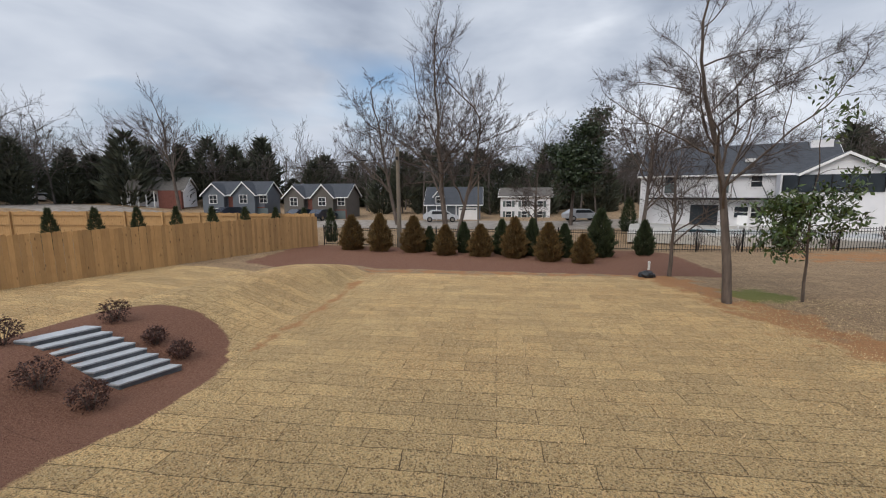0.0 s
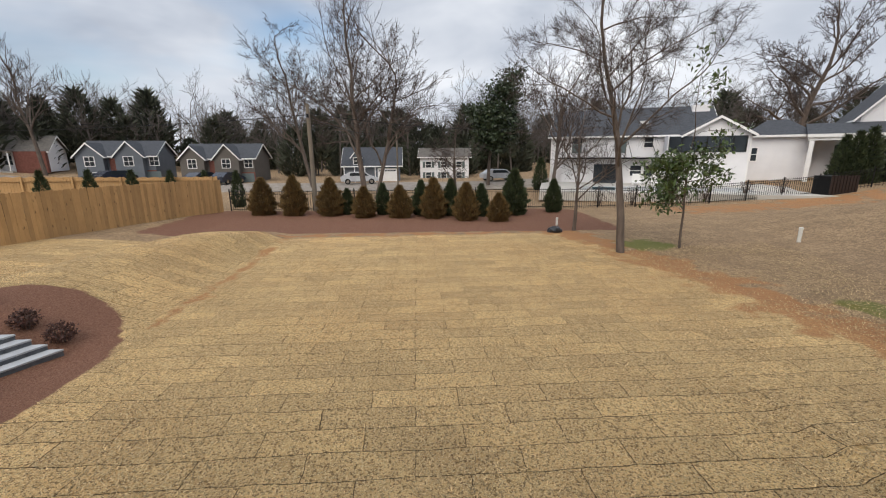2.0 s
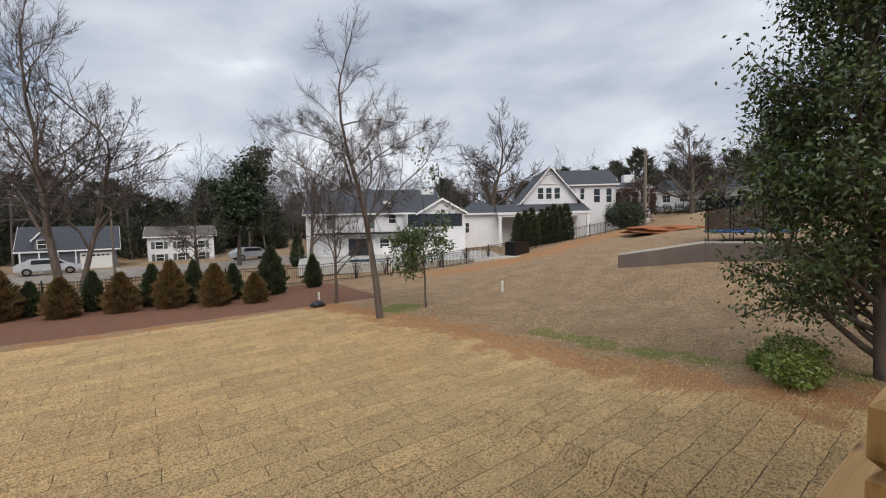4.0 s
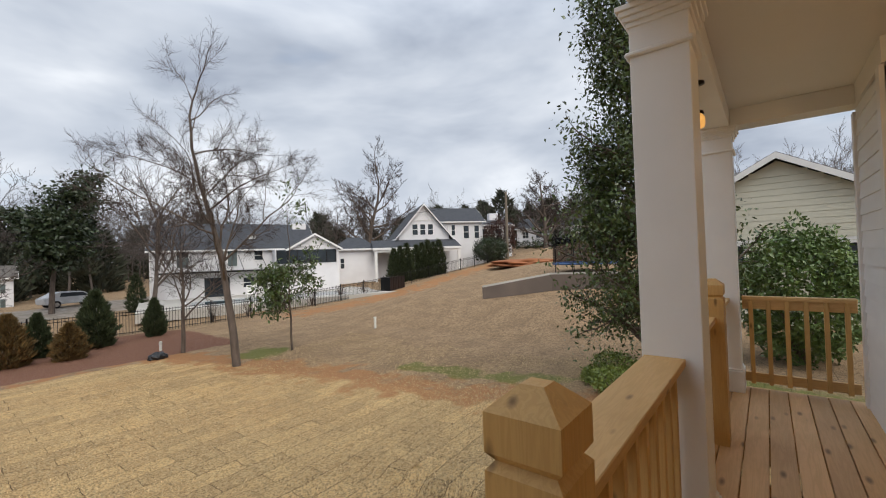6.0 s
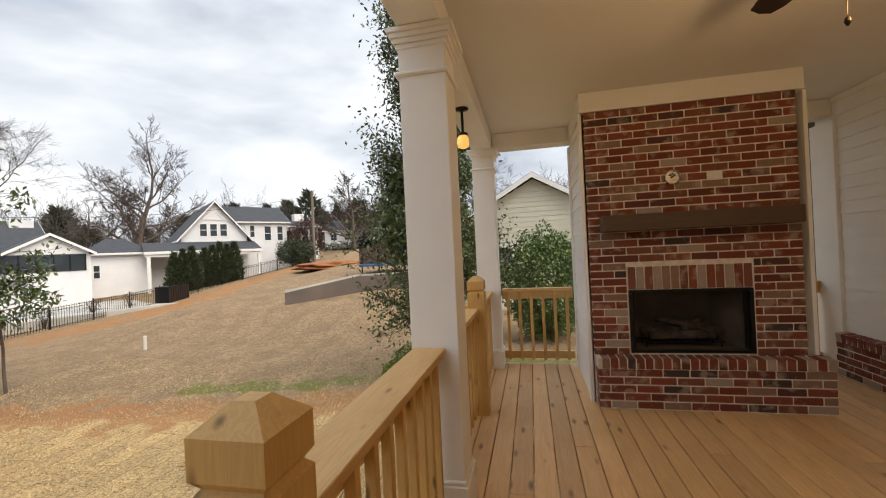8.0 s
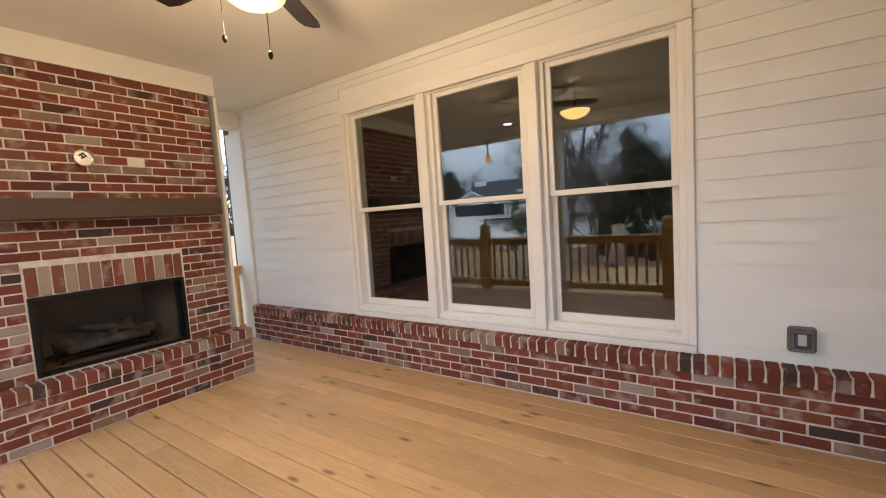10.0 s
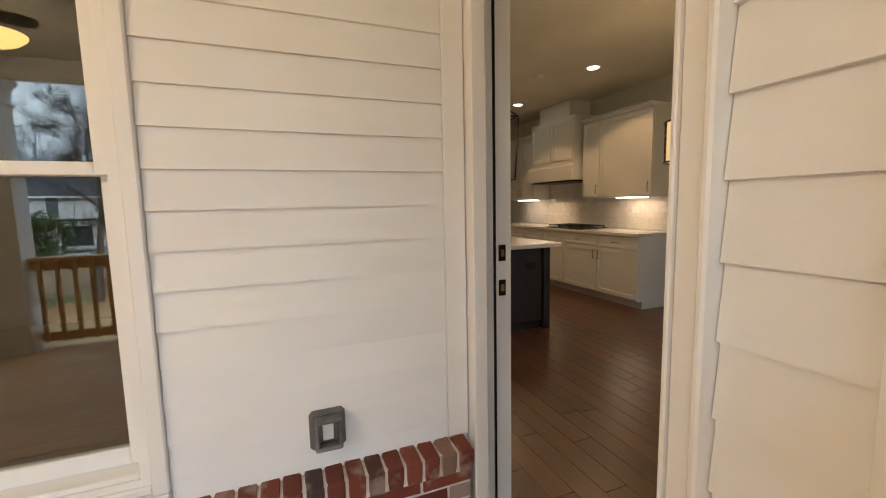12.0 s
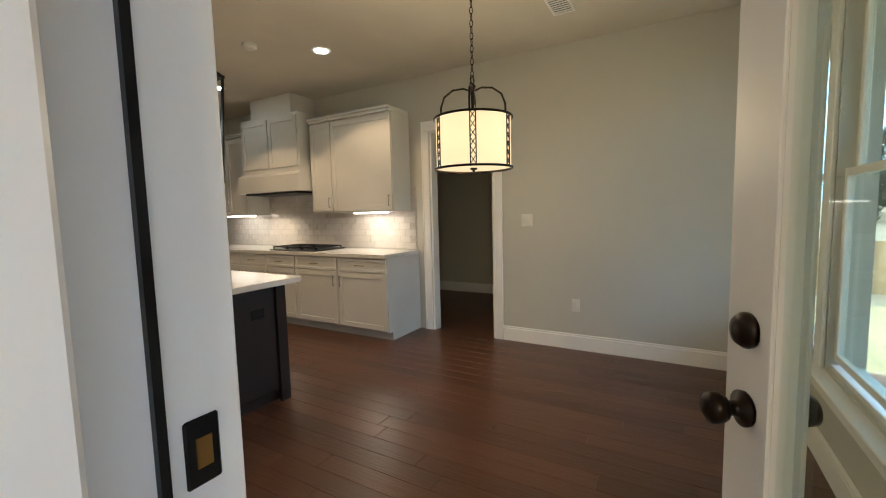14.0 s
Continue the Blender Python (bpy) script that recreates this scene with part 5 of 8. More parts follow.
zz, k = 2.115, 0
while zz < 2.80:
    bm = bmesh.new()
    pts = [(0.009 * math.cos(a) * (1 if k % 2 else 0), 0.009 * math.cos(a) * (0 if k % 2 else 1), 0.021 * math.sin(a)) for a in [i * math.pi / 5 for i in range(11)]]
    tube(bm, [(PX + q[0], PY + q[1], zz + q[2]) for q in pts], 0.0025, 5)
    part("chain_link", bm, BRONZE, pen)
    zz, k = zz + 0.034, k + 1
bm = bmesh.new()
tube(bm, [(PX + 0.022 * math.cos(a), PY, 2.085 + 0.022 * math.sin(a)) for a in [i * math.pi / 8 for i in range(17)]], 0.004, 6)
lathe(bm, ((0.012, 2.062), (0.02, 2.05), (0.012, 2.03), (0.008, 1.90)), PX, PY, 14)
part("stem", bm, BRONZE, pen)
R, ZS0, ZS1 = 0.21, 1.60, 1.872
for k in range(4):
    a = radians(20 + 90 * k)
    ca, sa = math.cos(a), math.sin(a)
    prof = [(0.012, 2.025), (0.05, 2.04), (0.11, 2.035), (0.16, 2.0), (0.18, 1.945), (0.183, 1.875)]
    bm = bmesh.new()
    tube(bm, [(PX + r * ca, PY + r * sa, z) for r, z in prof], 0.006, 8)
    part("arm", bm, BRONZE, pen)
for z in (ZS0 - 0.005, ZS1):
    bm = bmesh.new()
    tube(bm, [(PX + (R + 0.008) * math.cos(i * math.pi / 24), PY + (R + 0.008) * math.sin(i * math.pi / 24), z) for i in range(49)], 0.007, 6)
    part("ring", bm, BRONZE, pen)
for k in range(6):
    a0 = radians(-35 + 60 * k)
    bm = bmesh.new()
    P = lambda da, z: (PX + (R + 0.006) * math.cos(a0 + da), PY + (R + 0.006) * math.sin(a0 + da), z)
    tube(bm, (P(-0.07, ZS0), P(-0.07, ZS1)), 0.0035, 5)
    tube(bm, (P(0.07, ZS0), P(0.07, ZS1)), 0.0035, 5)
    for j in range(6):
        z0, z1 = ZS0 + j * 0.0453, ZS0 + (j + 1) * 0.0453
        tube(bm, (P(-0.07, z0), P(0.07, z1)), 0.0025, 4)
        tube(bm, (P(0.07, z0), P(-0.07, z1)), 0.0025, 4)
    part("lattice", bm, BRONZE, pen)
bm = bmesh.new()
lathe(bm, ((R - 0.003, ZS0), (R, ZS0), (R, ZS1), (R - 0.003, ZS1)), PX, PY, 40)
part("shade", bm, SHADE_GLOW, pen, "cream fabric drum lit from inside", smooth=True).visible_shadow = False
bm = bmesh.new()
lathe(bm, ((R - 0.006, ZS0 + 0.006), (R - 0.006, ZS0 + 0.003), (0.0, ZS0 + 0.002)), PX, PY, 40)
part("diffuser", bm, SHADE_GLOW, pen).visible_shadow = False
bm = bmesh.new()
lathe(bm, ((0.02, ZS0), (0.022, ZS0 - 0.008), (0.008, ZS0 - 0.014), (0.006, ZS0 - 0.024), (0.0, ZS0 - 0.027)), PX, PY, 14)
part("finial", bm, BRONZE, pen)

LX, LY = -1.22, -5.0
lan = thing("island_lantern", (LX, LY, KZ), "black open-frame lantern pendant with bare lit bulbs over the island", "pendant lamp")
bm = bmesh.new()
lathe(bm, ((0.06, KZ - 0.001), (0.055, KZ - 0.02), (0.01, KZ - 0.03)), LX, LY, 20)
part("canopy", bm, BLACK, lan)
bm = bmesh.new()
tube(bm, ((LX, LY, KZ - 0.02), (LX, LY, 1.72)), 0.007, 8)
part("rod", bm, BLACK, lan)
for z0 in (1.52, 2.02):
    bm = bmesh.new()
    e_ = 0.15 if z0 > 2 else 0.13
    for x0, y0, x1, y1 in ((-e_, -e_, e_, -e_ + 0.014), (-e_, e_ - 0.014, e_, e_), (-e_, -e_ + 0.014, -e_ + 0.014, e_ - 0.014), (e_ - 0.014, -e_ + 0.014, e_, e_ - 0.014)):
        box(bm, LX + x0, LY + y0, z0, LX + x1, LY + y1, z0 + 0.014)
    part("frame", bm, BLACK, lan)
for sx in (-1, 1):
    for sy in (-1, 1):
        bm = bmesh.new()
        tube(bm, ((LX + sx * 0.123, LY + sy * 0.123, 1.53), (LX + sx * 0.143, LY + sy * 0.143, 2.03)), 0.007, 6)
        tube(bm, ((LX + sx * 0.143, LY + sy * 0.143, 2.03), (LX, LY, 2.17)), 0.006, 6)
        part("upright", bm, BLACK, lan)
for sx, sy in ((-1, 0), (1, 0), (0, 1)):
    bx_, by_ = LX + sx * 0.06, LY + sy * 0.06
    bm = bmesh.new()
    tube(bm, ((LX, LY, 1.73), (bx_, by_, 1.72), (bx_, by_, 1.78)), 0.006, 6)
    part("candle", bm, BLACK, lan)
    bm = bmesh.new()
    lathe(bm, ((0.006, 1.78), (0.018, 1.80), (0.022, 1.825), (0.012, 1.855), (0.0, 1.865)), bx_, by_, 14)
    part("bulb", bm, CAN_GLOW, lan, "bare lit bulb", smooth=True).visible_shadow = False
fm = thing("ceiling_lamp", (2.11, -5.49, 2.85), "lit amber glass bowl lamp on the ceiling of the dark room", "ceiling lamp")
bm = bmesh.new()
lathe(bm, ((0.07, 2.849), (0.07, 2.82), (0.012, 2.81), (0.012, 2.50), (0.02, 2.49)), 2.11, -5.49, 20)
part("stem", bm, BRONZE, fm)
bm = bmesh.new()
lathe(bm, ((0.17, 2.475), (0.165, 2.455), (0.12, 2.415), (0.06, 2.39), (0.0, 2.385)), 2.11, -5.49, 28)
part("bowl", bm, BOWL_GLOW, fm, "amber lit glass bowl", smooth=True).visible_shadow = False
dl = thing("downlight", (3.7, -7.1, 2.85), "round lit recessed downlight", "downlight", "downlights")
bm = bmesh.new()
lathe(bm, ((0.085, 2.849), (0.085, 2.842), (0.062, 2.842), (0.062, 2.849)), 3.7, -7.1, 28)
part("trim_ring", bm, WHITE, dl)
bm = bmesh.new()
lathe(bm, ((0.06, 2.848), (0.06, 2.840), (0.0, 2.839)), 3.7, -7.1, 24)
part("lens", bm, CAN_GLOW, dl).visible_shadow = False

for nm, y, z, lab in (("light_switch", -4.22, 1.26, "white double rocker switch plate"), ("outlet", -3.75, 0.45, "white duplex outlet on the wall")):
    o = thing(nm, (KX0, y, z), lab, nm.replace("_", " "))
    bm = bmesh.new()
    box(bm, KX0, y - 0.057 if nm != "outlet" else y - 0.037, z - 0.06, KX0 + 0.006, y + 0.057 if nm != "outlet" else y + 0.037, z + 0.06, 0.002)
    part("plate", bm, PVC, o)
    for s in (-1, 1):
        bm = bmesh.new()
        if nm == "outlet":
            box(bm, KX0 + 0.006, y - 0.017, z + s * 0.026 - 0.016, KX0 + 0.009, y + 0.017, z + s * 0.026 + 0.016, 0.002)
        else:
            box(bm, KX0 + 0.006, y + s * 0.026 - 0.016, z - 0.033, KX0 + 0.010, y + s * 0.026 + 0.016, z + 0.033, 0.002)
        part("socket" if nm == "outlet" else "rocker", bm, PVC, o)

# ---------------------------------------------------------------- plants
def tube_arrays(V, F, pts, r0, r1, n):
    base = len(V)
    m_ = len(pts)
    for i, p in enumerate(pts):
        d = pts[min(i + 1, m_ - 1)] - pts[max(i - 1, 0)]
        d = d / (np.linalg.norm(d) + 1e-9)
        ref = np.array((0.0, 0.0, 1.0)) if abs(d[2]) < 0.9 else np.array((1.0, 0.0, 0.0))
        u = np.cross(d, ref)
        u /= np.linalg.norm(u)
        v = np.cross(d, u)
        r = r0 + (r1 - r0) * i / (m_ - 1)
        for k in range(n):
            a = 2 * math.pi * k / n
            V.append(tuple(p + (u * math.cos(a) + v * math.sin(a)) * r))
    for i in range(m_ - 1):
        for k in range(n):
            a, b2 = base + i * n + k, base + i * n + (k + 1) % n
            F.append((a, b2, b2 + n, a + n))


def grow(seed, height_, fork=0.35, spread=0.55, levels=5, trunk_r=0.12, kids=(4, 5), lean=(0, 0), limbs=7, twig=0.004, up=0.12, arm=0.62, wob=0.17, lead=0.55, slim=0.62):
    """A bare tree: lists for trunk, limbs and twigs, and the twig ends."""
    rg = np.random.default_rng(seed)
    parts = {"trunk": ([], []), "limb": ([], []), "twig": ([], [])}
    tips = []

    def branch(p, d, length, r, level):
        steps = 5 if level < 2 else (4 if level < 4 else 3)
        pts = [p.copy()]
        cur, dd = p.copy(), d / np.linalg.norm(d)
        for _ in range(steps):
            dd = dd + rg.normal(0, wob if level else 0.05, 3) + np.array((0, 0, up * 0.35 if level else 0))
            dd /= np.linalg.norm(dd)
            cur = cur + dd * length / steps
            pts.append(cur.copy())
        r1 = max(r * (0.5 if level else 0.42), twig * 0.7)
        which = "trunk" if level == 0 else ("limb" if level < 3 else "twig")
        tube_arrays(*parts[which], pts, r, r1, 8 if level == 0 else (6 if level == 1 else (4 if level == 2 else 3)))
        if level >= levels:
            tips.append((pts[-1], dd))
            tips.append((pts[1], dd))
            return
        n_ = limbs if level == 0 else int(rg.integers(kids[0], kids[1] + 1))
        for i in range(n_):
            f = fork + (1 - fork) * (i + rg.random() * 0.8) / n_ if level == 0 else 0.25 + 0.75 * (i + rg.random()) / n_
            f = min(f, 0.99)
            j = f * steps
            a, t_ = int(j), j - int(j)
            q = pts[a] * (1 - t_) + pts[min(a + 1, steps)] * t_
            axis = rg.normal(0, 1, 3)
            axis -= axis.dot(dd) * dd
            axis /= np.linalg.norm(axis)
            tilt = spread * (0.75 + 0.5 * rg.random()) * (1.15 if level == 0 else 1.0)
            nd = dd * math.cos(tilt) + axis * math.sin(tilt)
            rr = max(twig, (r + (r1 - r) * f) * (slim if level == 0 else 0.62 if level < 2 else 0.55))
            branch(q, nd, length * (arm if level == 0 else 0.58) * (1.15 - 0.45 * f) * (0.8 + 0.4 * rg.random()), rr, level + 1)
        branch(pts[-1], dd, length * (0.55 if level else lead), max(r1, twig), level + 1)

    branch(np.zeros(3), np.array((lean[0], lean[1], 1.0)), height_ * 0.62, trunk_r, 0)
    return parts, tips


def mesh_lists(name, V, F, mat, smooth=True):
    me = bpy.data.meshes.new(name)
    me.from_pydata([tuple(v) for v in V], [], F)
    me.materials.append(mat)
    if smooth:
        me.polygons.foreach_set("use_smooth", [True] * len(me.polygons))
    return me


def hang(name, me, parent, label=""):
    ob = new(name, me)
    ob.parent = parent
    BASE[ob.name] = BASE.get(parent.name, Vector((0, 0, 0)))
    return tagged(ob, label)


def tree_thing(name, x, y, grown, label, group="", bark=BARK, rot=0.0, scale=1.0, sink=0.05):
    t = thing(name, (0, 0, 0), label, "tree", group)
    parts, tips = grown
    tr = hang("trunk", mesh_lists("trunk", *parts["trunk"], bark), t)
    hang("branching", mesh_lists("branching", *parts["limb"], bark), tr)
    hang("crown", mesh_lists("crown", *parts["twig"], TWIG), t)
    t.matrix_basis = Matrix.Translation((x, y, h(x, y) - sink)) @ Matrix.Rotation(rot, 4, "Z") @ Matrix.Scale(scale, 4)
    return t


def leaves(seed, points, size, per, spread, droop=0.2, thin=0.42):
    """Folded pointed leaves scattered about the points."""
    rg = np.random.default_rng(seed)
    P_ = np.repeat(np.asarray(points, float), per, axis=0)
    n_ = len(P_)
    c = P_ + rg.normal(0, spread, (n_, 3))
    d = rg.normal(0, 1, (n_, 3))
    d[:, 2] -= droop
    d /= np.linalg.norm(d, axis=1)[:, None]
    s = np.cross(d, rg.normal(0, 1, (n_, 3)))
    s /= np.linalg.norm(s, axis=1)[:, None]
    nn = np.cross(d, s)
    L = size * (0.7 + 0.6 * rg.random((n_, 1)))
    a, b2 = c, c + d * L
    m1 = c + d * L * 0.45 + s * L * thin * 0.5 + nn * L * 0.06
    m2 = c + d * L * 0.45 - s * L * thin * 0.5 + nn * L * 0.06
    V = np.stack([a, m1, b2, m2], 1).reshape(-1, 3)
    i = np.arange(n_) * 4
    F = np.stack([np.stack([i, i + 1, i + 2], 1), np.stack([i, i + 2, i + 3], 1)], 1).reshape(-1, 3)
    return V.tolist(), F.tolist()


def conifer(seed, h_, r_, n_, flake=0.07, up=0.55):
    """Tufts along a cone's surface and inside, with a ragged outline."""
    rg = np.random.default_rng(seed)
    z = rg.random(n_) ** 1.35 * h_
    prof = np.where(z < h_ * 0.22, 0.72 + 0.28 * z / (h_ * 0.22), 1.0 - (np.clip(z - h_ * 0.22, 0, None) / (h_ * 0.80)) ** 1.75) 
    a = rg.random(n_) * 2 * math.pi
    lump = 1 + 0.20 * np.sin(a * 5 + z * 9 + seed) + 0.16 * np.sin(a * 3 - z * 13 + seed * 2) + 0.10 * np.sin(a * 2 + seed * 3)
    r = r_ * np.clip(prof, 0.02, 1) * lump * (0.55 + 0.5 * rg.random(n_) ** 0.5)
    c = np.stack([r * np.cos(a), r * np.sin(a), z + 0.03], 1)
    d = np.stack([np.cos(a), np.sin(a), np.full(n_, up * 1.6)], 1) + rg.normal(0, 0.35, (n_, 3))
    d /= np.linalg.norm(d, axis=1)[:, None]
    s = np.cross(d, rg.normal(0, 1, (n_, 3)))
    s /= np.linalg.norm(s, axis=1)[:, None]
    L = flake * (0.7 + 0.8 * rg.random((n_, 1)))
    V = np.stack([c - s * L * 0.22, c + s * L * 0.22, c + d * L * 1.5], 1).reshape(-1, 3)
    i = np.arange(n_) * 3
    return V.tolist(), np.stack([i, i + 1, i + 2], 1).tolist()


def conifer_thing(name, mesh, x, y, label, scale, group, rot, zs=1.0):
    t = thing(name, (0, 0, 0), label, "conifer" if "cypress" not in name else "cypress", group)
    hang("foliage", mesh, t)
    bm = bmesh.new()
    tube(bm, ((0, 0, -0.05), (0, 0, 0.9)), 0.025, 6, 0.01)
    ob = new("stem", mesh_of("stem", bm, BARK))
    ob.parent = t
    t.matrix_basis = Matrix.Translation((x, y, h(x, y) - 0.02)) @ Matrix.Rotation(rot, 4, "Z") @ Matrix.Diagonal((scale, scale, scale * zs, 1))
    return t


# the near bare tree and the thin ones behind it
near = grow(323, 10.3, 0.40, 0.74, 4, 0.135, (3, 4), (-0.05, 0.0), 9, 0.004, up=0.12, arm=0.42, wob=0.17, lead=0.40, slim=0.48)
rg = np.random.default_rng(77)
for p_, d_ in near[1]:
    for _ in range(4):
        e_ = d_ + rg.normal(0, 0.55, 3)
        e_ /= np.linalg.norm(e_)
        f_ = e_ + rg.normal(0, 0.3, 3)
        q_ = p_ - d_ * rg.uniform(0, 0.25)
        tube_arrays(*near[0]["twig"], [q_, q_ + e_ * 0.16, q_ + e_ * 0.16 + f_ * 0.15], 0.0035, 0.002, 3)
tree_thing("tree", 6.92, 13.61, near, "slim grey bare deciduous tree at the edge of the sod", rot=1.047)
tree_thing("tree", 6.7, 17.6, grow(5, 5.2, 0.35, 0.75, 4, 0.085, (4, 5), (-0.05, 0), 8, 0.005), "small bare tree with drooping twigs beside the straw bed", rot=1.0)
yt = grow(8, 5.2, 0.42, 1.0, 3, 0.045, (2, 3), (0.01, 0), 12, 0.007, arm=0.30)
t = tree_thing("tree", 9.1, 13.9, yt, "young broadleaf evergreen with sparse drooping leaves on open ground")
lv = leaves(3, [p_ for p_, d_ in yt[1]], 0.17, 7, 0.13, 0.9, 0.42)
hang("leaves", mesh_lists("leaves", *lv, LEAF), t)
tree_thing("tree", -4.86, 34.05, grow(21, 15.8, 0.24, 0.62, 5, 0.25, (4, 5), (0, 0), 10, 0.009, up=0.14, arm=0.52, wob=0.2, slim=0.55), "tall bare deciduous tree with several stems by the road", rot=2.0)
tree_thing("tree", -3.9, 33.6, grow(24, 14.0, 0.3, 0.55, 4, 0.17, (4, 5), (0.16, 0), 9, 0.012, arm=0.40), "leaning bare tree beside the tall one", rot=0.0)
tree_thing("tree", -12.5, 46.0, grow(33, 17.5, 0.3, 0.55, 5, 0.22, (3, 4), (-0.22, 0), 11, 0.011, up=0.14, arm=0.42, wob=0.2, lead=0.35, slim=0.5), "tall bare tree leaning over the road", rot=0.3)
tree_thing("tree", -50, 56.0, grow(41, 15.5, 0.5, 0.5, 4, 0.28, (3, 4), (-0.03, 0), 8, 0.02), "tall bare tree standing alone before the houses", rot=0.3)
tree_thing("tree", 2.9, 41.0, grow(52, 6.5, 0.2, 0.85, 4, 0.15, (4, 4), (0, 0), 8, 0.012), "low spreading bare tree by the road", rot=0.3)
tree_thing("tree", 10.2, 33.0, grow(53, 11.0, 0.25, 0.6, 4, 0.16, (4, 5), (0.0, 0), 9, 0.012), "bare tree before the white house", rot=1.3)
tree_thing("tree", 53.4, 60.2, grow(61, 20.0, 0.2, 0.75, 5, 0.5, (4, 4), (0.05, 0), 10, 0.022, arm=0.52), "broad bare tree with dark mistletoe clumps", rot=0.2)
tree_thing("tree", 69.0, 30.6, grow(71, 12.5, 0.2, 0.70, 5, 0.42, (4, 4), (0, 0), 10, 0.022), "rounded bare tree on the rise", rot=0.2)

# magnolia by the road, the evergreen by the porch and the shrubs
mg = grow(81, 10.2, 0.42, 0.62, 4, 0.22, (4, 4), (0, 0), 12, 0.018, arm=0.40)
t = tree_thing("tree", 6.8, 46.0, mg, "dark glossy magnolia by the road")
hang("leaves", mesh_lists("leaves", *leaves(4, [p_ for p_, d_ in mg[1]], 0.36, 8, 0.42, 0.2, 0.55), LEAFDARK), t)
hl = grow(91, 12.0, 0.05, 0.85, 3, 0.11, (4, 5), (0.0, 0.0), 46, 0.007, up=0.2, arm=0.19)
t = tree_thing("tree", 10.5, 1.45, hl, "glossy green broadleaf evergreen beside the porch", rot=0.5)
hang("leaves", mesh_lists("leaves", *leaves(5, [p_ for p_, d_ in hl[1]], 0.105, 14, 0.17, 0.5, 0.45), LEAF), t)


def bush(name, x, y, r, hh_, n_, size, mat, label, seed, category="shrub", stems=9, group=""):
    t = thing(name, (0, 0, 0), label, category, group)
    rg = np.random.default_rng(seed)
    pts = rg.normal(0, 1, (n_, 3))
    pts /= np.linalg.norm(pts, axis=1)[:, None]
    lump = 1 + 0.22 * np.sin(pts[:, 0] * 7 + seed) * np.cos(pts[:, 1] * 6)
    pts = pts * (0.55 + 0.45 * rg.random((n_, 1)) ** 0.4) * lump[:, None] * np.array((r, r, hh_ / 2)) + np.array((0, 0, hh_ * 0.52))
    hang("leaves", mesh_lists("leaves", *leaves(seed, pts, size, 2, size * 0.4, 0.1, 0.5), mat), t)
    V, F = [], []
    for k in range(stems):
        a = 2 * math.pi * k / stems
        tube_arrays(V, F, [np.array((0.03 * math.cos(a), 0.03 * math.sin(a), -0.05)), np.array((r * 0.35 * math.cos(a), r * 0.35 * math.sin(a), hh_ * 0.45)), np.array((r * 0.7 * math.cos(a), r * 0.7 * math.sin(a), hh_ * 0.85))], 0.02 * r + 0.004, 0.004, 5)
    hang("branching", mesh_lists("stems", V, F, BARK), t)
    t.matrix_basis = Matrix.Translation((x, y, h(x, y)))
    return t


bush("bush", 13.2, -0.75, 1.15, 3.1, 7000, 0.11, BUSHLEAF, "large rounded evergreen bush before the neighbour's shed", 3)
for k, (sx, sy, r) in enumerate(((9.3, 2.3, 0.45), (9.9, 2.9, 0.28), (10.4, 2.6, 0.5))):
    bush("shrub", sx, sy, r, r * 1.1, 700, 0.08, LEAFYEL, "low bright green shrub at the foot of the evergreen", 30 + k, group="low shrubs")
for k, (sx, sy, r) in enumerate(((-7.56, 7.4, 0.26), (-6.5, 7.25, 0.2), (-5.9, 7.2, 0.2), (-8.2, 5.9, 0.28), (-6.75, 5.35, 0.28), (-5.95, 5.45, 0.26))):
    bush("red_shrub", sx, sy, r, r * 1.7, 420, 0.045, REDLEAF, "small dark red winter shrub in the pine straw", 60 + k, group="shrubs round the steps")

cm = [mesh_lists("foliage", *conifer(s, 2.1, 0.60, 7500, 0.10, 0.8), CONIFER, False) for s in (1, 2, 3)]
cg = [mesh_lists("foliage", *conifer(s, 2.1, 0.54, 7000, 0.10, 0.8), CONIFERG, False) for s in (4, 5)]
ROW = ((-8.82, 23.3, 0.94, 0), (-6.95, 22.9, 0.84, 0), (-4.92, 22.7, 0.92, 0), (-3.0, 22.0, 0.88, 0), (-1.08, 21.7, 0.93, 0), (0.67, 21.5, 0.86, 0), (2.29, 20.7, 0.90, 0), (3.86, 20.3, 0.80, 0), (-2.1, 22.9, 0.8, 1), (0.0, 22.6, 0.85, 1), (-4.1, 23.2, 0.62, 1), (1.6, 22.3, 0.9, 1), (3.2, 22.0, 0.78, 1), (5.0, 22.3, 1.05, 1), (7.4, 23.2, 0.86, 1))
for k, (sx, sy, sc_, g_) in enumerate(ROW):
    if g_:
        conifer_thing("conifer", cg[k % 2], sx, sy, "bushy dark green young conifer at the iron fence", sc_ * (0.96, 1.08, 0.88)[k % 3], "screen of conifers", k * 1.3, (1.05, 0.98, 1.12)[k % 3])
    else:
        conifer_thing("conifer", cm[k % 3], sx, sy, "bronzed young conifer in red pine straw", sc_ * (1.12 if k < 2 else (1.0, 0.94, 1.06)[k % 3]), "screen of conifers", k * 2.1, (0.88, 1.04, 0.95, 0.84)[k % 4])
cy_me = mesh_lists("foliage", *conifer(9, 3.4, 0.62, 2600, 0.16), CONIFERG, False)
for k in range(8):
    conifer_thing("cypress", cy_me, 28.8 + k * 0.62 + (0.5 if k > 2 else 0), 28.3 - k * 0.25, "narrow dark cypress in a clipped row", 0.95 + 0.04 * (k % 3), "cypress row", k * 0.9, 1.05)
conifer_thing("cypress", cy_me, 10.5, 38.0, "single dark cypress beside the drive", 0.85, "", 0.4)
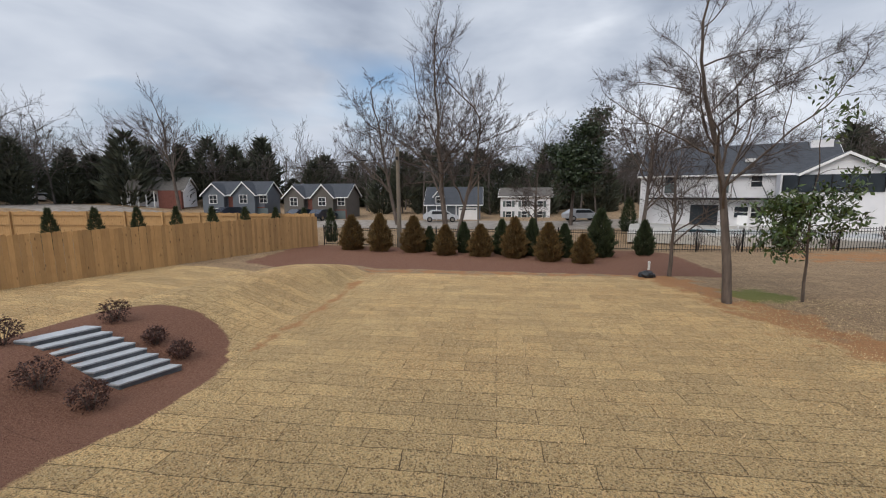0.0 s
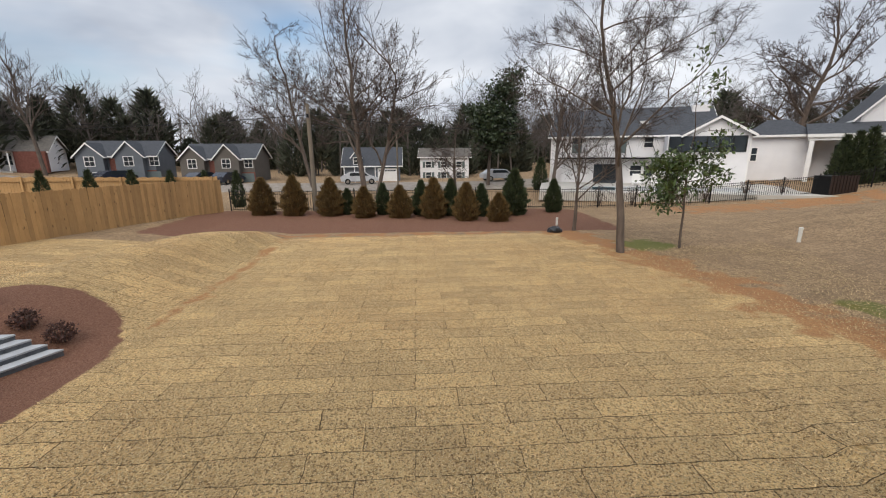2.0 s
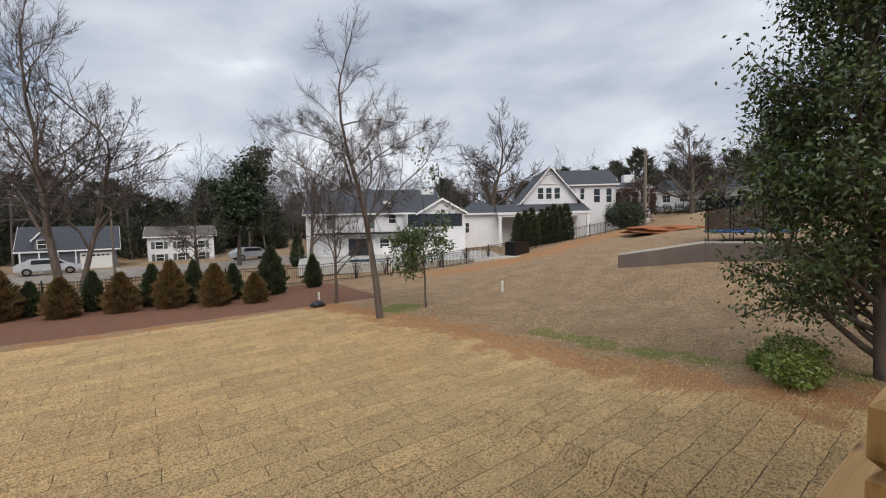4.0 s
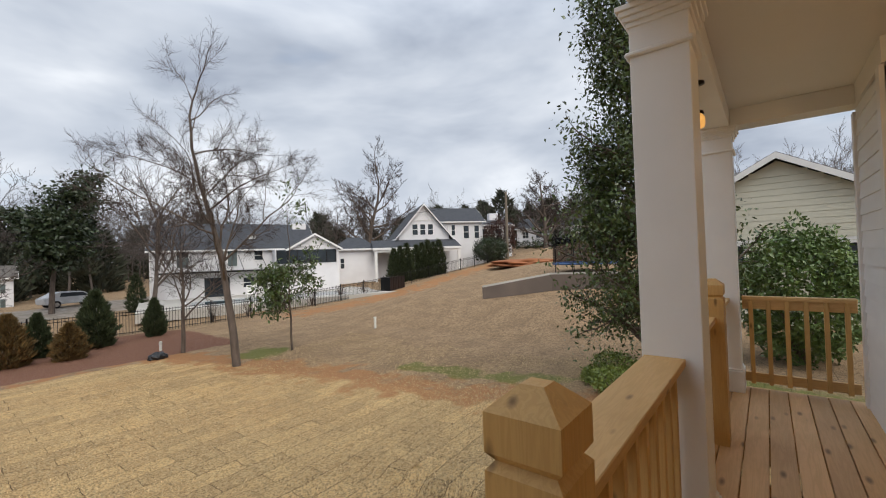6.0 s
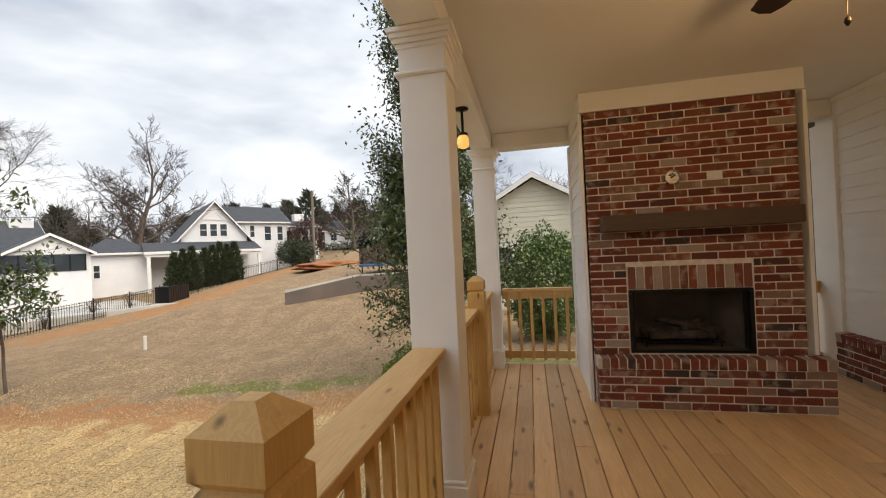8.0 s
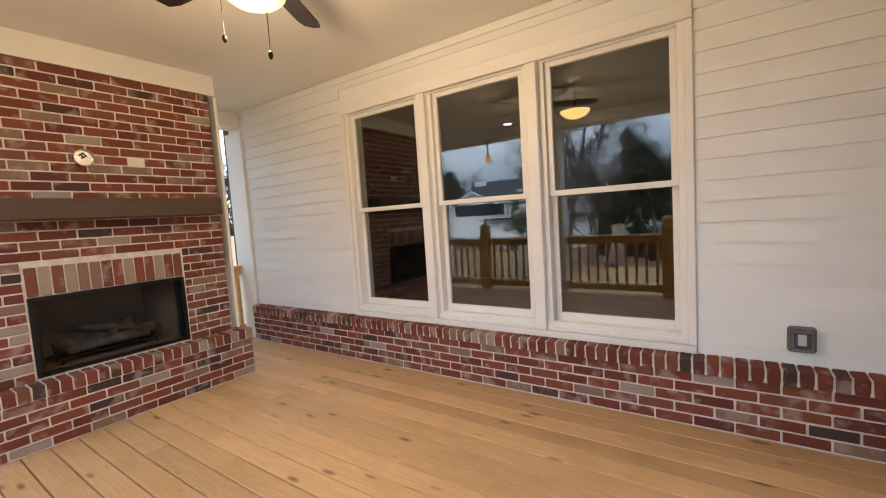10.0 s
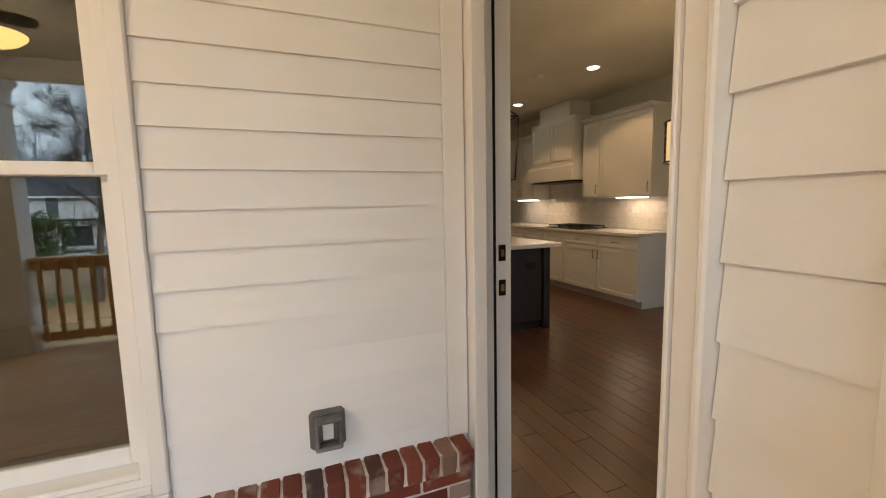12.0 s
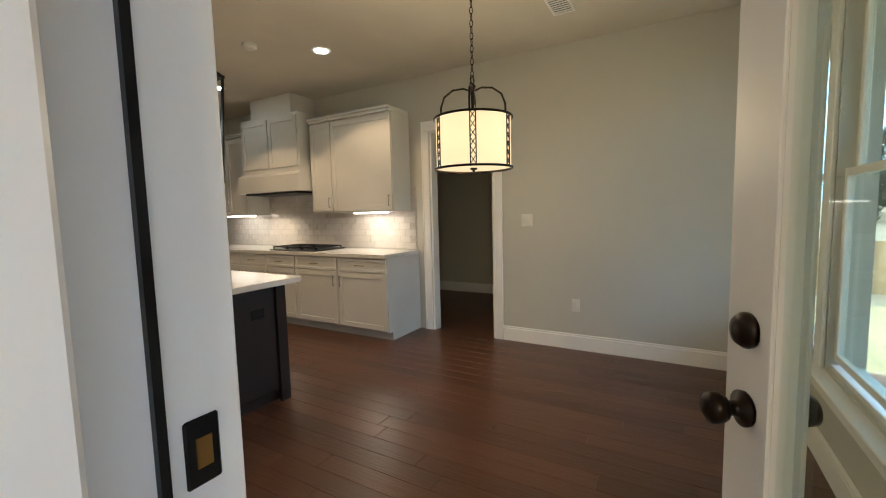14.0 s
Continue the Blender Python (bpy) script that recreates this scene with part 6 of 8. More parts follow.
for k in range(9):
    fx = -20.5 + k * 1.35
    conifer_thing("cypress", cy_me, fx - 2.5, 17.8 + k * 1.25, "small dark cypress behind the timber fence", 0.55, "cypresses behind the fence", k * 0.9, 1.25)

# far woods: one mesh of bare trees and one of evergreens in a hazed colour
tpl = [grow(100 + s, 14 + s, 0.34, 0.5, 4, 0.17, (2, 3), (0, 0), 8, 0.022, up=0.10, arm=0.5, wob=0.22, slim=0.5) for s in range(4)]
rg = np.random.default_rng(7)
Vw, Fw, off = [], [], 0
spots = []
for _ in range(430):
    a = radians(rg.uniform(-78, 80))
    d = rg.uniform(82, 125)
    spots.append((d * math.sin(a), d * math.cos(a), rg.uniform(0.55, 0.98) * (0.85 if a > 0.4 else 1.0)))
for _ in range(26):
    spots.append((rg.uniform(-26, 34), rg.uniform(66, 80), rg.uniform(0.75, 1.0)))
for _ in range(120):
    a = radians(rg.uniform(82, 152))
    d = rg.uniform(60, 95)
    spots.append((d * math.sin(a), d * math.cos(a), rg.uniform(0.5, 0.9)))
for _ in range(60):
    a = radians(rg.uniform(150, 282))
    d = rg.uniform(80, 120)
    spots.append((d * math.sin(a), d * math.cos(a), rg.uniform(0.6, 0.9)))
for k, (sx, sy, sc_) in enumerate(spots):
    parts, _t = tpl[k % 4]
    a = rg.uniform(0, 6.28)
    for key in ("trunk", "limb", "twig"):
        A_ = np.asarray(parts[key][0]) * sc_
        if not len(A_):
            continue
        R_ = np.stack([A_[:, 0] * math.cos(a) - A_[:, 1] * math.sin(a) + sx, A_[:, 0] * math.sin(a) + A_[:, 1] * math.cos(a) + sy, A_[:, 2] + h(sx, sy) - 0.2], 1)
        Vw.append(R_)
        Fw.append(np.asarray(parts[key][1]) + off)
        off += len(R_)
me = mesh_lists("bare_woods", np.concatenate(Vw).tolist(), np.concatenate(Fw).tolist(), FARTWIG)
tagged(new("bare_woods", me), "far grey-brown woods of bare trees", "woods", kind="stuff")
Vw, Fw, off = [], [], 0
cf = [np.asarray(conifer(200 + s, 9.0, 2.6, 900, 0.75)[0]) for s in range(3)]
ev = []
for _ in range(120):
    a = radians(rg.uniform(-75, 80))
    d = rg.uniform(78, 122)
    ev.append((d * math.sin(a), d * math.cos(a), rg.uniform(0.5, 1.15)))
for _ in range(36):
    a = radians(rg.uniform(84, 150))
    d = rg.uniform(62, 95)
    ev.append((d * math.sin(a), d * math.cos(a), rg.uniform(0.4, 0.8)))
for _ in range(24):
    ev.append((rg.uniform(-24, 34), rg.uniform(64, 76), rg.uniform(0.45, 0.85)))
for _ in range(90):
    a = radians(rg.uniform(-76, -8))
    d = rg.uniform(82, 112)
    ev.append((d * math.sin(a), d * math.cos(a), rg.uniform(0.4, 0.8)))
for k, (sx, sy, sc_) in enumerate(ev):
    A_ = cf[k % 3] * np.array((sc_ * 1.1, sc_ * 1.1, sc_ * 1.1))
    Vw.append(A_ + np.array((sx, sy, h(sx, sy) + (2.5 if k % 3 == 0 else 0))))
    i = np.arange(len(A_)).reshape(-1, 3) + off
    Fw.append(i)
    off += len(A_)
me = mesh_lists("evergreen_woods", np.concatenate(Vw).tolist(), np.concatenate(Fw).tolist(), HAZEEVER, False)
tagged(new("evergreen_woods", me), "dark evergreens with painted haze among the far woods", "woods", kind="stuff")

# dormant grass blades near the porch
n_ = 190000
rg = np.random.default_rng(12)
gxx, gyy = rg.uniform(-9, 12, n_), 0.6 + 13.5 * rg.random(n_) ** 1.5
hz = height(gxx, gyy)
a = rg.uniform(0, 6.283, n_)
L = rg.uniform(0.02, 0.065, n_)
lift = rg.uniform(0.1, 0.8, n_)
wv = 0.0045 + 0.004 * rg.random(n_)
ca, sa = np.cos(a), np.sin(a)
keep = ~((np.hypot((gxx + 6.9) / 2.0, (gyy - 6.0) / 2.7) < 1.05) | ((gxx < -5.2) & (gyy < 5.2)))
V = np.stack([np.stack([gxx - sa * wv, gyy + ca * wv, hz], 1), np.stack([gxx + sa * wv, gyy - ca * wv, hz], 1), np.stack([gxx + ca * L, gyy + sa * L, hz + L * lift], 1)], 1)[keep].reshape(-1, 3)
i = np.arange(len(V)).reshape(-1, 3)
BLADE = surf("dormant_grass_blade", (0.60, 0.44, 0.23), (0.36, 0.25, 0.12), 1.0, 0.9, 0.0, island=True, rand=0.6)
tagged(new("grass", mesh_lists("grass", V.tolist(), i.tolist(), BLADE, False)), "short dormant tan grass blades", "grass", kind="stuff")

# ---------------------------------------------------------------- yard things
FA, FB = Vector((-22.5, -4.5, 0)), Vector((-11.3, 24.1, 0))
fence = thing("timber_fence", (-15.5, 14, -2), "tan dog-eared pine privacy fence of close pickets", "fence")
me_cache = {}
flen = (FB - FA).length
fdir = (FB - FA) / flen
fang = math.atan2(fdir.y, fdir.x)
npk = int(flen / 0.143)
first = npk - 290
bm_far = bmesh.new()
for k in range(npk):
    p_ = FA + fdir * (k + 0.5) * 0.143
    z0 = h(p_.x, p_.y)
    zt = 1.83 + 0.02 * math.sin(k * 2.7)
    v = k % 5
    if v not in me_cache:
        t = bmesh.new()
        hh_ = 1.83 + 0.008 * (v - 2)
        prism(t, ((-0.0695, -0.02), (0.0695, -0.02), (0.0695, hh_ - 0.03), (0.045, hh_), (-0.045, hh_), (-0.0695, hh_ - 0.03)), 1, -0.009, 0.009)
        me_cache[v] = mesh_of("picket", t, PICKET)
    if k >= first:
        piece("picket", me_cache[v], (p_.x, p_.y, z0), fence, (0.004 * math.sin(k * 5.1), 0.006 * math.sin(k * 3.3), fang))
    else:
        t = bmesh.new()
        t.from_mesh(me_cache[v])
        merge(bm_far, t, Matrix.Translation((p_.x, p_.y, z0)) @ Matrix.Rotation(fang, 4, "Z"))
part("far_pickets", bm_far, PICKET, fence, kind="stuff")
back = Vector((fdir.y, -fdir.x, 0)) * -0.055
k = 0
while k * 2.4 < flen - 2.4:
    a_, c_ = FA + fdir * k * 2.4, FA + fdir * (k + 1) * 2.4
    for zz in (0.3, 0.95, 1.6):
        bm = bmesh.new()
        tube(bm, (a_ + back + Vector((0, 0, h(a_.x, a_.y) + zz)), c_ + back + Vector((0, 0, h(c_.x, c_.y) + zz))), 0.035, 4)
        part("stringer", bm, PICKET, fence)
    bm = bmesh.new()
    q = a_ + back * 2
    box(bm, q.x - 0.045, q.y - 0.045, h(q.x, q.y) - 0.2, q.x + 0.045, q.y + 0.045, h(q.x, q.y) + 1.85)
    part("post", bm, PICKET, fence)
    k += 1
# the second fence beyond it, seen from its post side
fence2 = thing("timber_fence", (-33, 20, -1.9), "second tan pine fence with visible posts beyond the first", "fence")
for a_, c_ in ((Vector((-40.5, 17.0, 0)), Vector((-34.0, 21.5, 0))), (Vector((-34.0, 21.5, 0)), Vector((-12.6, 26.2, 0)))):
    d_ = (c_ - a_)
    ln = d_.length
    d_ /= ln
    ga = math.atan2(d_.y, d_.x)
    bm = bmesh.new()
    for k in range(int(ln / 0.15)):
        q = a_ + d_ * (k + 0.5) * 0.15
        t = bmesh.new()
        box(t, -0.07, -0.009, 0, 0.07, 0.009, 1.83 + 0.02 * math.sin(k * 1.7))
        merge(bm, t, Matrix.Translation((q.x, q.y, h(q.x, q.y) + 0.15)) @ Matrix.Rotation(ga, 4, "Z"))
    part("far_pickets", bm, PICKET, fence2, kind="stuff")
    nrm = Vector((d_.y, -d_.x, 0)) * 0.06
    for k in range(int(ln / 2.4) + 1):
        q = a_ + d_ * k * 2.4 + nrm
        bm = bmesh.new()
        box(bm, q.x - 0.05, q.y - 0.05, h(q.x, q.y) - 0.1, q.x + 0.05, q.y + 0.05, h(q.x, q.y) + 2.0)
        part("post", bm, PICKET, fence2)
    for zz in (0.45, 1.15, 1.8):
        bm = bmesh.new()
        tube(bm, (a_ + nrm * 0.7 + Vector((0, 0, h(a_.x, a_.y) + zz)), c_ + nrm * 0.7 + Vector((0, 0, h(c_.x, c_.y) + zz))), 0.04, 4)
        part("stringer", bm, PICKET, fence2)

# granite steps up the bank
steps = thing("garden_steps", (-6.6, 6.6, -1.9), "eight pale cut-granite garden steps with rough dark faces", "steps")
sdir = Vector((-1.0, -0.03, 0)).normalized()
sw = Vector((-0.40, -0.88, 0)).normalized() * 0.98
for k in range(8):
    near_r = Vector((-5.62, 6.90, -1.86)) + sdir * 0.235 * k + Vector((0, 0, 0.098 * k))
    tread = 0.30 if k < 7 else 0.36
    q = [near_r, near_r + sw, near_r + sw + sdir * tread, near_r + sdir * tread]
    bm = bmesh.new()
    lo = [bm.verts.new((p_.x, p_.y, p_.z - 0.028)) for p_ in q]
    hi = [bm.verts.new((p_.x, p_.y, p_.z)) for p_ in q]
    bm.faces.new(lo[::-1])
    bm.faces.new(hi)
    for i in range(4):
        bm.faces.new((lo[i], lo[(i + 1) % 4], hi[(i + 1) % 4], hi[i]))
    part("tread", bm, STONE, steps)
    q = [p_ + sdir * (0.014 if i < 2 else 0) for i, p_ in enumerate(q)]
    bm = bmesh.new()
    lo = [bm.verts.new((p_.x, p_.y, p_.z - 0.20)) for p_ in q]
    hi = [bm.verts.new((p_.x, p_.y, p_.z - 0.030)) for p_ in q]
    bm.faces.new(lo[::-1])
    bm.faces.new(hi)
    for i in range(4):
        bm.faces.new((lo[i], lo[(i + 1) % 4], hi[(i + 1) % 4], hi[i]))
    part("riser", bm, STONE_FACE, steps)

# black iron fence
iron = thing("iron_fence", (4, 24.8, -2.1), "black iron picket fence between the gardens", "fence")
pick = bmesh.new()
tube(pick, ((0, 0, -0.02), (0, 0, 1.16), (0, 0, 1.21)), 0.013, 4, 0.010)
pick = mesh_of("picket", pick, BLACK)
count = 0
LINES = ((Vector((-11.2, 24.6, 0)), Vector((8.3, 24.9, 0)), 0.125), (Vector((8.3, 24.9, 0)), Vector((26.0, 25.9, 0)), 0.14), (Vector((26.0, 25.9, 0)), Vector((44.0, 24.7, 0)), 0.22))
stuff_bm = bmesh.new()
for a_, c_, gap in LINES:
    ln = (c_ - a_).length
    d_ = (c_ - a_) / ln
    for k in range(int(ln / gap)):
        q = a_ + d_ * k * gap
        if count < 290:
            piece("picket", pick, (q.x, q.y, h(q.x, q.y)), iron)
        else:
            tube(stuff_bm, ((q.x, q.y, h(q.x, q.y)), (q.x, q.y, h(q.x, q.y) + 1.2)), 0.014, 3)
        count += 1
    for k in range(int(ln / 2.4) + 1):
        q = a_ + d_ * k * 2.4
        bm = bmesh.new()
        box(bm, q.x - 0.028, q.y - 0.028, h(q.x, q.y) - 0.1, q.x + 0.028, q.y + 0.028, h(q.x, q.y) + 1.3, 0.004)
        part("post", bm, BLACK, iron)
    for zz in (0.12, 1.0, 1.14):
        bm = bmesh.new()
        tube(bm, [Vector((p_.x, p_.y, h(p_.x, p_.y) + zz)) for p_ in [a_ + d_ * ln * j / 8 for j in range(9)]], 0.02, 4)
        part("rail", bm, BLACK, iron)
part("far_pickets", stuff_bm, BLACK, iron, kind="stuff")

# poles, pipes, sack, block wall, trampoline


def pole(x, y, top, r, label, lean=0.0, bars=True):
    p_ = thing("utility_pole", (x, y, h(x, y)), label, "utility pole", "utility poles")
    bm = bmesh.new()
    tube(bm, ((x, y, h(x, y) - 0.3), (x - lean, y, top)), r, 12, r * 0.75)
    part("mast", bm, OLDPOLE, p_)
    if bars:
        bm = bmesh.new()
        box(bm, x - lean - 0.05, y - 0.2, top - 0.75, x - lean + 0.08, y - 0.12, top - 0.55, 0.01)
        part("bracket", bm, BLACK, p_)
    return p_


pole(-6.24, 24.55, 4.0, 0.14, "weathered grey-brown timber utility pole by the iron fence", 0.05)
pole(-3.1, 45.3, 3.5, 0.10, "thin grey pole beside the road", 0.0, False)
pole(44.3, 24.5, 9.0, 0.19, "tall pale utility pole on the rise", -0.1)
for k, (a_, c_, sag) in enumerate((((-6.3, 24.5, 3.4), (-70, 48, 5.0), 0.9), ((-6.3, 24.5, 3.3), (-3.1, 45.3, 3.3), 0.5), ((-70, 44, 5.6), (30, 46, 5.6), 1.4), ((44.3, 24.5, 8.6), (23, 38, 5.4), 0.8), ((-6.3, 24.5, 3.5), (14, 40.0, 3.9), 0.7))):
    a_, c_ = Vector(a_), Vector(c_)
    bm = bmesh.new()
    tube(bm, [a_.lerp(c_, j / 14) - Vector((0, 0, sag * 4 * (j / 14) * (1 - j / 14))) for j in range(15)], 0.022, 4)
    single("overhead_cable", bm, BLACK, "thin black sagging overhead cable", "cable", group="cables")
for x, y, z, r in ((12.9, 13.5, 0.42, 0.055), (6.35, 18.9, 0.28, 0.05)):
    bm = bmesh.new()
    lathe(bm, ((r, h(x, y) - 0.05), (r, h(x, y) + z), (r * 1.15, h(x, y) + z), (r * 1.15, h(x, y) + z + 0.07), (r * 0.9, h(x, y) + z + 0.08), (0, h(x, y) + z + 0.08)), x, y, 16)
    single("clean_out_pipe", bm, PVC, "capped white drain pipe standing in the dry ground", "pipe", group="pipes")
bm = bmesh.new()
bmesh.ops.create_icosphere(bm, subdivisions=4, radius=1)
for v in bm.verts:
    c_ = v.co.copy()
    v.co = Vector((c_.x * 0.30, c_.y * 0.22, max(c_.z, -0.3) * 0.19)) * (1 + 0.25 * noise.noise(c_ * 2.3))
    v.co += Vector((5.8, 17.35, h(5.8, 17.35) + 0.05))
single("drain_bag", bm, SACK, "crumpled black plastic bag on the edge of the sod", "bag", smooth=True)
wall = thing("block_wall", (17, 9, -0.6), "grey-brown rendered retaining wall with a stepped pale coping", "retaining wall")
WA, WB, WC = Vector((17.0, 10.45, 0)), Vector((19.1, 7.9, 0)), Vector((20.5, 4.6, 0))
for (a_, za, ba), (c_, zc, bc) in (((WA, -0.15, -0.95), (WB, 0.36, -0.75)), ((WB, 0.36, -0.75), (WC, 0.36, -0.9))):
    d_ = (c_ - a_).normalized()
    nrm = Vector((-d_.y, d_.x, 0)) * 0.11
    bm = bmesh.new()
    lo = [bm.verts.new((q.x, q.y, z)) for q, z in ((a_ - nrm, ba), (c_ - nrm, bc), (c_ + nrm, bc), (a_ + nrm, ba))]
    hi = [bm.verts.new((q.x, q.y, z)) for q, z in ((a_ - nrm, za), (c_ - nrm, zc), (c_ + nrm, zc), (a_ + nrm, za))]
    bm.faces.new(lo[::-1])
    bm.faces.new(hi)
    for i in range(4):
        bm.faces.new((lo[i], lo[(i + 1) % 4], hi[(i + 1) % 4], hi[i]))
    part("face", bm, BLOCK, wall)
    bm = bmesh.new()
    tube(bm, (a_ + Vector((0, 0, za + 0.03)), c_ + Vector((0, 0, zc + 0.03))), 0.075, 4)
    part("coping", bm, CONCRETE, wall)
tr = thing("trampoline", (25.5, 8.6, 0.2), "round trampoline with blue pad and dark safety net", "trampoline")
TX, TY, TR_, TZ = 25.3, 8.4, 1.9, h(25.3, 8.4) + 0.55
bm = bmesh.new()
tube(bm, [(TX + TR_ * math.cos(i * math.pi / 16), TY + TR_ * math.sin(i * math.pi / 16), TZ) for i in range(33)], 0.07, 6)
part("pad", bm, BLUE, tr)
bm = bmesh.new()
lathe(bm, ((0.0, TZ), (TR_ - 0.1, TZ), (TR_ - 0.1, TZ + 0.01), (0, TZ + 0.01)), TX, TY, 32)
part("mat", bm, BLACK, tr)
for k in range(8):
    a = k * math.pi / 4
    x, y = TX + TR_ * math.cos(a), TY + TR_ * math.sin(a)
    bm = bmesh.new()
    tube(bm, ((x, y, h(x, y)), (x, y, TZ + 1.75)), 0.025, 6)
    part("leg", bm, BLACK, tr)
bm = bmesh.new()
n_ = 32
ring = [[bm.verts.new((TX + TR_ * math.cos(i * 2 * math.pi / n_), TY + TR_ * math.sin(i * 2 * math.pi / n_), z)) for i in range(n_)] for z in (TZ + 0.05, TZ + 1.72)]
for i in range(n_):
    bm.faces.new((ring[0][i], ring[0][(i + 1) % n_], ring[1][(i + 1) % n_], ring[1][i]))
part("net", bm, NET, tr)
bm = bmesh.new()
bmesh.ops.create_icosphere(bm, subdivisions=4, radius=1)
for v in bm.verts:
    c_ = v.co.copy()
    v.co = Vector((c_.x * 2.2, c_.y * 4.0, c_.z * 0.42)) * (1 + 0.5 * noise.noise(c_ * 2.6)) + Vector((36.5, 17.5, h(36.5, 17.5)))
single("clay_mound", bm, CLAY, "heap of bare red clay on the rise", "clay mound", smooth=True)

# ---------------------------------------------------------------- houses


def win(parent, x, y, z, w, hh_, face=0, shutters=False, grid=True):
    """A framed window on a wall: face 0 looks along -y, face 1 along +x, 2 along -x."""
    M_ = Matrix.Translation((x, y, z)) @ Matrix.Rotation((0, math.pi / 2, -math.pi / 2)[face], 4, "Z")
    bm = bmesh.new()
    f = 0.07
    for a, c, z0, z1 in ((-w / 2 - f, -w / 2, -f, hh_ + f), (w / 2, w / 2 + f, -f, hh_ + f), (-w / 2, w / 2, -f, 0), (-w / 2, w / 2, hh_, hh_ + f)):
        box(bm, a, -0.05, z0, c, 0.02, z1)
    if grid:
        box(bm, -w / 2, -0.03, hh_ / 2 - 0.025, w / 2, 0.0, hh_ / 2 + 0.025)
        if w > 0.9:
            box(bm, -0.02, -0.028, 0, 0.02, 0.0, hh_)
    wd = part("window", merge(bmesh.new(), bm, M_), WHITE, parent)
    bm = bmesh.new()
    box(bm, -w / 2, -0.012, 0, w / 2, 0.01, hh_)
    part("pane", merge(bmesh.new(), bm, M_), WINDARK, wd)
    if shutters:
        for s in (-1, 1):
            bm = bmesh.new()
            cx = s * (w / 2 + f + 0.2)
            box(bm, cx - 0.18, -0.05, -0.03, cx + 0.18, -0.005, hh_ + 0.03)
            part("shutter", merge(bmesh.new(), bm, M_), SHUTTER, parent)


def gabled(parent, x0, x1, y0, y1, base, eave, ridge, wallm, roofm, axis=0, over=0.35):
    """Walls and a gable roof with its ridge along axis 0 or 1."""
    bm = bmesh.new()
    if axis == 0:
        ym = (y0 + y1) / 2
        prism(bm, ((y0, base), (y1, base), (y1, eave), (ym, ridge - 0.08), (y0, eave)), 0, x0, x1)
    else:
        xm = (x0 + x1) / 2
        prism(bm, ((x0, base), (x1, base), (x1, eave), (xm, ridge - 0.08), (x0, eave)), 1, y0, y1)
    part("wall", bm, wallm, parent)
    a, c = (y0, y1) if axis == 0 else (x0, x1)
    mid, sl = (a + c) / 2, (ridge - eave) / ((c - a) / 2)
    for s, e in ((-1, a), (1, c)):
        o_ = e + s * over
        zo = eave - over * sl
        bm = bmesh.new()
        pts = ((mid, ridge), (o_, zo), (o_, zo + 0.16), (mid, ridge + 0.16))
        u0, u1 = ((x0, x1) if axis == 0 else (y0, y1))
        prism(bm, pts, axis, u0 - over, u1 + over)
        part("roof", bm, roofm, parent)
        for ue in (u0 - over - 0.03, u1 + over):
            bm = bmesh.new()
            prism(bm, ((mid, ridge - 0.06), (o_, zo - 0.06), (o_, zo + 0.14), (mid, ridge + 0.14)), axis, ue, ue + 0.03)
            part("bargeboard", bm, WHITE, parent)
        bm = bmesh.new()
        if axis == 0:
            box(bm, x0 - over, min(o_, o_ + s * 0.04), zo - 0.03, x1 + over, max(o_, o_ + s * 0.04), zo + 0.12)
        else:
            box(bm, min(o_, o_ + s * 0.04), y0 - over, zo - 0.03, max(o_, o_ + s * 0.04), y1 + over, zo + 0.12)
        part("gutter", bm, WHITE, parent)


def place(t, x, y, z, deg):
    t.matrix_basis = Matrix.Translation((x, y, z)) @ Matrix.Rotation(radians(deg), 4, "Z")


def slab(parent, name, mat, *b):
    bm = bmesh.new()
    box(bm, *b)
    return part(name, bm, mat, parent)


def cottage(x, y, z, deg, mat, label, w=8.6, door_c=HOUSEB):
    hs = thing("house", (0, 0, 0), label, "house", "split-level houses")
    gabled(hs, 0, w, 0, 7.0, -0.6, 2.9, 4.6, mat, ROOF, 0)
    for a, c, rz in ((0.1, 2.9, 4.3), (4.1, 7.0, 4.5)):
        gabled(hs, a, c, -0.9, 2.2, -0.6, 2.9, rz, mat, ROOF, 1, 0.25)
    slab(hs, "foundation", HOUSEB, -0.02, -0.12, -0.6, w + 0.02, -0.02, 1.1)
    for wx, wy in ((1.5, -0.9), (5.5, -0.9), (7.9, 0.0)):
        win(hs, wx, wy, 1.7, 0.95, 1.05)
    win(hs, 1.5, -0.9, 0.1, 0.95, 0.8)
    slab(hs, "door", door_c, 3.2, -0.06, 0.9, 3.9, -0.125, 2.6)
    for k in range(2):
        slab(hs, "garage_door", SHUTTER, 4.25 + k * 2.3, -0.95 if k == 0 else -0.18, -0.5, 6.3 + k * 2.2, -0.905 if k == 0 else -0.125, 0.95)
    slab(hs, "stoop", CONCRETE, 3.0, -1.5, -0.6, 4.05, -0.13, 0.85)
    place(hs, x, y, z, deg)
    return hs


cottage(-30.9, 53.9, -2.1, 6, HOUSET, "taupe split-level house with white-edged gables and dark shingles")
cottage(-41.8, 51.6, -1.7, 14, HOUSEG, "blue-grey split-level house with white-edged gables, cars before it", 8.0)
hs = thing("house", (0, 0, 0), "low white house with a pillared porch and brown roof", "house")
gabled(hs, 0, 8.0, 0, 6, -0.5, 2.3, 4.2, HOUSEW, ROOFBR, 0)
slab(hs, "wing", HOUSEB, 4.8, -0.8, -0.6, 8.02, -0.02, 2.2)
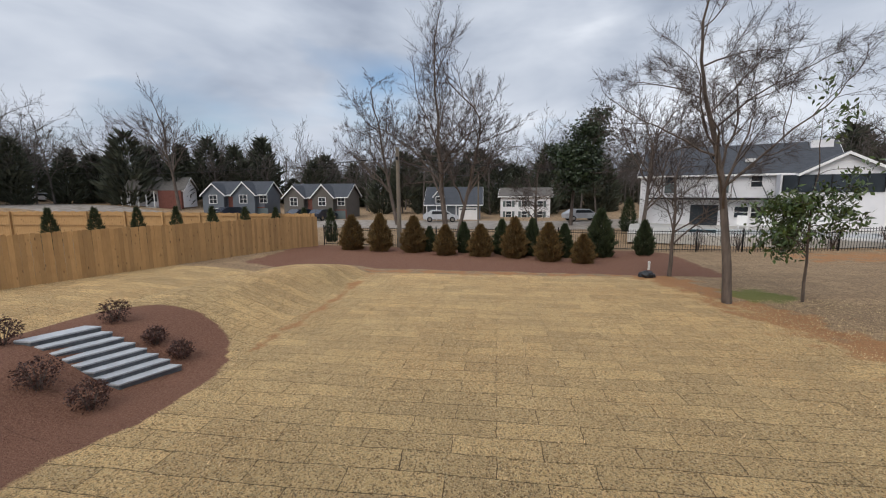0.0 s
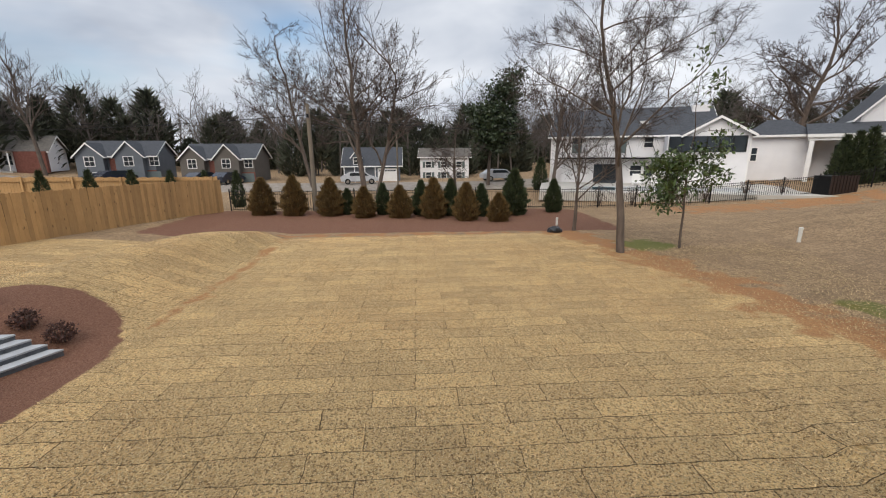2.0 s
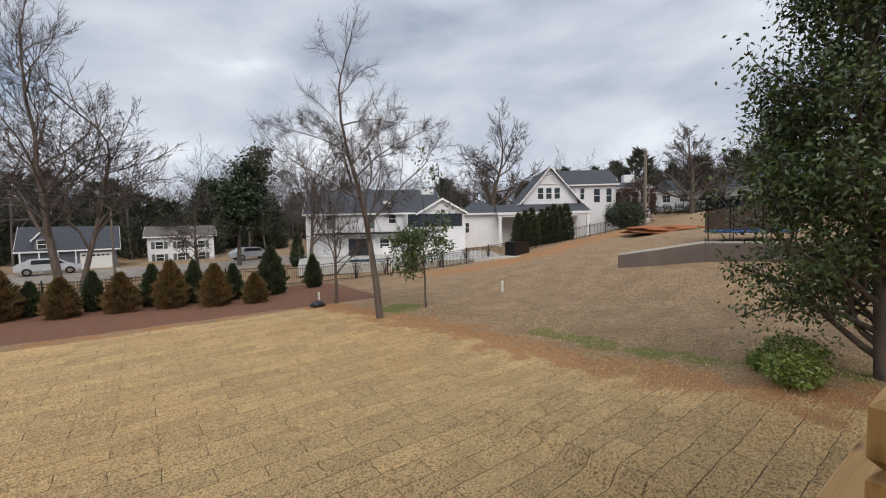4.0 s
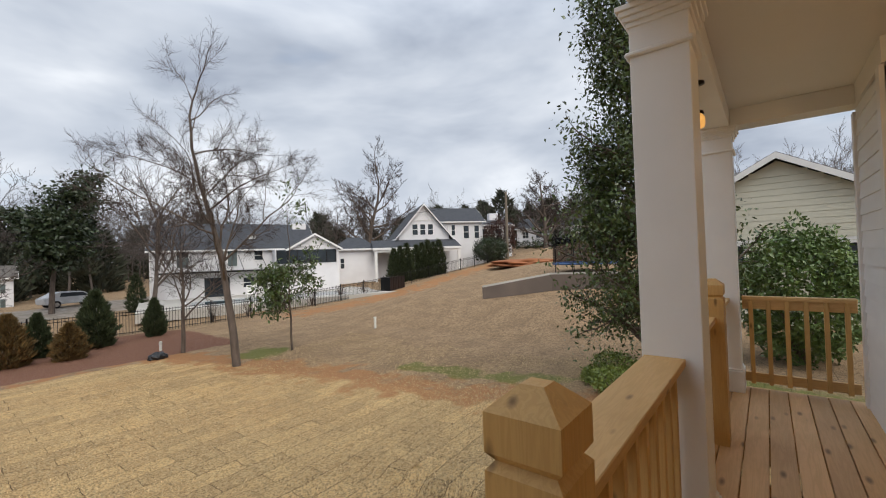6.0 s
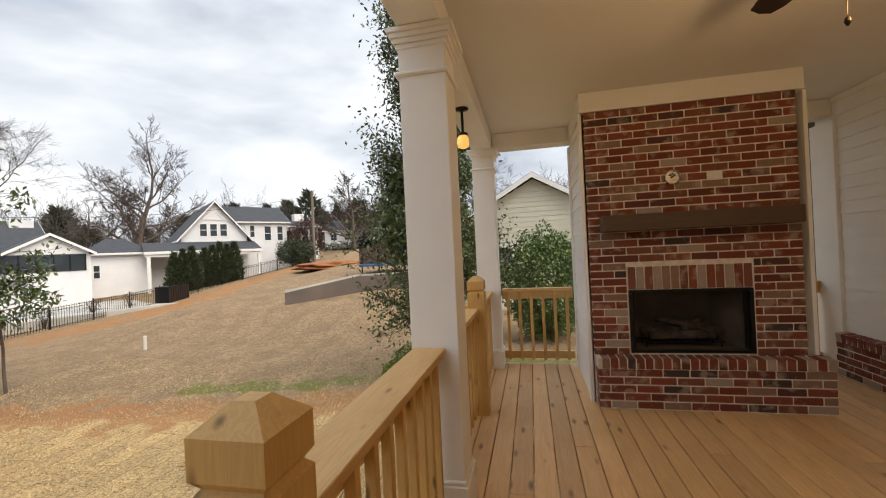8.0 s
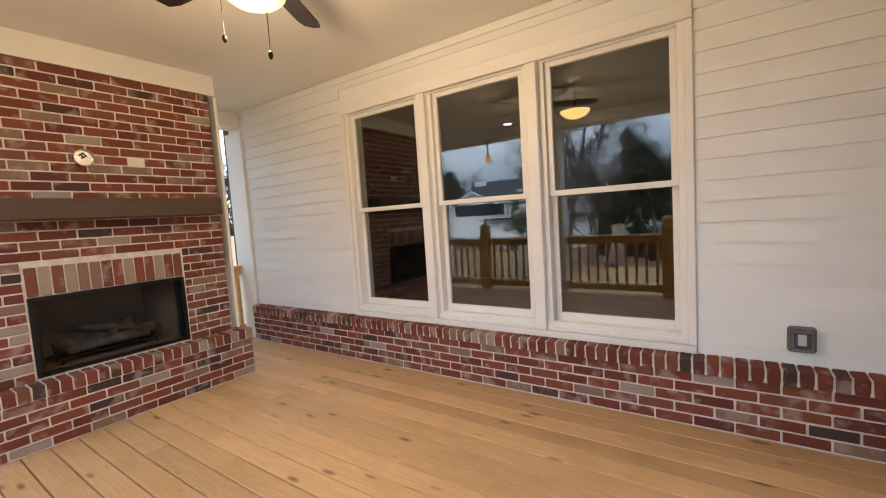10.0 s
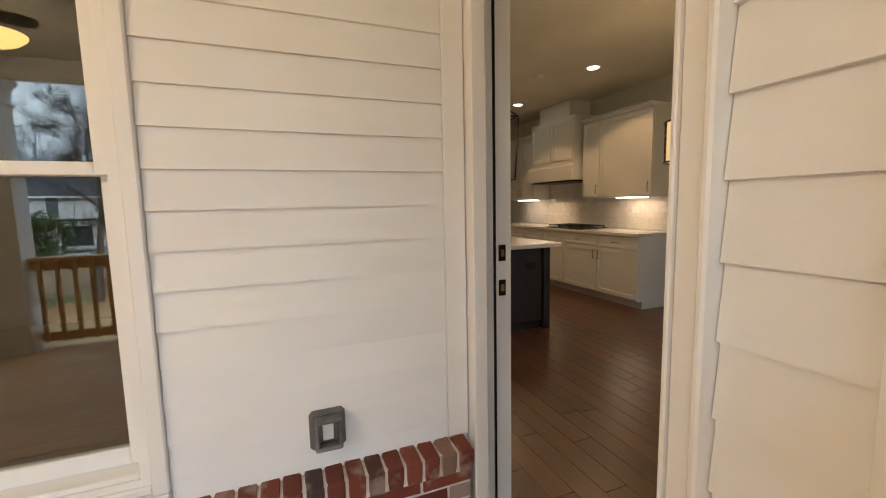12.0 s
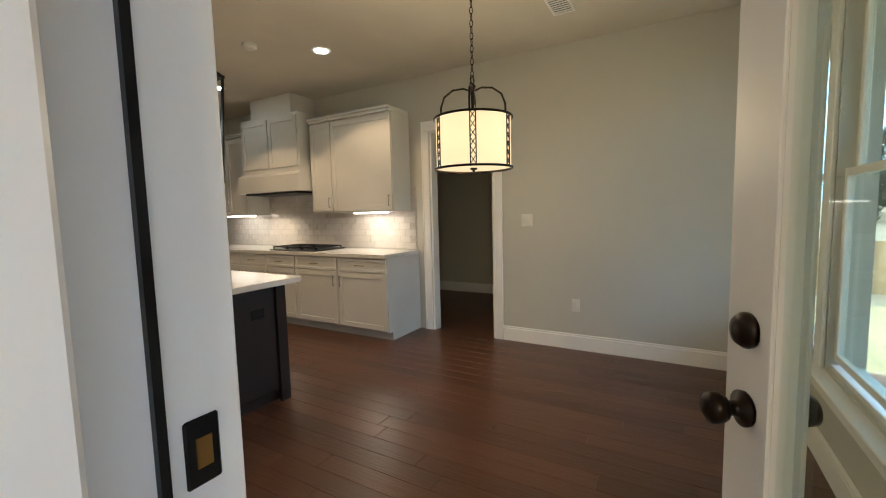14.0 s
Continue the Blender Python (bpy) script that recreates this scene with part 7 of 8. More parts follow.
for k in range(5):
    slab(hs, "pillar", WHITE, 0.1 + k * 1.1, -1.6, -0.4, 0.22 + k * 1.1, -1.48, 2.2)
slab(hs, "porch_roof", ROOFBR, -0.2, -1.8, 2.2, 4.8, -0.02, 2.35)
slab(hs, "porch_deck", CONCRETE, 0, -1.7, -0.5, 4.8, -0.02, -0.3)
for k in range(3):
    win(hs, 0.9 + k * 1.5, 0, 0.5, 0.8, 1.2)
place(hs, -58.6, 55.2, -0.4, 22)
hs = thing("house", (0, 0, 0), "distant red-brick bungalow with a low roof", "house")
gabled(hs, 0, 11, 0, 7, -0.5, 2.2, 3.7, HOUSEB, ROOFBR, 0)
for k in range(4):
    win(hs, 1.5 + k * 2.4, 0, 0.7, 1.0, 1.0)
place(hs, -86, 70.2, 0.2, 30)
hs = thing("house", (0, 0, 0), "white two-storey house with dark shutters and a brown roof", "house")
gabled(hs, 0, 7.0, 0, 6, -0.6, 3.0, 4.1, HOUSEW, ROOFBR, 0)
for r_ in range(2):
    for k in range(3):
        win(hs, 1.2 + k * 2.2, 0, 0.0 + r_ * 1.5, 0.75, 0.8, 0, True)
place(hs, -1.1, 60.6, -2.3, -3)
hs = thing("house", (0, 0, 0), "dark blue house with a white garage door and dormers", "house")
gabled(hs, 0, 7.2, 0, 6, -0.6, 1.9, 4.0, HOUSEG, ROOF, 0)
slab(hs, "garage_door", WHITE, 4.3, -0.05, -0.5, 6.8, -0.004, 1.45)
for k in range(6):
    slab(hs, "garage_pane", WINDARK, 4.45 + k * 0.38, -0.06, 1.05, 4.72 + k * 0.38, -0.052, 1.22)
gabled(hs, 1.0, 2.2, -0.1, 2.5, 1.6, 2.9, 3.6, HOUSEG, ROOF, 1, 0.15)
win(hs, 1.6, -0.1, 2.0, 0.6, 0.8)
slab(hs, "porch_rail", WHITE, 0.1, -1.2, 0.1, 4.1, -1.14, 0.2)
for k in range(4):
    slab(hs, "pillar", WHITE, 0.1 + k * 1.3, -1.2, -0.5, 0.2 + k * 1.3, -1.1, 1.8)
place(hs, -10.8, 54.6, -2.1, 4)

# the large white house with the pool
hs = thing("pool_house", (0, 0, 0), "large white painted two-storey house with charcoal roof and chimney", "house")
gabled(hs, 0, 13.5, 0, 9, -0.8, 4.5, 7.0, HOUSEW, ROOF, 0)
for wx, ww, hh_ in ((2.3, 0.85, 1.6), (6.2, 0.75, 1.45), (8.4, 0.7, 0.85)):
    win(hs, wx, 0, 2.95 if hh_ > 1 else 3.4, ww, hh_, 0, False)
slab(hs, "shutter", SHUTTER, 1.86, -0.07, 2.9, 2.74, -0.052, 3.75)
slab(hs, "shutter", SHUTTER, 5.84, -0.07, 2.9, 6.56, -0.052, 4.45)
slab(hs, "lower_wall", HOUSEW, 1.2, -2.4, -0.8, 12.0, -0.01, 2.38)
slab(hs, "awning", BLACK, 0.9, -3.4, 2.4, 12.0, 0.0, 2.52)
for k in range(6):
    bm = bmesh.new()
    tube(bm, ((1.3 + k * 1.9, -3.3, 2.5), (1.0 + k * 1.9, -0.02, 3.9)), 0.03, 5)
    part("tie_rod", bm, BLACK, hs)
slab(hs, "sliding_door", WINDARK, 4.0, -2.44, -0.1, 5.9, -2.41, 1.95)
slab(hs, "door_frame", BLACK, 4.93, -2.47, -0.1, 4.98, -2.45, 1.95)
for k in range(2):
    win(hs, 7.4 + k * 1.05, -2.4, 1.0, 0.85, 0.85)
for k in range(3):
    win(hs, 0, 2.0 + k * 2.4, 0.4, 0.8, 1.2, 2)
skyl = slab(hs, "skylight", QUARTZ, 7.6, 1.2, 5.45, 8.3, 2.0, 5.75)
slab(hs, "chimney", HOUSEW, 12.0, 3.4, 5.5, 13.4, 4.6, 7.15)
slab(hs, "roof_vent", BLACK, 5.2, 2.2, 5.5, 5.4, 2.4, 6.2)
gabled(hs, 10.9, 15.3, -2.6, 6, -0.8, 4.35, 5.6, HOUSEW, ROOF, 1)
slab(hs, "sunroom_wall", HOUSEW, 9.6, -2.58, -0.8, 10.88, -0.02, 4.3)
slab(hs, "screen_band", WINDARK, 9.7, -2.65, 2.95, 15.1, -2.61, 4.2)
for k in range(7):
    slab(hs, "screen_post", BLACK, 9.7 + k * 0.89, -2.69, 2.95, 9.77 + k * 0.89, -2.655, 4.2)
slab(hs, "downpipe", WHITE, 15.32, -2.5, 0.0, 15.42, -2.4, 4.2)
slab(hs, "downpipe", WHITE, -0.1, -0.14, -0.6, 0.0, -0.02, 4.3)
place(hs, 12.3, 40.9, -1.75, -23)
hs = thing("garage", (0, 0, 0), "low white garage with a charcoal hipped roof", "garage")
slab(hs, "wall", HOUSEW, 0, 0, -0.5, 4.7, 6, 3.6)
bm = bmesh.new()
q_ = [bm.verts.new(p_) for p_ in ((-0.4, -0.4, 3.5), (5.1, -0.4, 3.5), (5.1, 6.4, 3.5), (-0.4, 6.4, 3.5), (1.6, 3.0, 5.0), (3.1, 3.0, 5.0))]
for f_ in ((0, 1, 5, 4), (1, 2, 5), (2, 3, 4, 5), (3, 0, 4), (3, 2, 1, 0)):
    bm.faces.new([q_[i_] for i_ in f_])
part("roof", bm, ROOF, hs)
for b_ in ((-0.45, -0.45, 3.4, 5.15, -0.40, 3.58), (5.1, -0.40, 3.4, 5.15, 6.4, 3.58)):
    slab(hs, "gutter", WHITE, *b_)
win(hs, 0.8, 0, 1.4, 0.4, 1.1)
place(hs, 28.6, 37.4, -1.0, -35)
pool = thing("swimming_pool", (17, 30, -1.8), "long blue swimming pool in a pale concrete deck", "pool")
bm = bmesh.new()
t = bmesh.new()
box(t, -8.5, -4.2, -0.6, 10.5, 5.5, 0.0)
merge(bm, t, Matrix.Translation((17.5, 31.0, -1.42)) @ Matrix.Rotation(radians(-16), 4, "Z"))
part("pool_deck", bm, CONCRETE, pool)
bm = bmesh.new()
t = bmesh.new()
box(t, -5.5, -2.6, -0.1, 5.5, 0.6, 0.012)
merge(bm, t, Matrix.Translation((17.5, 31.0, -1.42)) @ Matrix.Rotation(radians(-16), 4, "Z"))
part("water", bm, WATER, pool)
bm = bmesh.new()
t = bmesh.new()
for a, b2, c, d in ((-5.8, -2.9, 5.8, -2.6), (-5.8, 0.6, 5.8, 0.9), (-5.8, -2.6, -5.5, 0.6), (5.5, -2.6, 5.8, 0.6)):
    box(t, a, b2, 0, c, d, 0.05)
merge(bm, t, Matrix.Translation((17.5, 31.0, -1.42)) @ Matrix.Rotation(radians(-16), 4, "Z"))
part("coping", bm, QUARTZ, pool)
for k in range(4):
    ch = thing("pool_lounger", (0, 0, 0), "white slatted pool lounger on the concrete deck", "lounger", "pool loungers")
    for j in range(5):
        slab(ch, "slat", WHITE, 0.0, -0.3 + j * 0.13, 0.3, 1.3, -0.2 + j * 0.13, 0.33)
    slab(ch, "backrest", WHITE, -0.08, -0.3, 0.30, 0.0, 0.32, 0.95)
    for a, b2 in ((0.05, -0.28), (1.2, -0.28), (0.05, 0.26), (1.2, 0.26)):
        slab(ch, "leg", WHITE, a, b2, 0.0, a + 0.05, b2 + 0.05, 0.3)
    place(ch, 17.2 + k * 1.35, 33.6 - k * 0.5, -1.42, -113)
for k, (x, y) in enumerate(((11.0, 25.6), (13.2, 25.8), (15.6, 26.1), (18.2, 26.3), (21.0, 26.6), (23.6, 26.8))):
    bush("twiggy_shrub", x, y, 0.42, 1.15, 160, 0.06, REDLEAF, "thin brown leafless shrub along the iron fence", 90 + k, group="twiggy shrubs", stems=22)
bin_ = thing("equipment_box", (25.6, 25.2, -0.9), "dark slatted equipment enclosure at the fence", "enclosure")
for k in range(9):
    bm = bmesh.new()
    box(bm, 25.0 + k * 0.2, 25.0, h(25.6, 25.2) - 0.1, 25.16 + k * 0.2, 25.04, h(25.6, 25.2) + 1.15)
    part("slat", bm, ISLAND, bin_)
bm = bmesh.new()
box(bm, 25.0, 25.05, h(25.6, 25.2) - 0.1, 26.8, 26.2, h(25.6, 25.2) + 1.1)
part("box", bm, BLACK, bin_)

# white gabled house on the rise
hs = thing("gabled_house", (0, 0, 0), "white two-storey gabled house with charcoal shingles", "house")
gabled(hs, 0, 6.2, 0, 12, -1.0, 4.95, 8.6, HOUSEW, ROOF, 1, 0.45)
bm = bmesh.new()
prism(bm, ((-0.001, 4.2), (-3.0, 3.3), (-3.0, 3.45), (-0.001, 4.4)), 0, -3.3, 6.9)
part("lower_roof", bm, ROOF, hs)
slab(hs, "fascia", WHITE, -3.3, -3.05, 3.2, 6.9, -3.002, 3.45)
slab(hs, "side_wing", HOUSEW, -3.1, 0.3, -1.0, -0.02, 6.0, 4.1)
slab(hs, "porch_beam", WHITE, -3.2, -2.9, 2.95, 6.8, -2.65, 3.2)
for k in range(4):
    slab(hs, "pillar", WHITE, -3.1 + k * 3.2, -2.9, -1.0, -2.8 + k * 3.2, -2.62, 2.94)
slab(hs, "screen_door", WINDARK, -1.3, -0.08, -0.6, 1.6, -0.005, 2.6)
for k in range(4):
    slab(hs, "door_bar", WHITE, -1.3 + k * 0.95, -0.12, -0.6, -1.23 + k * 0.95, -0.082, 2.6)
slab(hs, "garage_door", HOUSEW, 3.4, -0.05, -0.6, 5.8, -0.005, 1.9)
for k in range(3):
    win(hs, 2.0 + k * 0.95, 0, 5.0, 0.62, 1.25)
bm = bmesh.new()
for a, c in (((1.9, 6.75), (4.3, 6.75)), ((3.1, 6.75), (3.1, 8.1)), ((2.3, 6.75), (3.1, 7.7)), ((3.9, 6.75), (3.1, 7.7))):
    tube(bm, ((a[0], -0.06, a[1]), (c[0], -0.06, c[1])), 0.06, 4)
part("gable_bracket", bm, WHITE, hs)
gabled(hs, 4.6, 11.0, 1.2, 8.4, -1.0, 6.7, 8.6, HOUSEW, ROOF, 0, 0.35)
win(hs, 7.1, 1.2, 4.9, 0.45, 1.3)
win(hs, 8.8, 1.2, 4.5, 0.7, 1.6)
win(hs, 10.2, 1.2, 4.5, 0.6, 1.6)
slab(hs, "side_door", WHITE, 7.4, 1.12, -0.2, 8.3, 1.19, 1.6)
slab(hs, "downpipe", WHITE, 6.35, 1.08, -0.6, 6.45, 1.18, 6.3)
gabled(hs, 11.0, 15.5, 2.4, 9.0, -1.0, 6.2, 7.0, HOUSEW, ROOF, 0, 0.3)
for k in range(4):
    win(hs, 11.6 + k * 1.05, 2.4, 4.3, 0.8, 1.4)
slab(hs, "chimney", HOUSEW, 13.9, 6.4, 6.5, 15.2, 7.4, 8.2)
place(hs, 35.5, 34.2, -0.9, -38)
bush("bush", 42.2, 25.6, 2.0, 2.8, 2500, 0.22, LEAFDARK, "large rounded dark bush before the white house", 71)
bush("bush", 46.0, 26.4, 2.1, 5.0, 2600, 0.2, REDLEAF, "tall brown bush beside the utility pole", 72)
hs = thing("house", (0, 0, 0), "distant low white house among shrubs on the rise", "house")
gabled(hs, 0, 22, 0, 8, -1, 2.8, 5.0, HOUSEW, ROOF, 0)
for k in range(7):
    win(hs, 2 + k * 3.0, 0, 0.7, 1.3, 1.3)
place(hs, 80.5, 42.5, 4.0, -84)
for k in range(9):
    bush("bush", 77.5 - 0.2 * k, 41 - k * 2.2, 1.0, 1.7, 260, 0.22, LEAFDARK, "dark rounded foundation bush", 110 + k, group="foundation bushes")

# the neighbour's cream shed house east of the porch
hs = thing("shed_house", (0, 0, 0), "cream lap-sided gabled house with dark window band", "house")
gabled(hs, -3.4, 3.4, 0, 9, -1.0, 3.6, 5.55, HOUSEC, ROOFBR, 1, 0.35)
for k in range(11):
    z = 2.95 + k * 0.2
    half = 3.39 if z < 3.5 else 3.39 * (5.35 - z) / 1.85
    if half > 0.2:
        slab(hs, "siding_board", HOUSEC, -half, -0.03, z, half, -0.002, z + 0.185)
slab(hs, "band_board", WHITE, -3.42, -0.045, 2.84, 3.42, -0.003, 2.93)
for wx in (-1.7, 1.5):
    win(hs, wx, 0, 1.35, 1.5, 1.4)
for k in range(8):
    slab(hs, "siding_board", HOUSEC, -0.75, -0.03, -0.6 + k * 0.42, 0.6, -0.002, -0.2 + k * 0.42)
place(hs, 17.6, -0.55, -1.35, -93)

# vehicles


def car(x, y, deg, paint, label):
    c = thing("car", (0, 0, 0), label, "car", "parked cars")
    bm = bmesh.new()
    prism(bm, ((-2.2, 0.35), (2.2, 0.35), (2.25, 0.75), (1.3, 0.92), (0.7, 1.42), (-1.2, 1.45), (-1.9, 0.98), (-2.25, 0.9)), 1, -0.85, 0.85)
    bmesh.ops.bevel(bm, geom=list(bm.edges), offset=0.06, segments=2, affect="EDGES")
    part("body", bm, paint, c)
    for s in (-1, 1):
        bm = bmesh.new()
        prism(bm, ((-1.15, 1.0), (1.1, 1.0), (0.62, 1.35), (-1.05, 1.37)), 1, s * 0.85, s * 0.862)
        part("side_glass", bm, WINDARK, c)
    for wx in (-1.4, 1.4):
        for s in (-1, 1):
            t = bmesh.new()
            lathe(t, ((0.0, -0.1), (0.32, -0.1), (0.34, -0.06), (0.34, 0.06), (0.32, 0.1), (0, 0.1)), 0, 0, 16)
            bm = merge(bmesh.new(), t, Matrix.Translation((wx, s * 0.82, 0.34)) @ Matrix.Rotation(radians(90), 4, "X"))
            w = part("wheel", bm, BLACK, c)
            t = bmesh.new()
            lathe(t, ((0.0, -0.005), (0.2, -0.005), (0.2, 0.005), (0, 0.005)), 0, 0, 12)
            bm = merge(bmesh.new(), t, Matrix.Translation((wx, s * 0.925, 0.34)) @ Matrix.Rotation(radians(90), 4, "X"))
            part("rim", bm, NICKEL, w)
    place(c, x, y, h(x, y), deg)


car(-27.3, 51.5, 75, CARD, "dark blue car parked before the taupe house")
car(-24.6, 52.2, 80, CARD, "dark grey pickup-like car on the pale drive")
car(-37.0, 50.6, 70, CARD, "dark car parked before the blue-grey house")
car(8.9, 52.0, 15, CARW, "white car parked by the road")
car(-8.2, 50.8, 10, CARW, "white car behind the conifers")
car(-74.0, 56.0, 20, CARW, "white car far off by the trees")

# digger and woods glimpsed past the fireplace
dg = thing("excavator", (0, 0, 0), "small yellow excavator on bare clay", "excavator")
slab(dg, "cab", YELLOW, -0.8, -0.8, 0.9, 0.8, 0.8, 2.6)
slab(dg, "engine_cover", YELLOW, -2.0, -0.9, 0.9, -0.8, 0.9, 1.8)
for s in (-1, 1):
    slab(dg, "track", BLACK, -1.8, s * 0.9 - 0.25, 0.0, 1.4, s * 0.9 + 0.25, 0.75)
bm = bmesh.new()
tube(bm, ((0.6, 0, 1.4), (2.2, 0, 3.6), (3.4, 0, 3.2)), 0.17, 6)
part("boom", bm, YELLOW, dg)
bm = bmesh.new()
tube(bm, ((3.4, 0, 3.2), (3.9, 0, 1.4)), 0.13, 6)
part("arm", bm, YELLOW, dg)
slab(dg, "bucket", BLACK, 3.5, -0.4, 0.8, 4.2, 0.4, 1.4)
place(dg, 43.5, -25.4, h(43.5, -25.4), 120)

# ---------------------------------------------------------------- boards, bricks and tiles
rg = random.Random(5)
board_me = {}
row = 0
yb = 0.232
while yb > -3.33:
    w = min(0.138, yb + 3.335)
    cuts = [-0.30] + ([rg.choice((2.4, 3.05, 3.66))] if row % 3 == 0 else []) + [5.70]
    for a, c in zip(cuts, cuts[1:]):
        y0_ = yb - w
        c_ = c - 0.003
        bm = bmesh.new()
        box(bm, a, y0_ + 0.0028, -0.037, c_, yb - 0.0028, 0.0, 0.003)
        part("board", bm, DECKX, deck)
    yb -= 0.1395
    row += 1
bm = bmesh.new()

SB_me = {}


def lap(parent, axis, a, c, face, z, expo, sign, mat=SIDING):
    """One lap board on a wall face; sign is the way it looks."""
    bm = bmesh.new()
    lo, hi = face + sign * 0.019, face + sign * 0.002
    pts = [(face, z), (lo, z), (hi + sign * 0.002, z + expo + 0.02), (face, z + expo + 0.02)]
    if axis == 0:
        prism(bm, pts, 0, a, c)
    else:
        prism(bm, pts, 1, a, c)
    part("siding_board", bm, mat, parent)


sid = thing("siding_south", (2.6, WALLY, 0.43), "white lap siding with fine shadow lines on the porch wall", "siding", kind="structure")
for a, c in ((-0.081, 0.838), (3.724, 5.398)):
    lap(sid, 0, a, c, WALLY, 0.42, 0.0715, 1)
    z = 0.4935
    while z < 2.64:
        lap(sid, 0, a, c, WALLY, z, min(0.117, 2.66 - z - 0.02), 1)
        z += 0.1195
for a, c in ((0.842, 3.720),):
    lap(sid, 0, a, c, WALLY, 2.462, 0.132, 1)
    lap(sid, 0, a, c, WALLY, 2.597, 0.04, 1)
sid = thing("siding_west", (RIMX - 0.012, -2.3, 0.1), "white lap siding beside the kitchen door", "siding", kind="structure")
z = 0.011
while z < 2.64:
    lap(sid, 1, -2.378, -2.172, RIMX - 0.012, z, min(0.132, 2.66 - z - 0.02), 1)
    z += 0.135
z = 2.262
while z < 2.64:
    lap(sid, 1, -3.24, -2.380, RIMX - 0.012, z, min(0.132, 2.66 - z - 0.02), 1)
    z += 0.135
sid = thing("siding_wing", (-2.5, -2.12, -2), "white lap siding on the kitchen wing", "siding", kind="structure")
z = -2.1
while z < 2.3:
    for a, c in (((-7.0, -3.96), (-1.82, -0.288)) if 0.3 < z < 2.55 else ((-7.0, -0.288),)):
        lap(sid, 0, a, c, -2.12, z, 0.132, 1)
    z += 0.135
z = 0.0
while z < 2.5:
    for y_, s in ((-0.86, 1), (-2.54, -1)):
        bm = bmesh.new()
        prism(bm, ((y_, z), (y_ + s * 0.016, z), (y_ + s * 0.003, z + min(0.15, 2.53 - z)), (y_, z + min(0.15, 2.53 - z))), 0, 4.602, 5.528)
        part("siding_board", bm, SIDING, chase)
    z += 0.135

bricks_me = {}


def brick_mesh(lx, ly, lz, v=0):
    key = (round(lx, 3), round(ly, 3), round(lz, 3), v)
    if key not in bricks_me:
        bm = bmesh.new()
        box(bm, -lx / 2, -ly / 2, -lz / 2, lx / 2, ly / 2, lz / 2, 0.0045)
        q = random.Random(v * 7 + 3)
        for vert in bm.verts:
            vert.co += Vector((q.uniform(-1, 1), q.uniform(-1, 1), q.uniform(-1, 1))) * 0.0014
        bricks_me[key] = mesh_of("brick", bm, BRICK)
    return bricks_me[key]


def lay(parent, axis, face, sign, a, c, z0, n_rows, skip=None, proud=0.012, course=0.0665):
    """Running bond along axis on a face that looks along sign."""
    for r_ in range(n_rows):
        z = z0 + r_ * course + course / 2
        u = a
        first_len = 0.097 if r_ % 2 else 0.203
        ln = first_len
        while u < c - 0.02:
            e = min(u + ln, c)
            L_ = e - u - 0.010
            mid = (u + e) / 2
            pieces_ = [(u, e)]
            if skip:
                s0, s1, sz0, sz1 = skip
                if sz0 < z < sz1:
                    pieces_ = [(p0, p1) for p0, p1 in ((u, min(e, s0)), (max(u, s1), e)) if p1 - p0 > 0.03]
            for p0, p1 in pieces_:
                L_ = round(p1 - p0 - 0.010, 3)
                if L_ > 0.02:
                    me = brick_mesh(L_ if axis == 0 else 0.06, 0.06 if axis == 0 else L_, course - 0.010, rg.randint(0, 3))
                    m_ = (p0 + p1) / 2
                    d_ = face - sign * (0.03 - proud * 0.5) + rg.uniform(-0.0015, 0.0015)
                    at = (m_, d_, z) if axis == 0 else (d_, m_, z)
                    piece("brick", me, at, parent, (rg.uniform(-0.006, 0.006), rg.uniform(-0.006, 0.006), rg.uniform(-0.004, 0.004)))
            u, ln = e, 0.203


bw = thing("brick_wainscot", (2.6, -3.25, 0), "low red tumbled-brick plinth with a brick-on-edge sill", "brick wall", kind="structure")
bm = bmesh.new()
box(bm, -0.145, -3.339, 0.0, 5.44, -3.262, 0.335)
box(bm, -0.145, -3.339, 0.336, 5.40, -3.236, 0.417)
part("mortar_bed", bm, MORTAR, bw, "pale mortar")
lay(bw, 0, -3.262, 1, -0.15, 5.44, 0.004, 5)
me_r = [brick_mesh(0.058, 0.125, 0.088, v) for v in range(3)]
u = -0.150
k = 0
while u < 5.40:
    piece("brick", me_r[k % 3], (u + 0.034, -3.292, 0.382), bw, (radians(-7) + rg.uniform(-0.01, 0.01), rg.uniform(-0.012, 0.012), rg.uniform(-0.01, 0.01)))
    u += 0.0677
    k += 1
bs = thing("brick_doorstep", (-0.1, -2.9, 0), "brick-on-edge doorstep under the metal threshold", "doorstep", kind="structure")
bm = bmesh.new()
box(bm, -0.198, -3.24, 0.0, -0.068, -2.30, 0.086)
part("mortar_bed", bm, MORTAR, bs, "pale mortar")
u = -3.235
while u < -2.32:
    piece("brick", brick_mesh(0.125, 0.058, 0.085, k % 3), (-0.125, u + 0.03, 0.048), bs, (rg.uniform(-0.01, 0.01), radians(4), 0))
    u += 0.0677
    k += 1
lay(fp, 1, XF + 0.008, -1, Y0, Y1, 0.42, 32, (OY0 - 0.006, OY1 + 0.006, OZ0 - 0.02, OZ1 + 0.205))
u = OY0
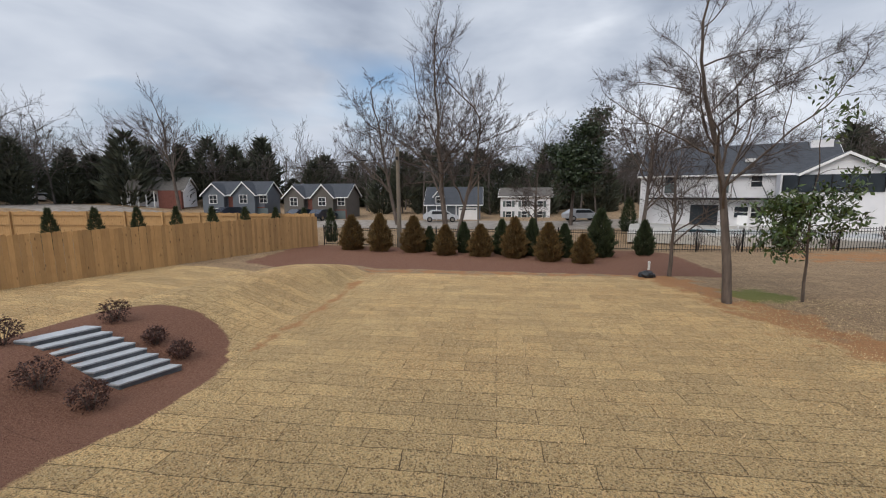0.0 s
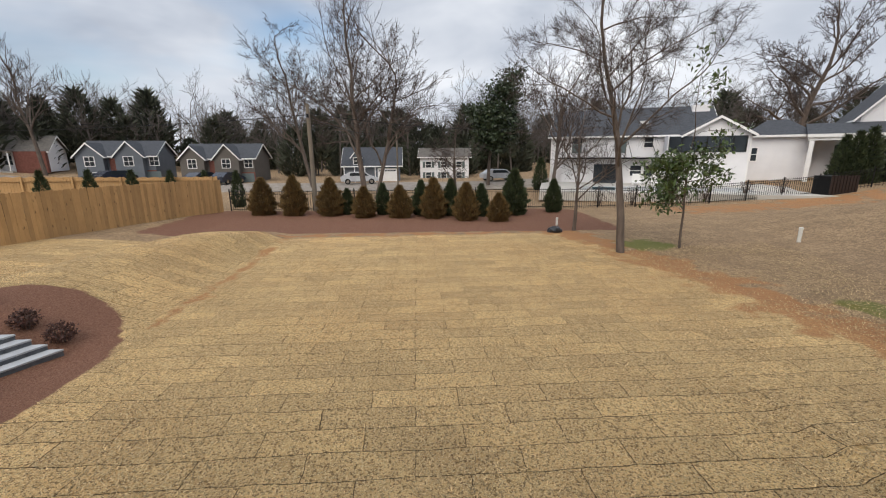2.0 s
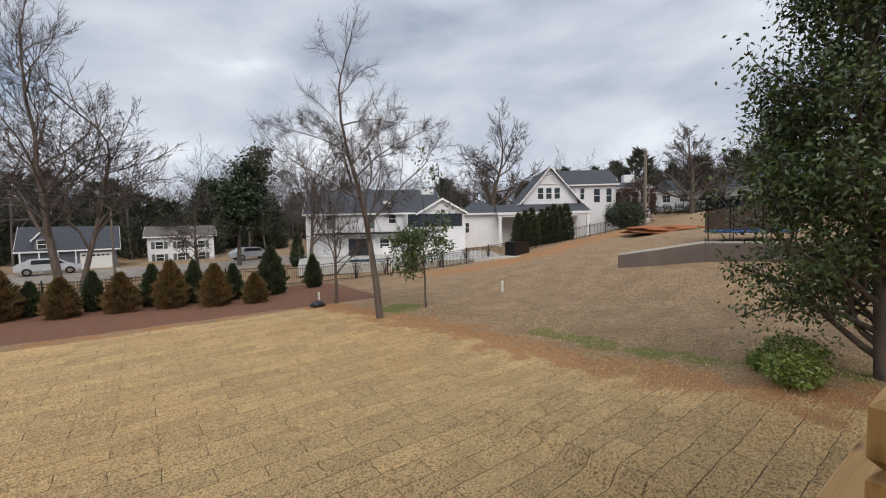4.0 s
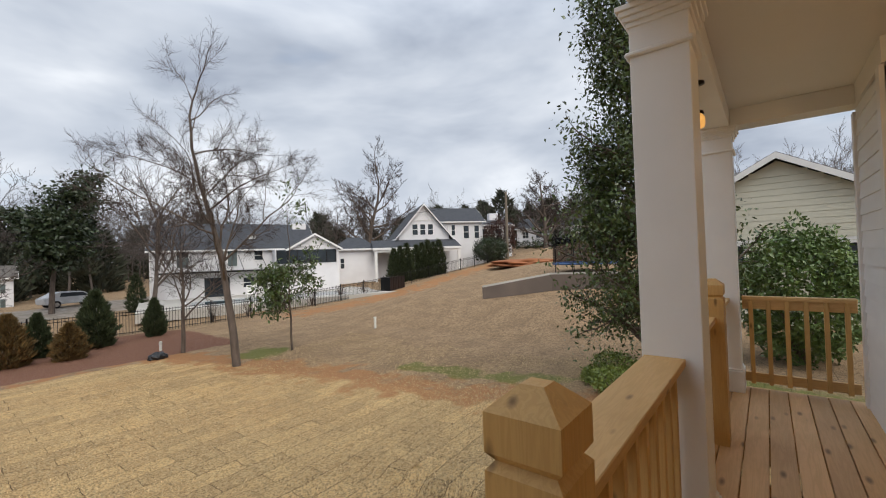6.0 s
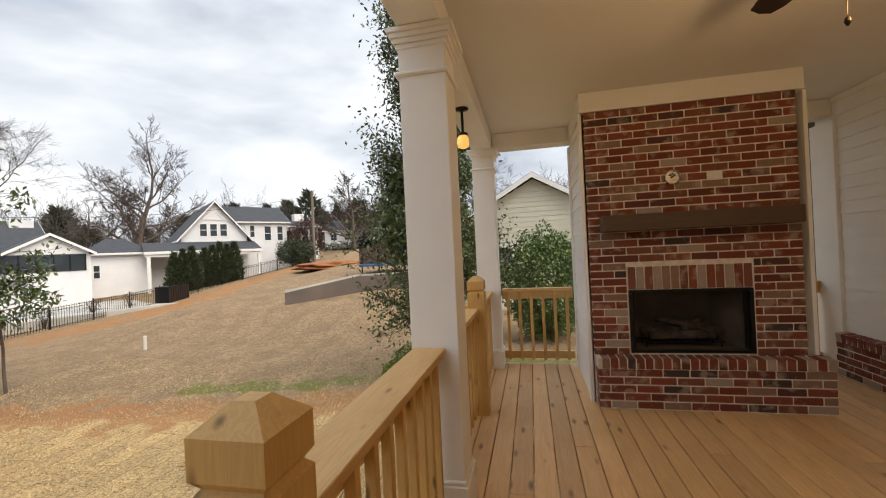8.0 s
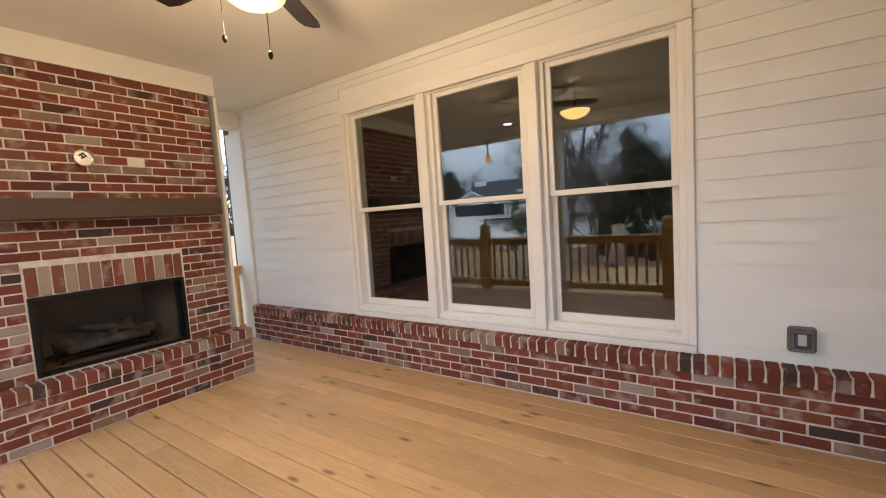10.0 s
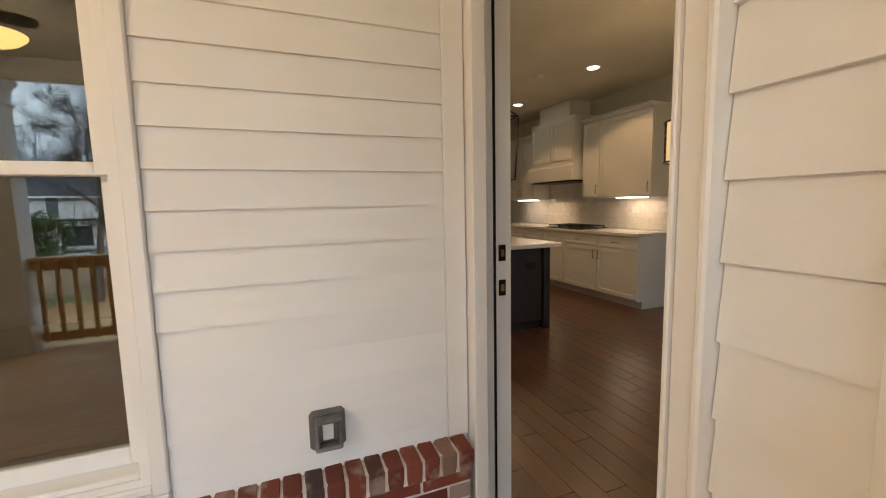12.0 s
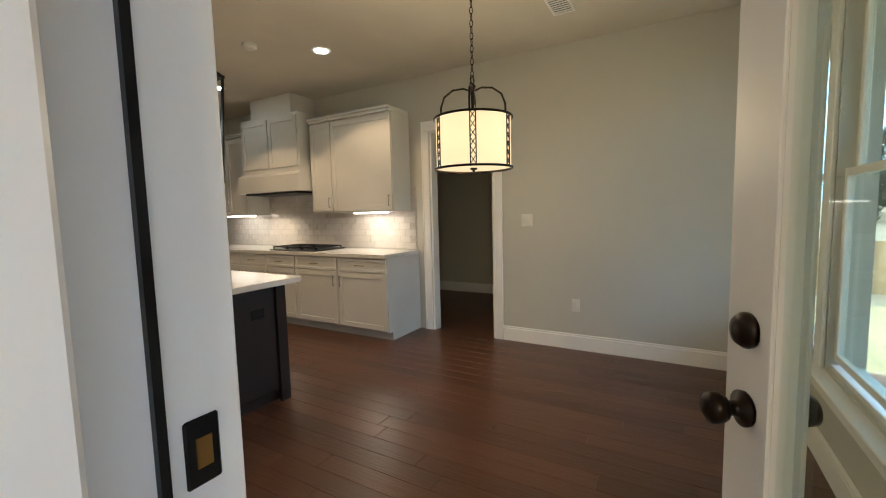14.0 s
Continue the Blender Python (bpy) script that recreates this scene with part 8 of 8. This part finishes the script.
while u < OY1 - 0.03:
    piece("brick", brick_mesh(0.06, 0.057, 0.193, k % 3), (XF + 0.027, u + 0.034, OZ1 + 0.102), fp, (0, rg.uniform(-0.008, 0.008), 0))
    u += 0.068
    k += 1
lay(fp, 1, XH + 0.008, -1, -2.60, -0.88, 0.004, 5)
for y_, s in ((-0.888, 1), (-2.592, -1)):
    lay(fp, 0, y_, s, XH + 0.02, XF + 0.09, 0.004, 5)
u = -2.603
while u < -0.93:
    for xx, lx in ((XH + 0.055, 0.125), (XH + 0.160, 0.07)):
        piece("brick", brick_mesh(lx, 0.058, 0.088, k % 3), (xx - (0.0 if lx > 0.1 else -0.003), u + 0.034, 0.382), fp, (rg.uniform(-0.01, 0.01), rg.uniform(-0.01, 0.01), 0))
    u += 0.0677
    k += 1
bt_ = thing("tile_splashback", (KX0, -7.2, 0.94), "pale glazed subway tile splashback", "splashback", kind="structure")
bm = bmesh.new()
box(bm, KX0, -8.95, 0.942, KX0 + 0.005, -5.52, 1.655)
part("grout", bm, GROUT, bt_)
bm = bmesh.new()
box(bm, 0, -0.073, -0.036, 0.006, 0.073, 0.036, 0.0015)
tile_me = mesh_of("tile", bm, TILE)
for r_ in range(9):
    y = -5.60 - (0.075 if r_ % 2 else 0)
    while y > -8.85:
        if r_ < 5 or (-7.95 < y < -6.9):
            piece("tile", tile_me, (KX0 + 0.005, y, 0.982 + r_ * 0.0755), bt_)
        y -= 0.150
fl = bpy.data.objects["floor_kitchen"]
BASE[fl.name] = Vector((0, 0, 0))
fx = KX0
k = 0
while fx < -0.37:
    yy = KY0 + (k * 0.37) % 1.1
    while yy < KY1 - 0.08:
        e = min(yy + rg.choice((0.9, 1.3, 1.6)), KY1 - 0.002)
        if e - yy > 0.08:
            key = ("plank", round(e - yy, 2))
            if key not in bricks_me:
                bm = bmesh.new()
                box(bm, -0.061, -(e - yy) / 2 + 0.001, 0, 0.061, (e - yy) / 2 - 0.001, 0.006, 0.0012)
                bricks_me[key] = mesh_of("plank", bm, FLOORWOOD)
            piece("plank", bricks_me[key], (fx + 0.0615, (yy + e) / 2, 0.0205), fl)
        yy = e
    fx += 0.1235
    k += 1
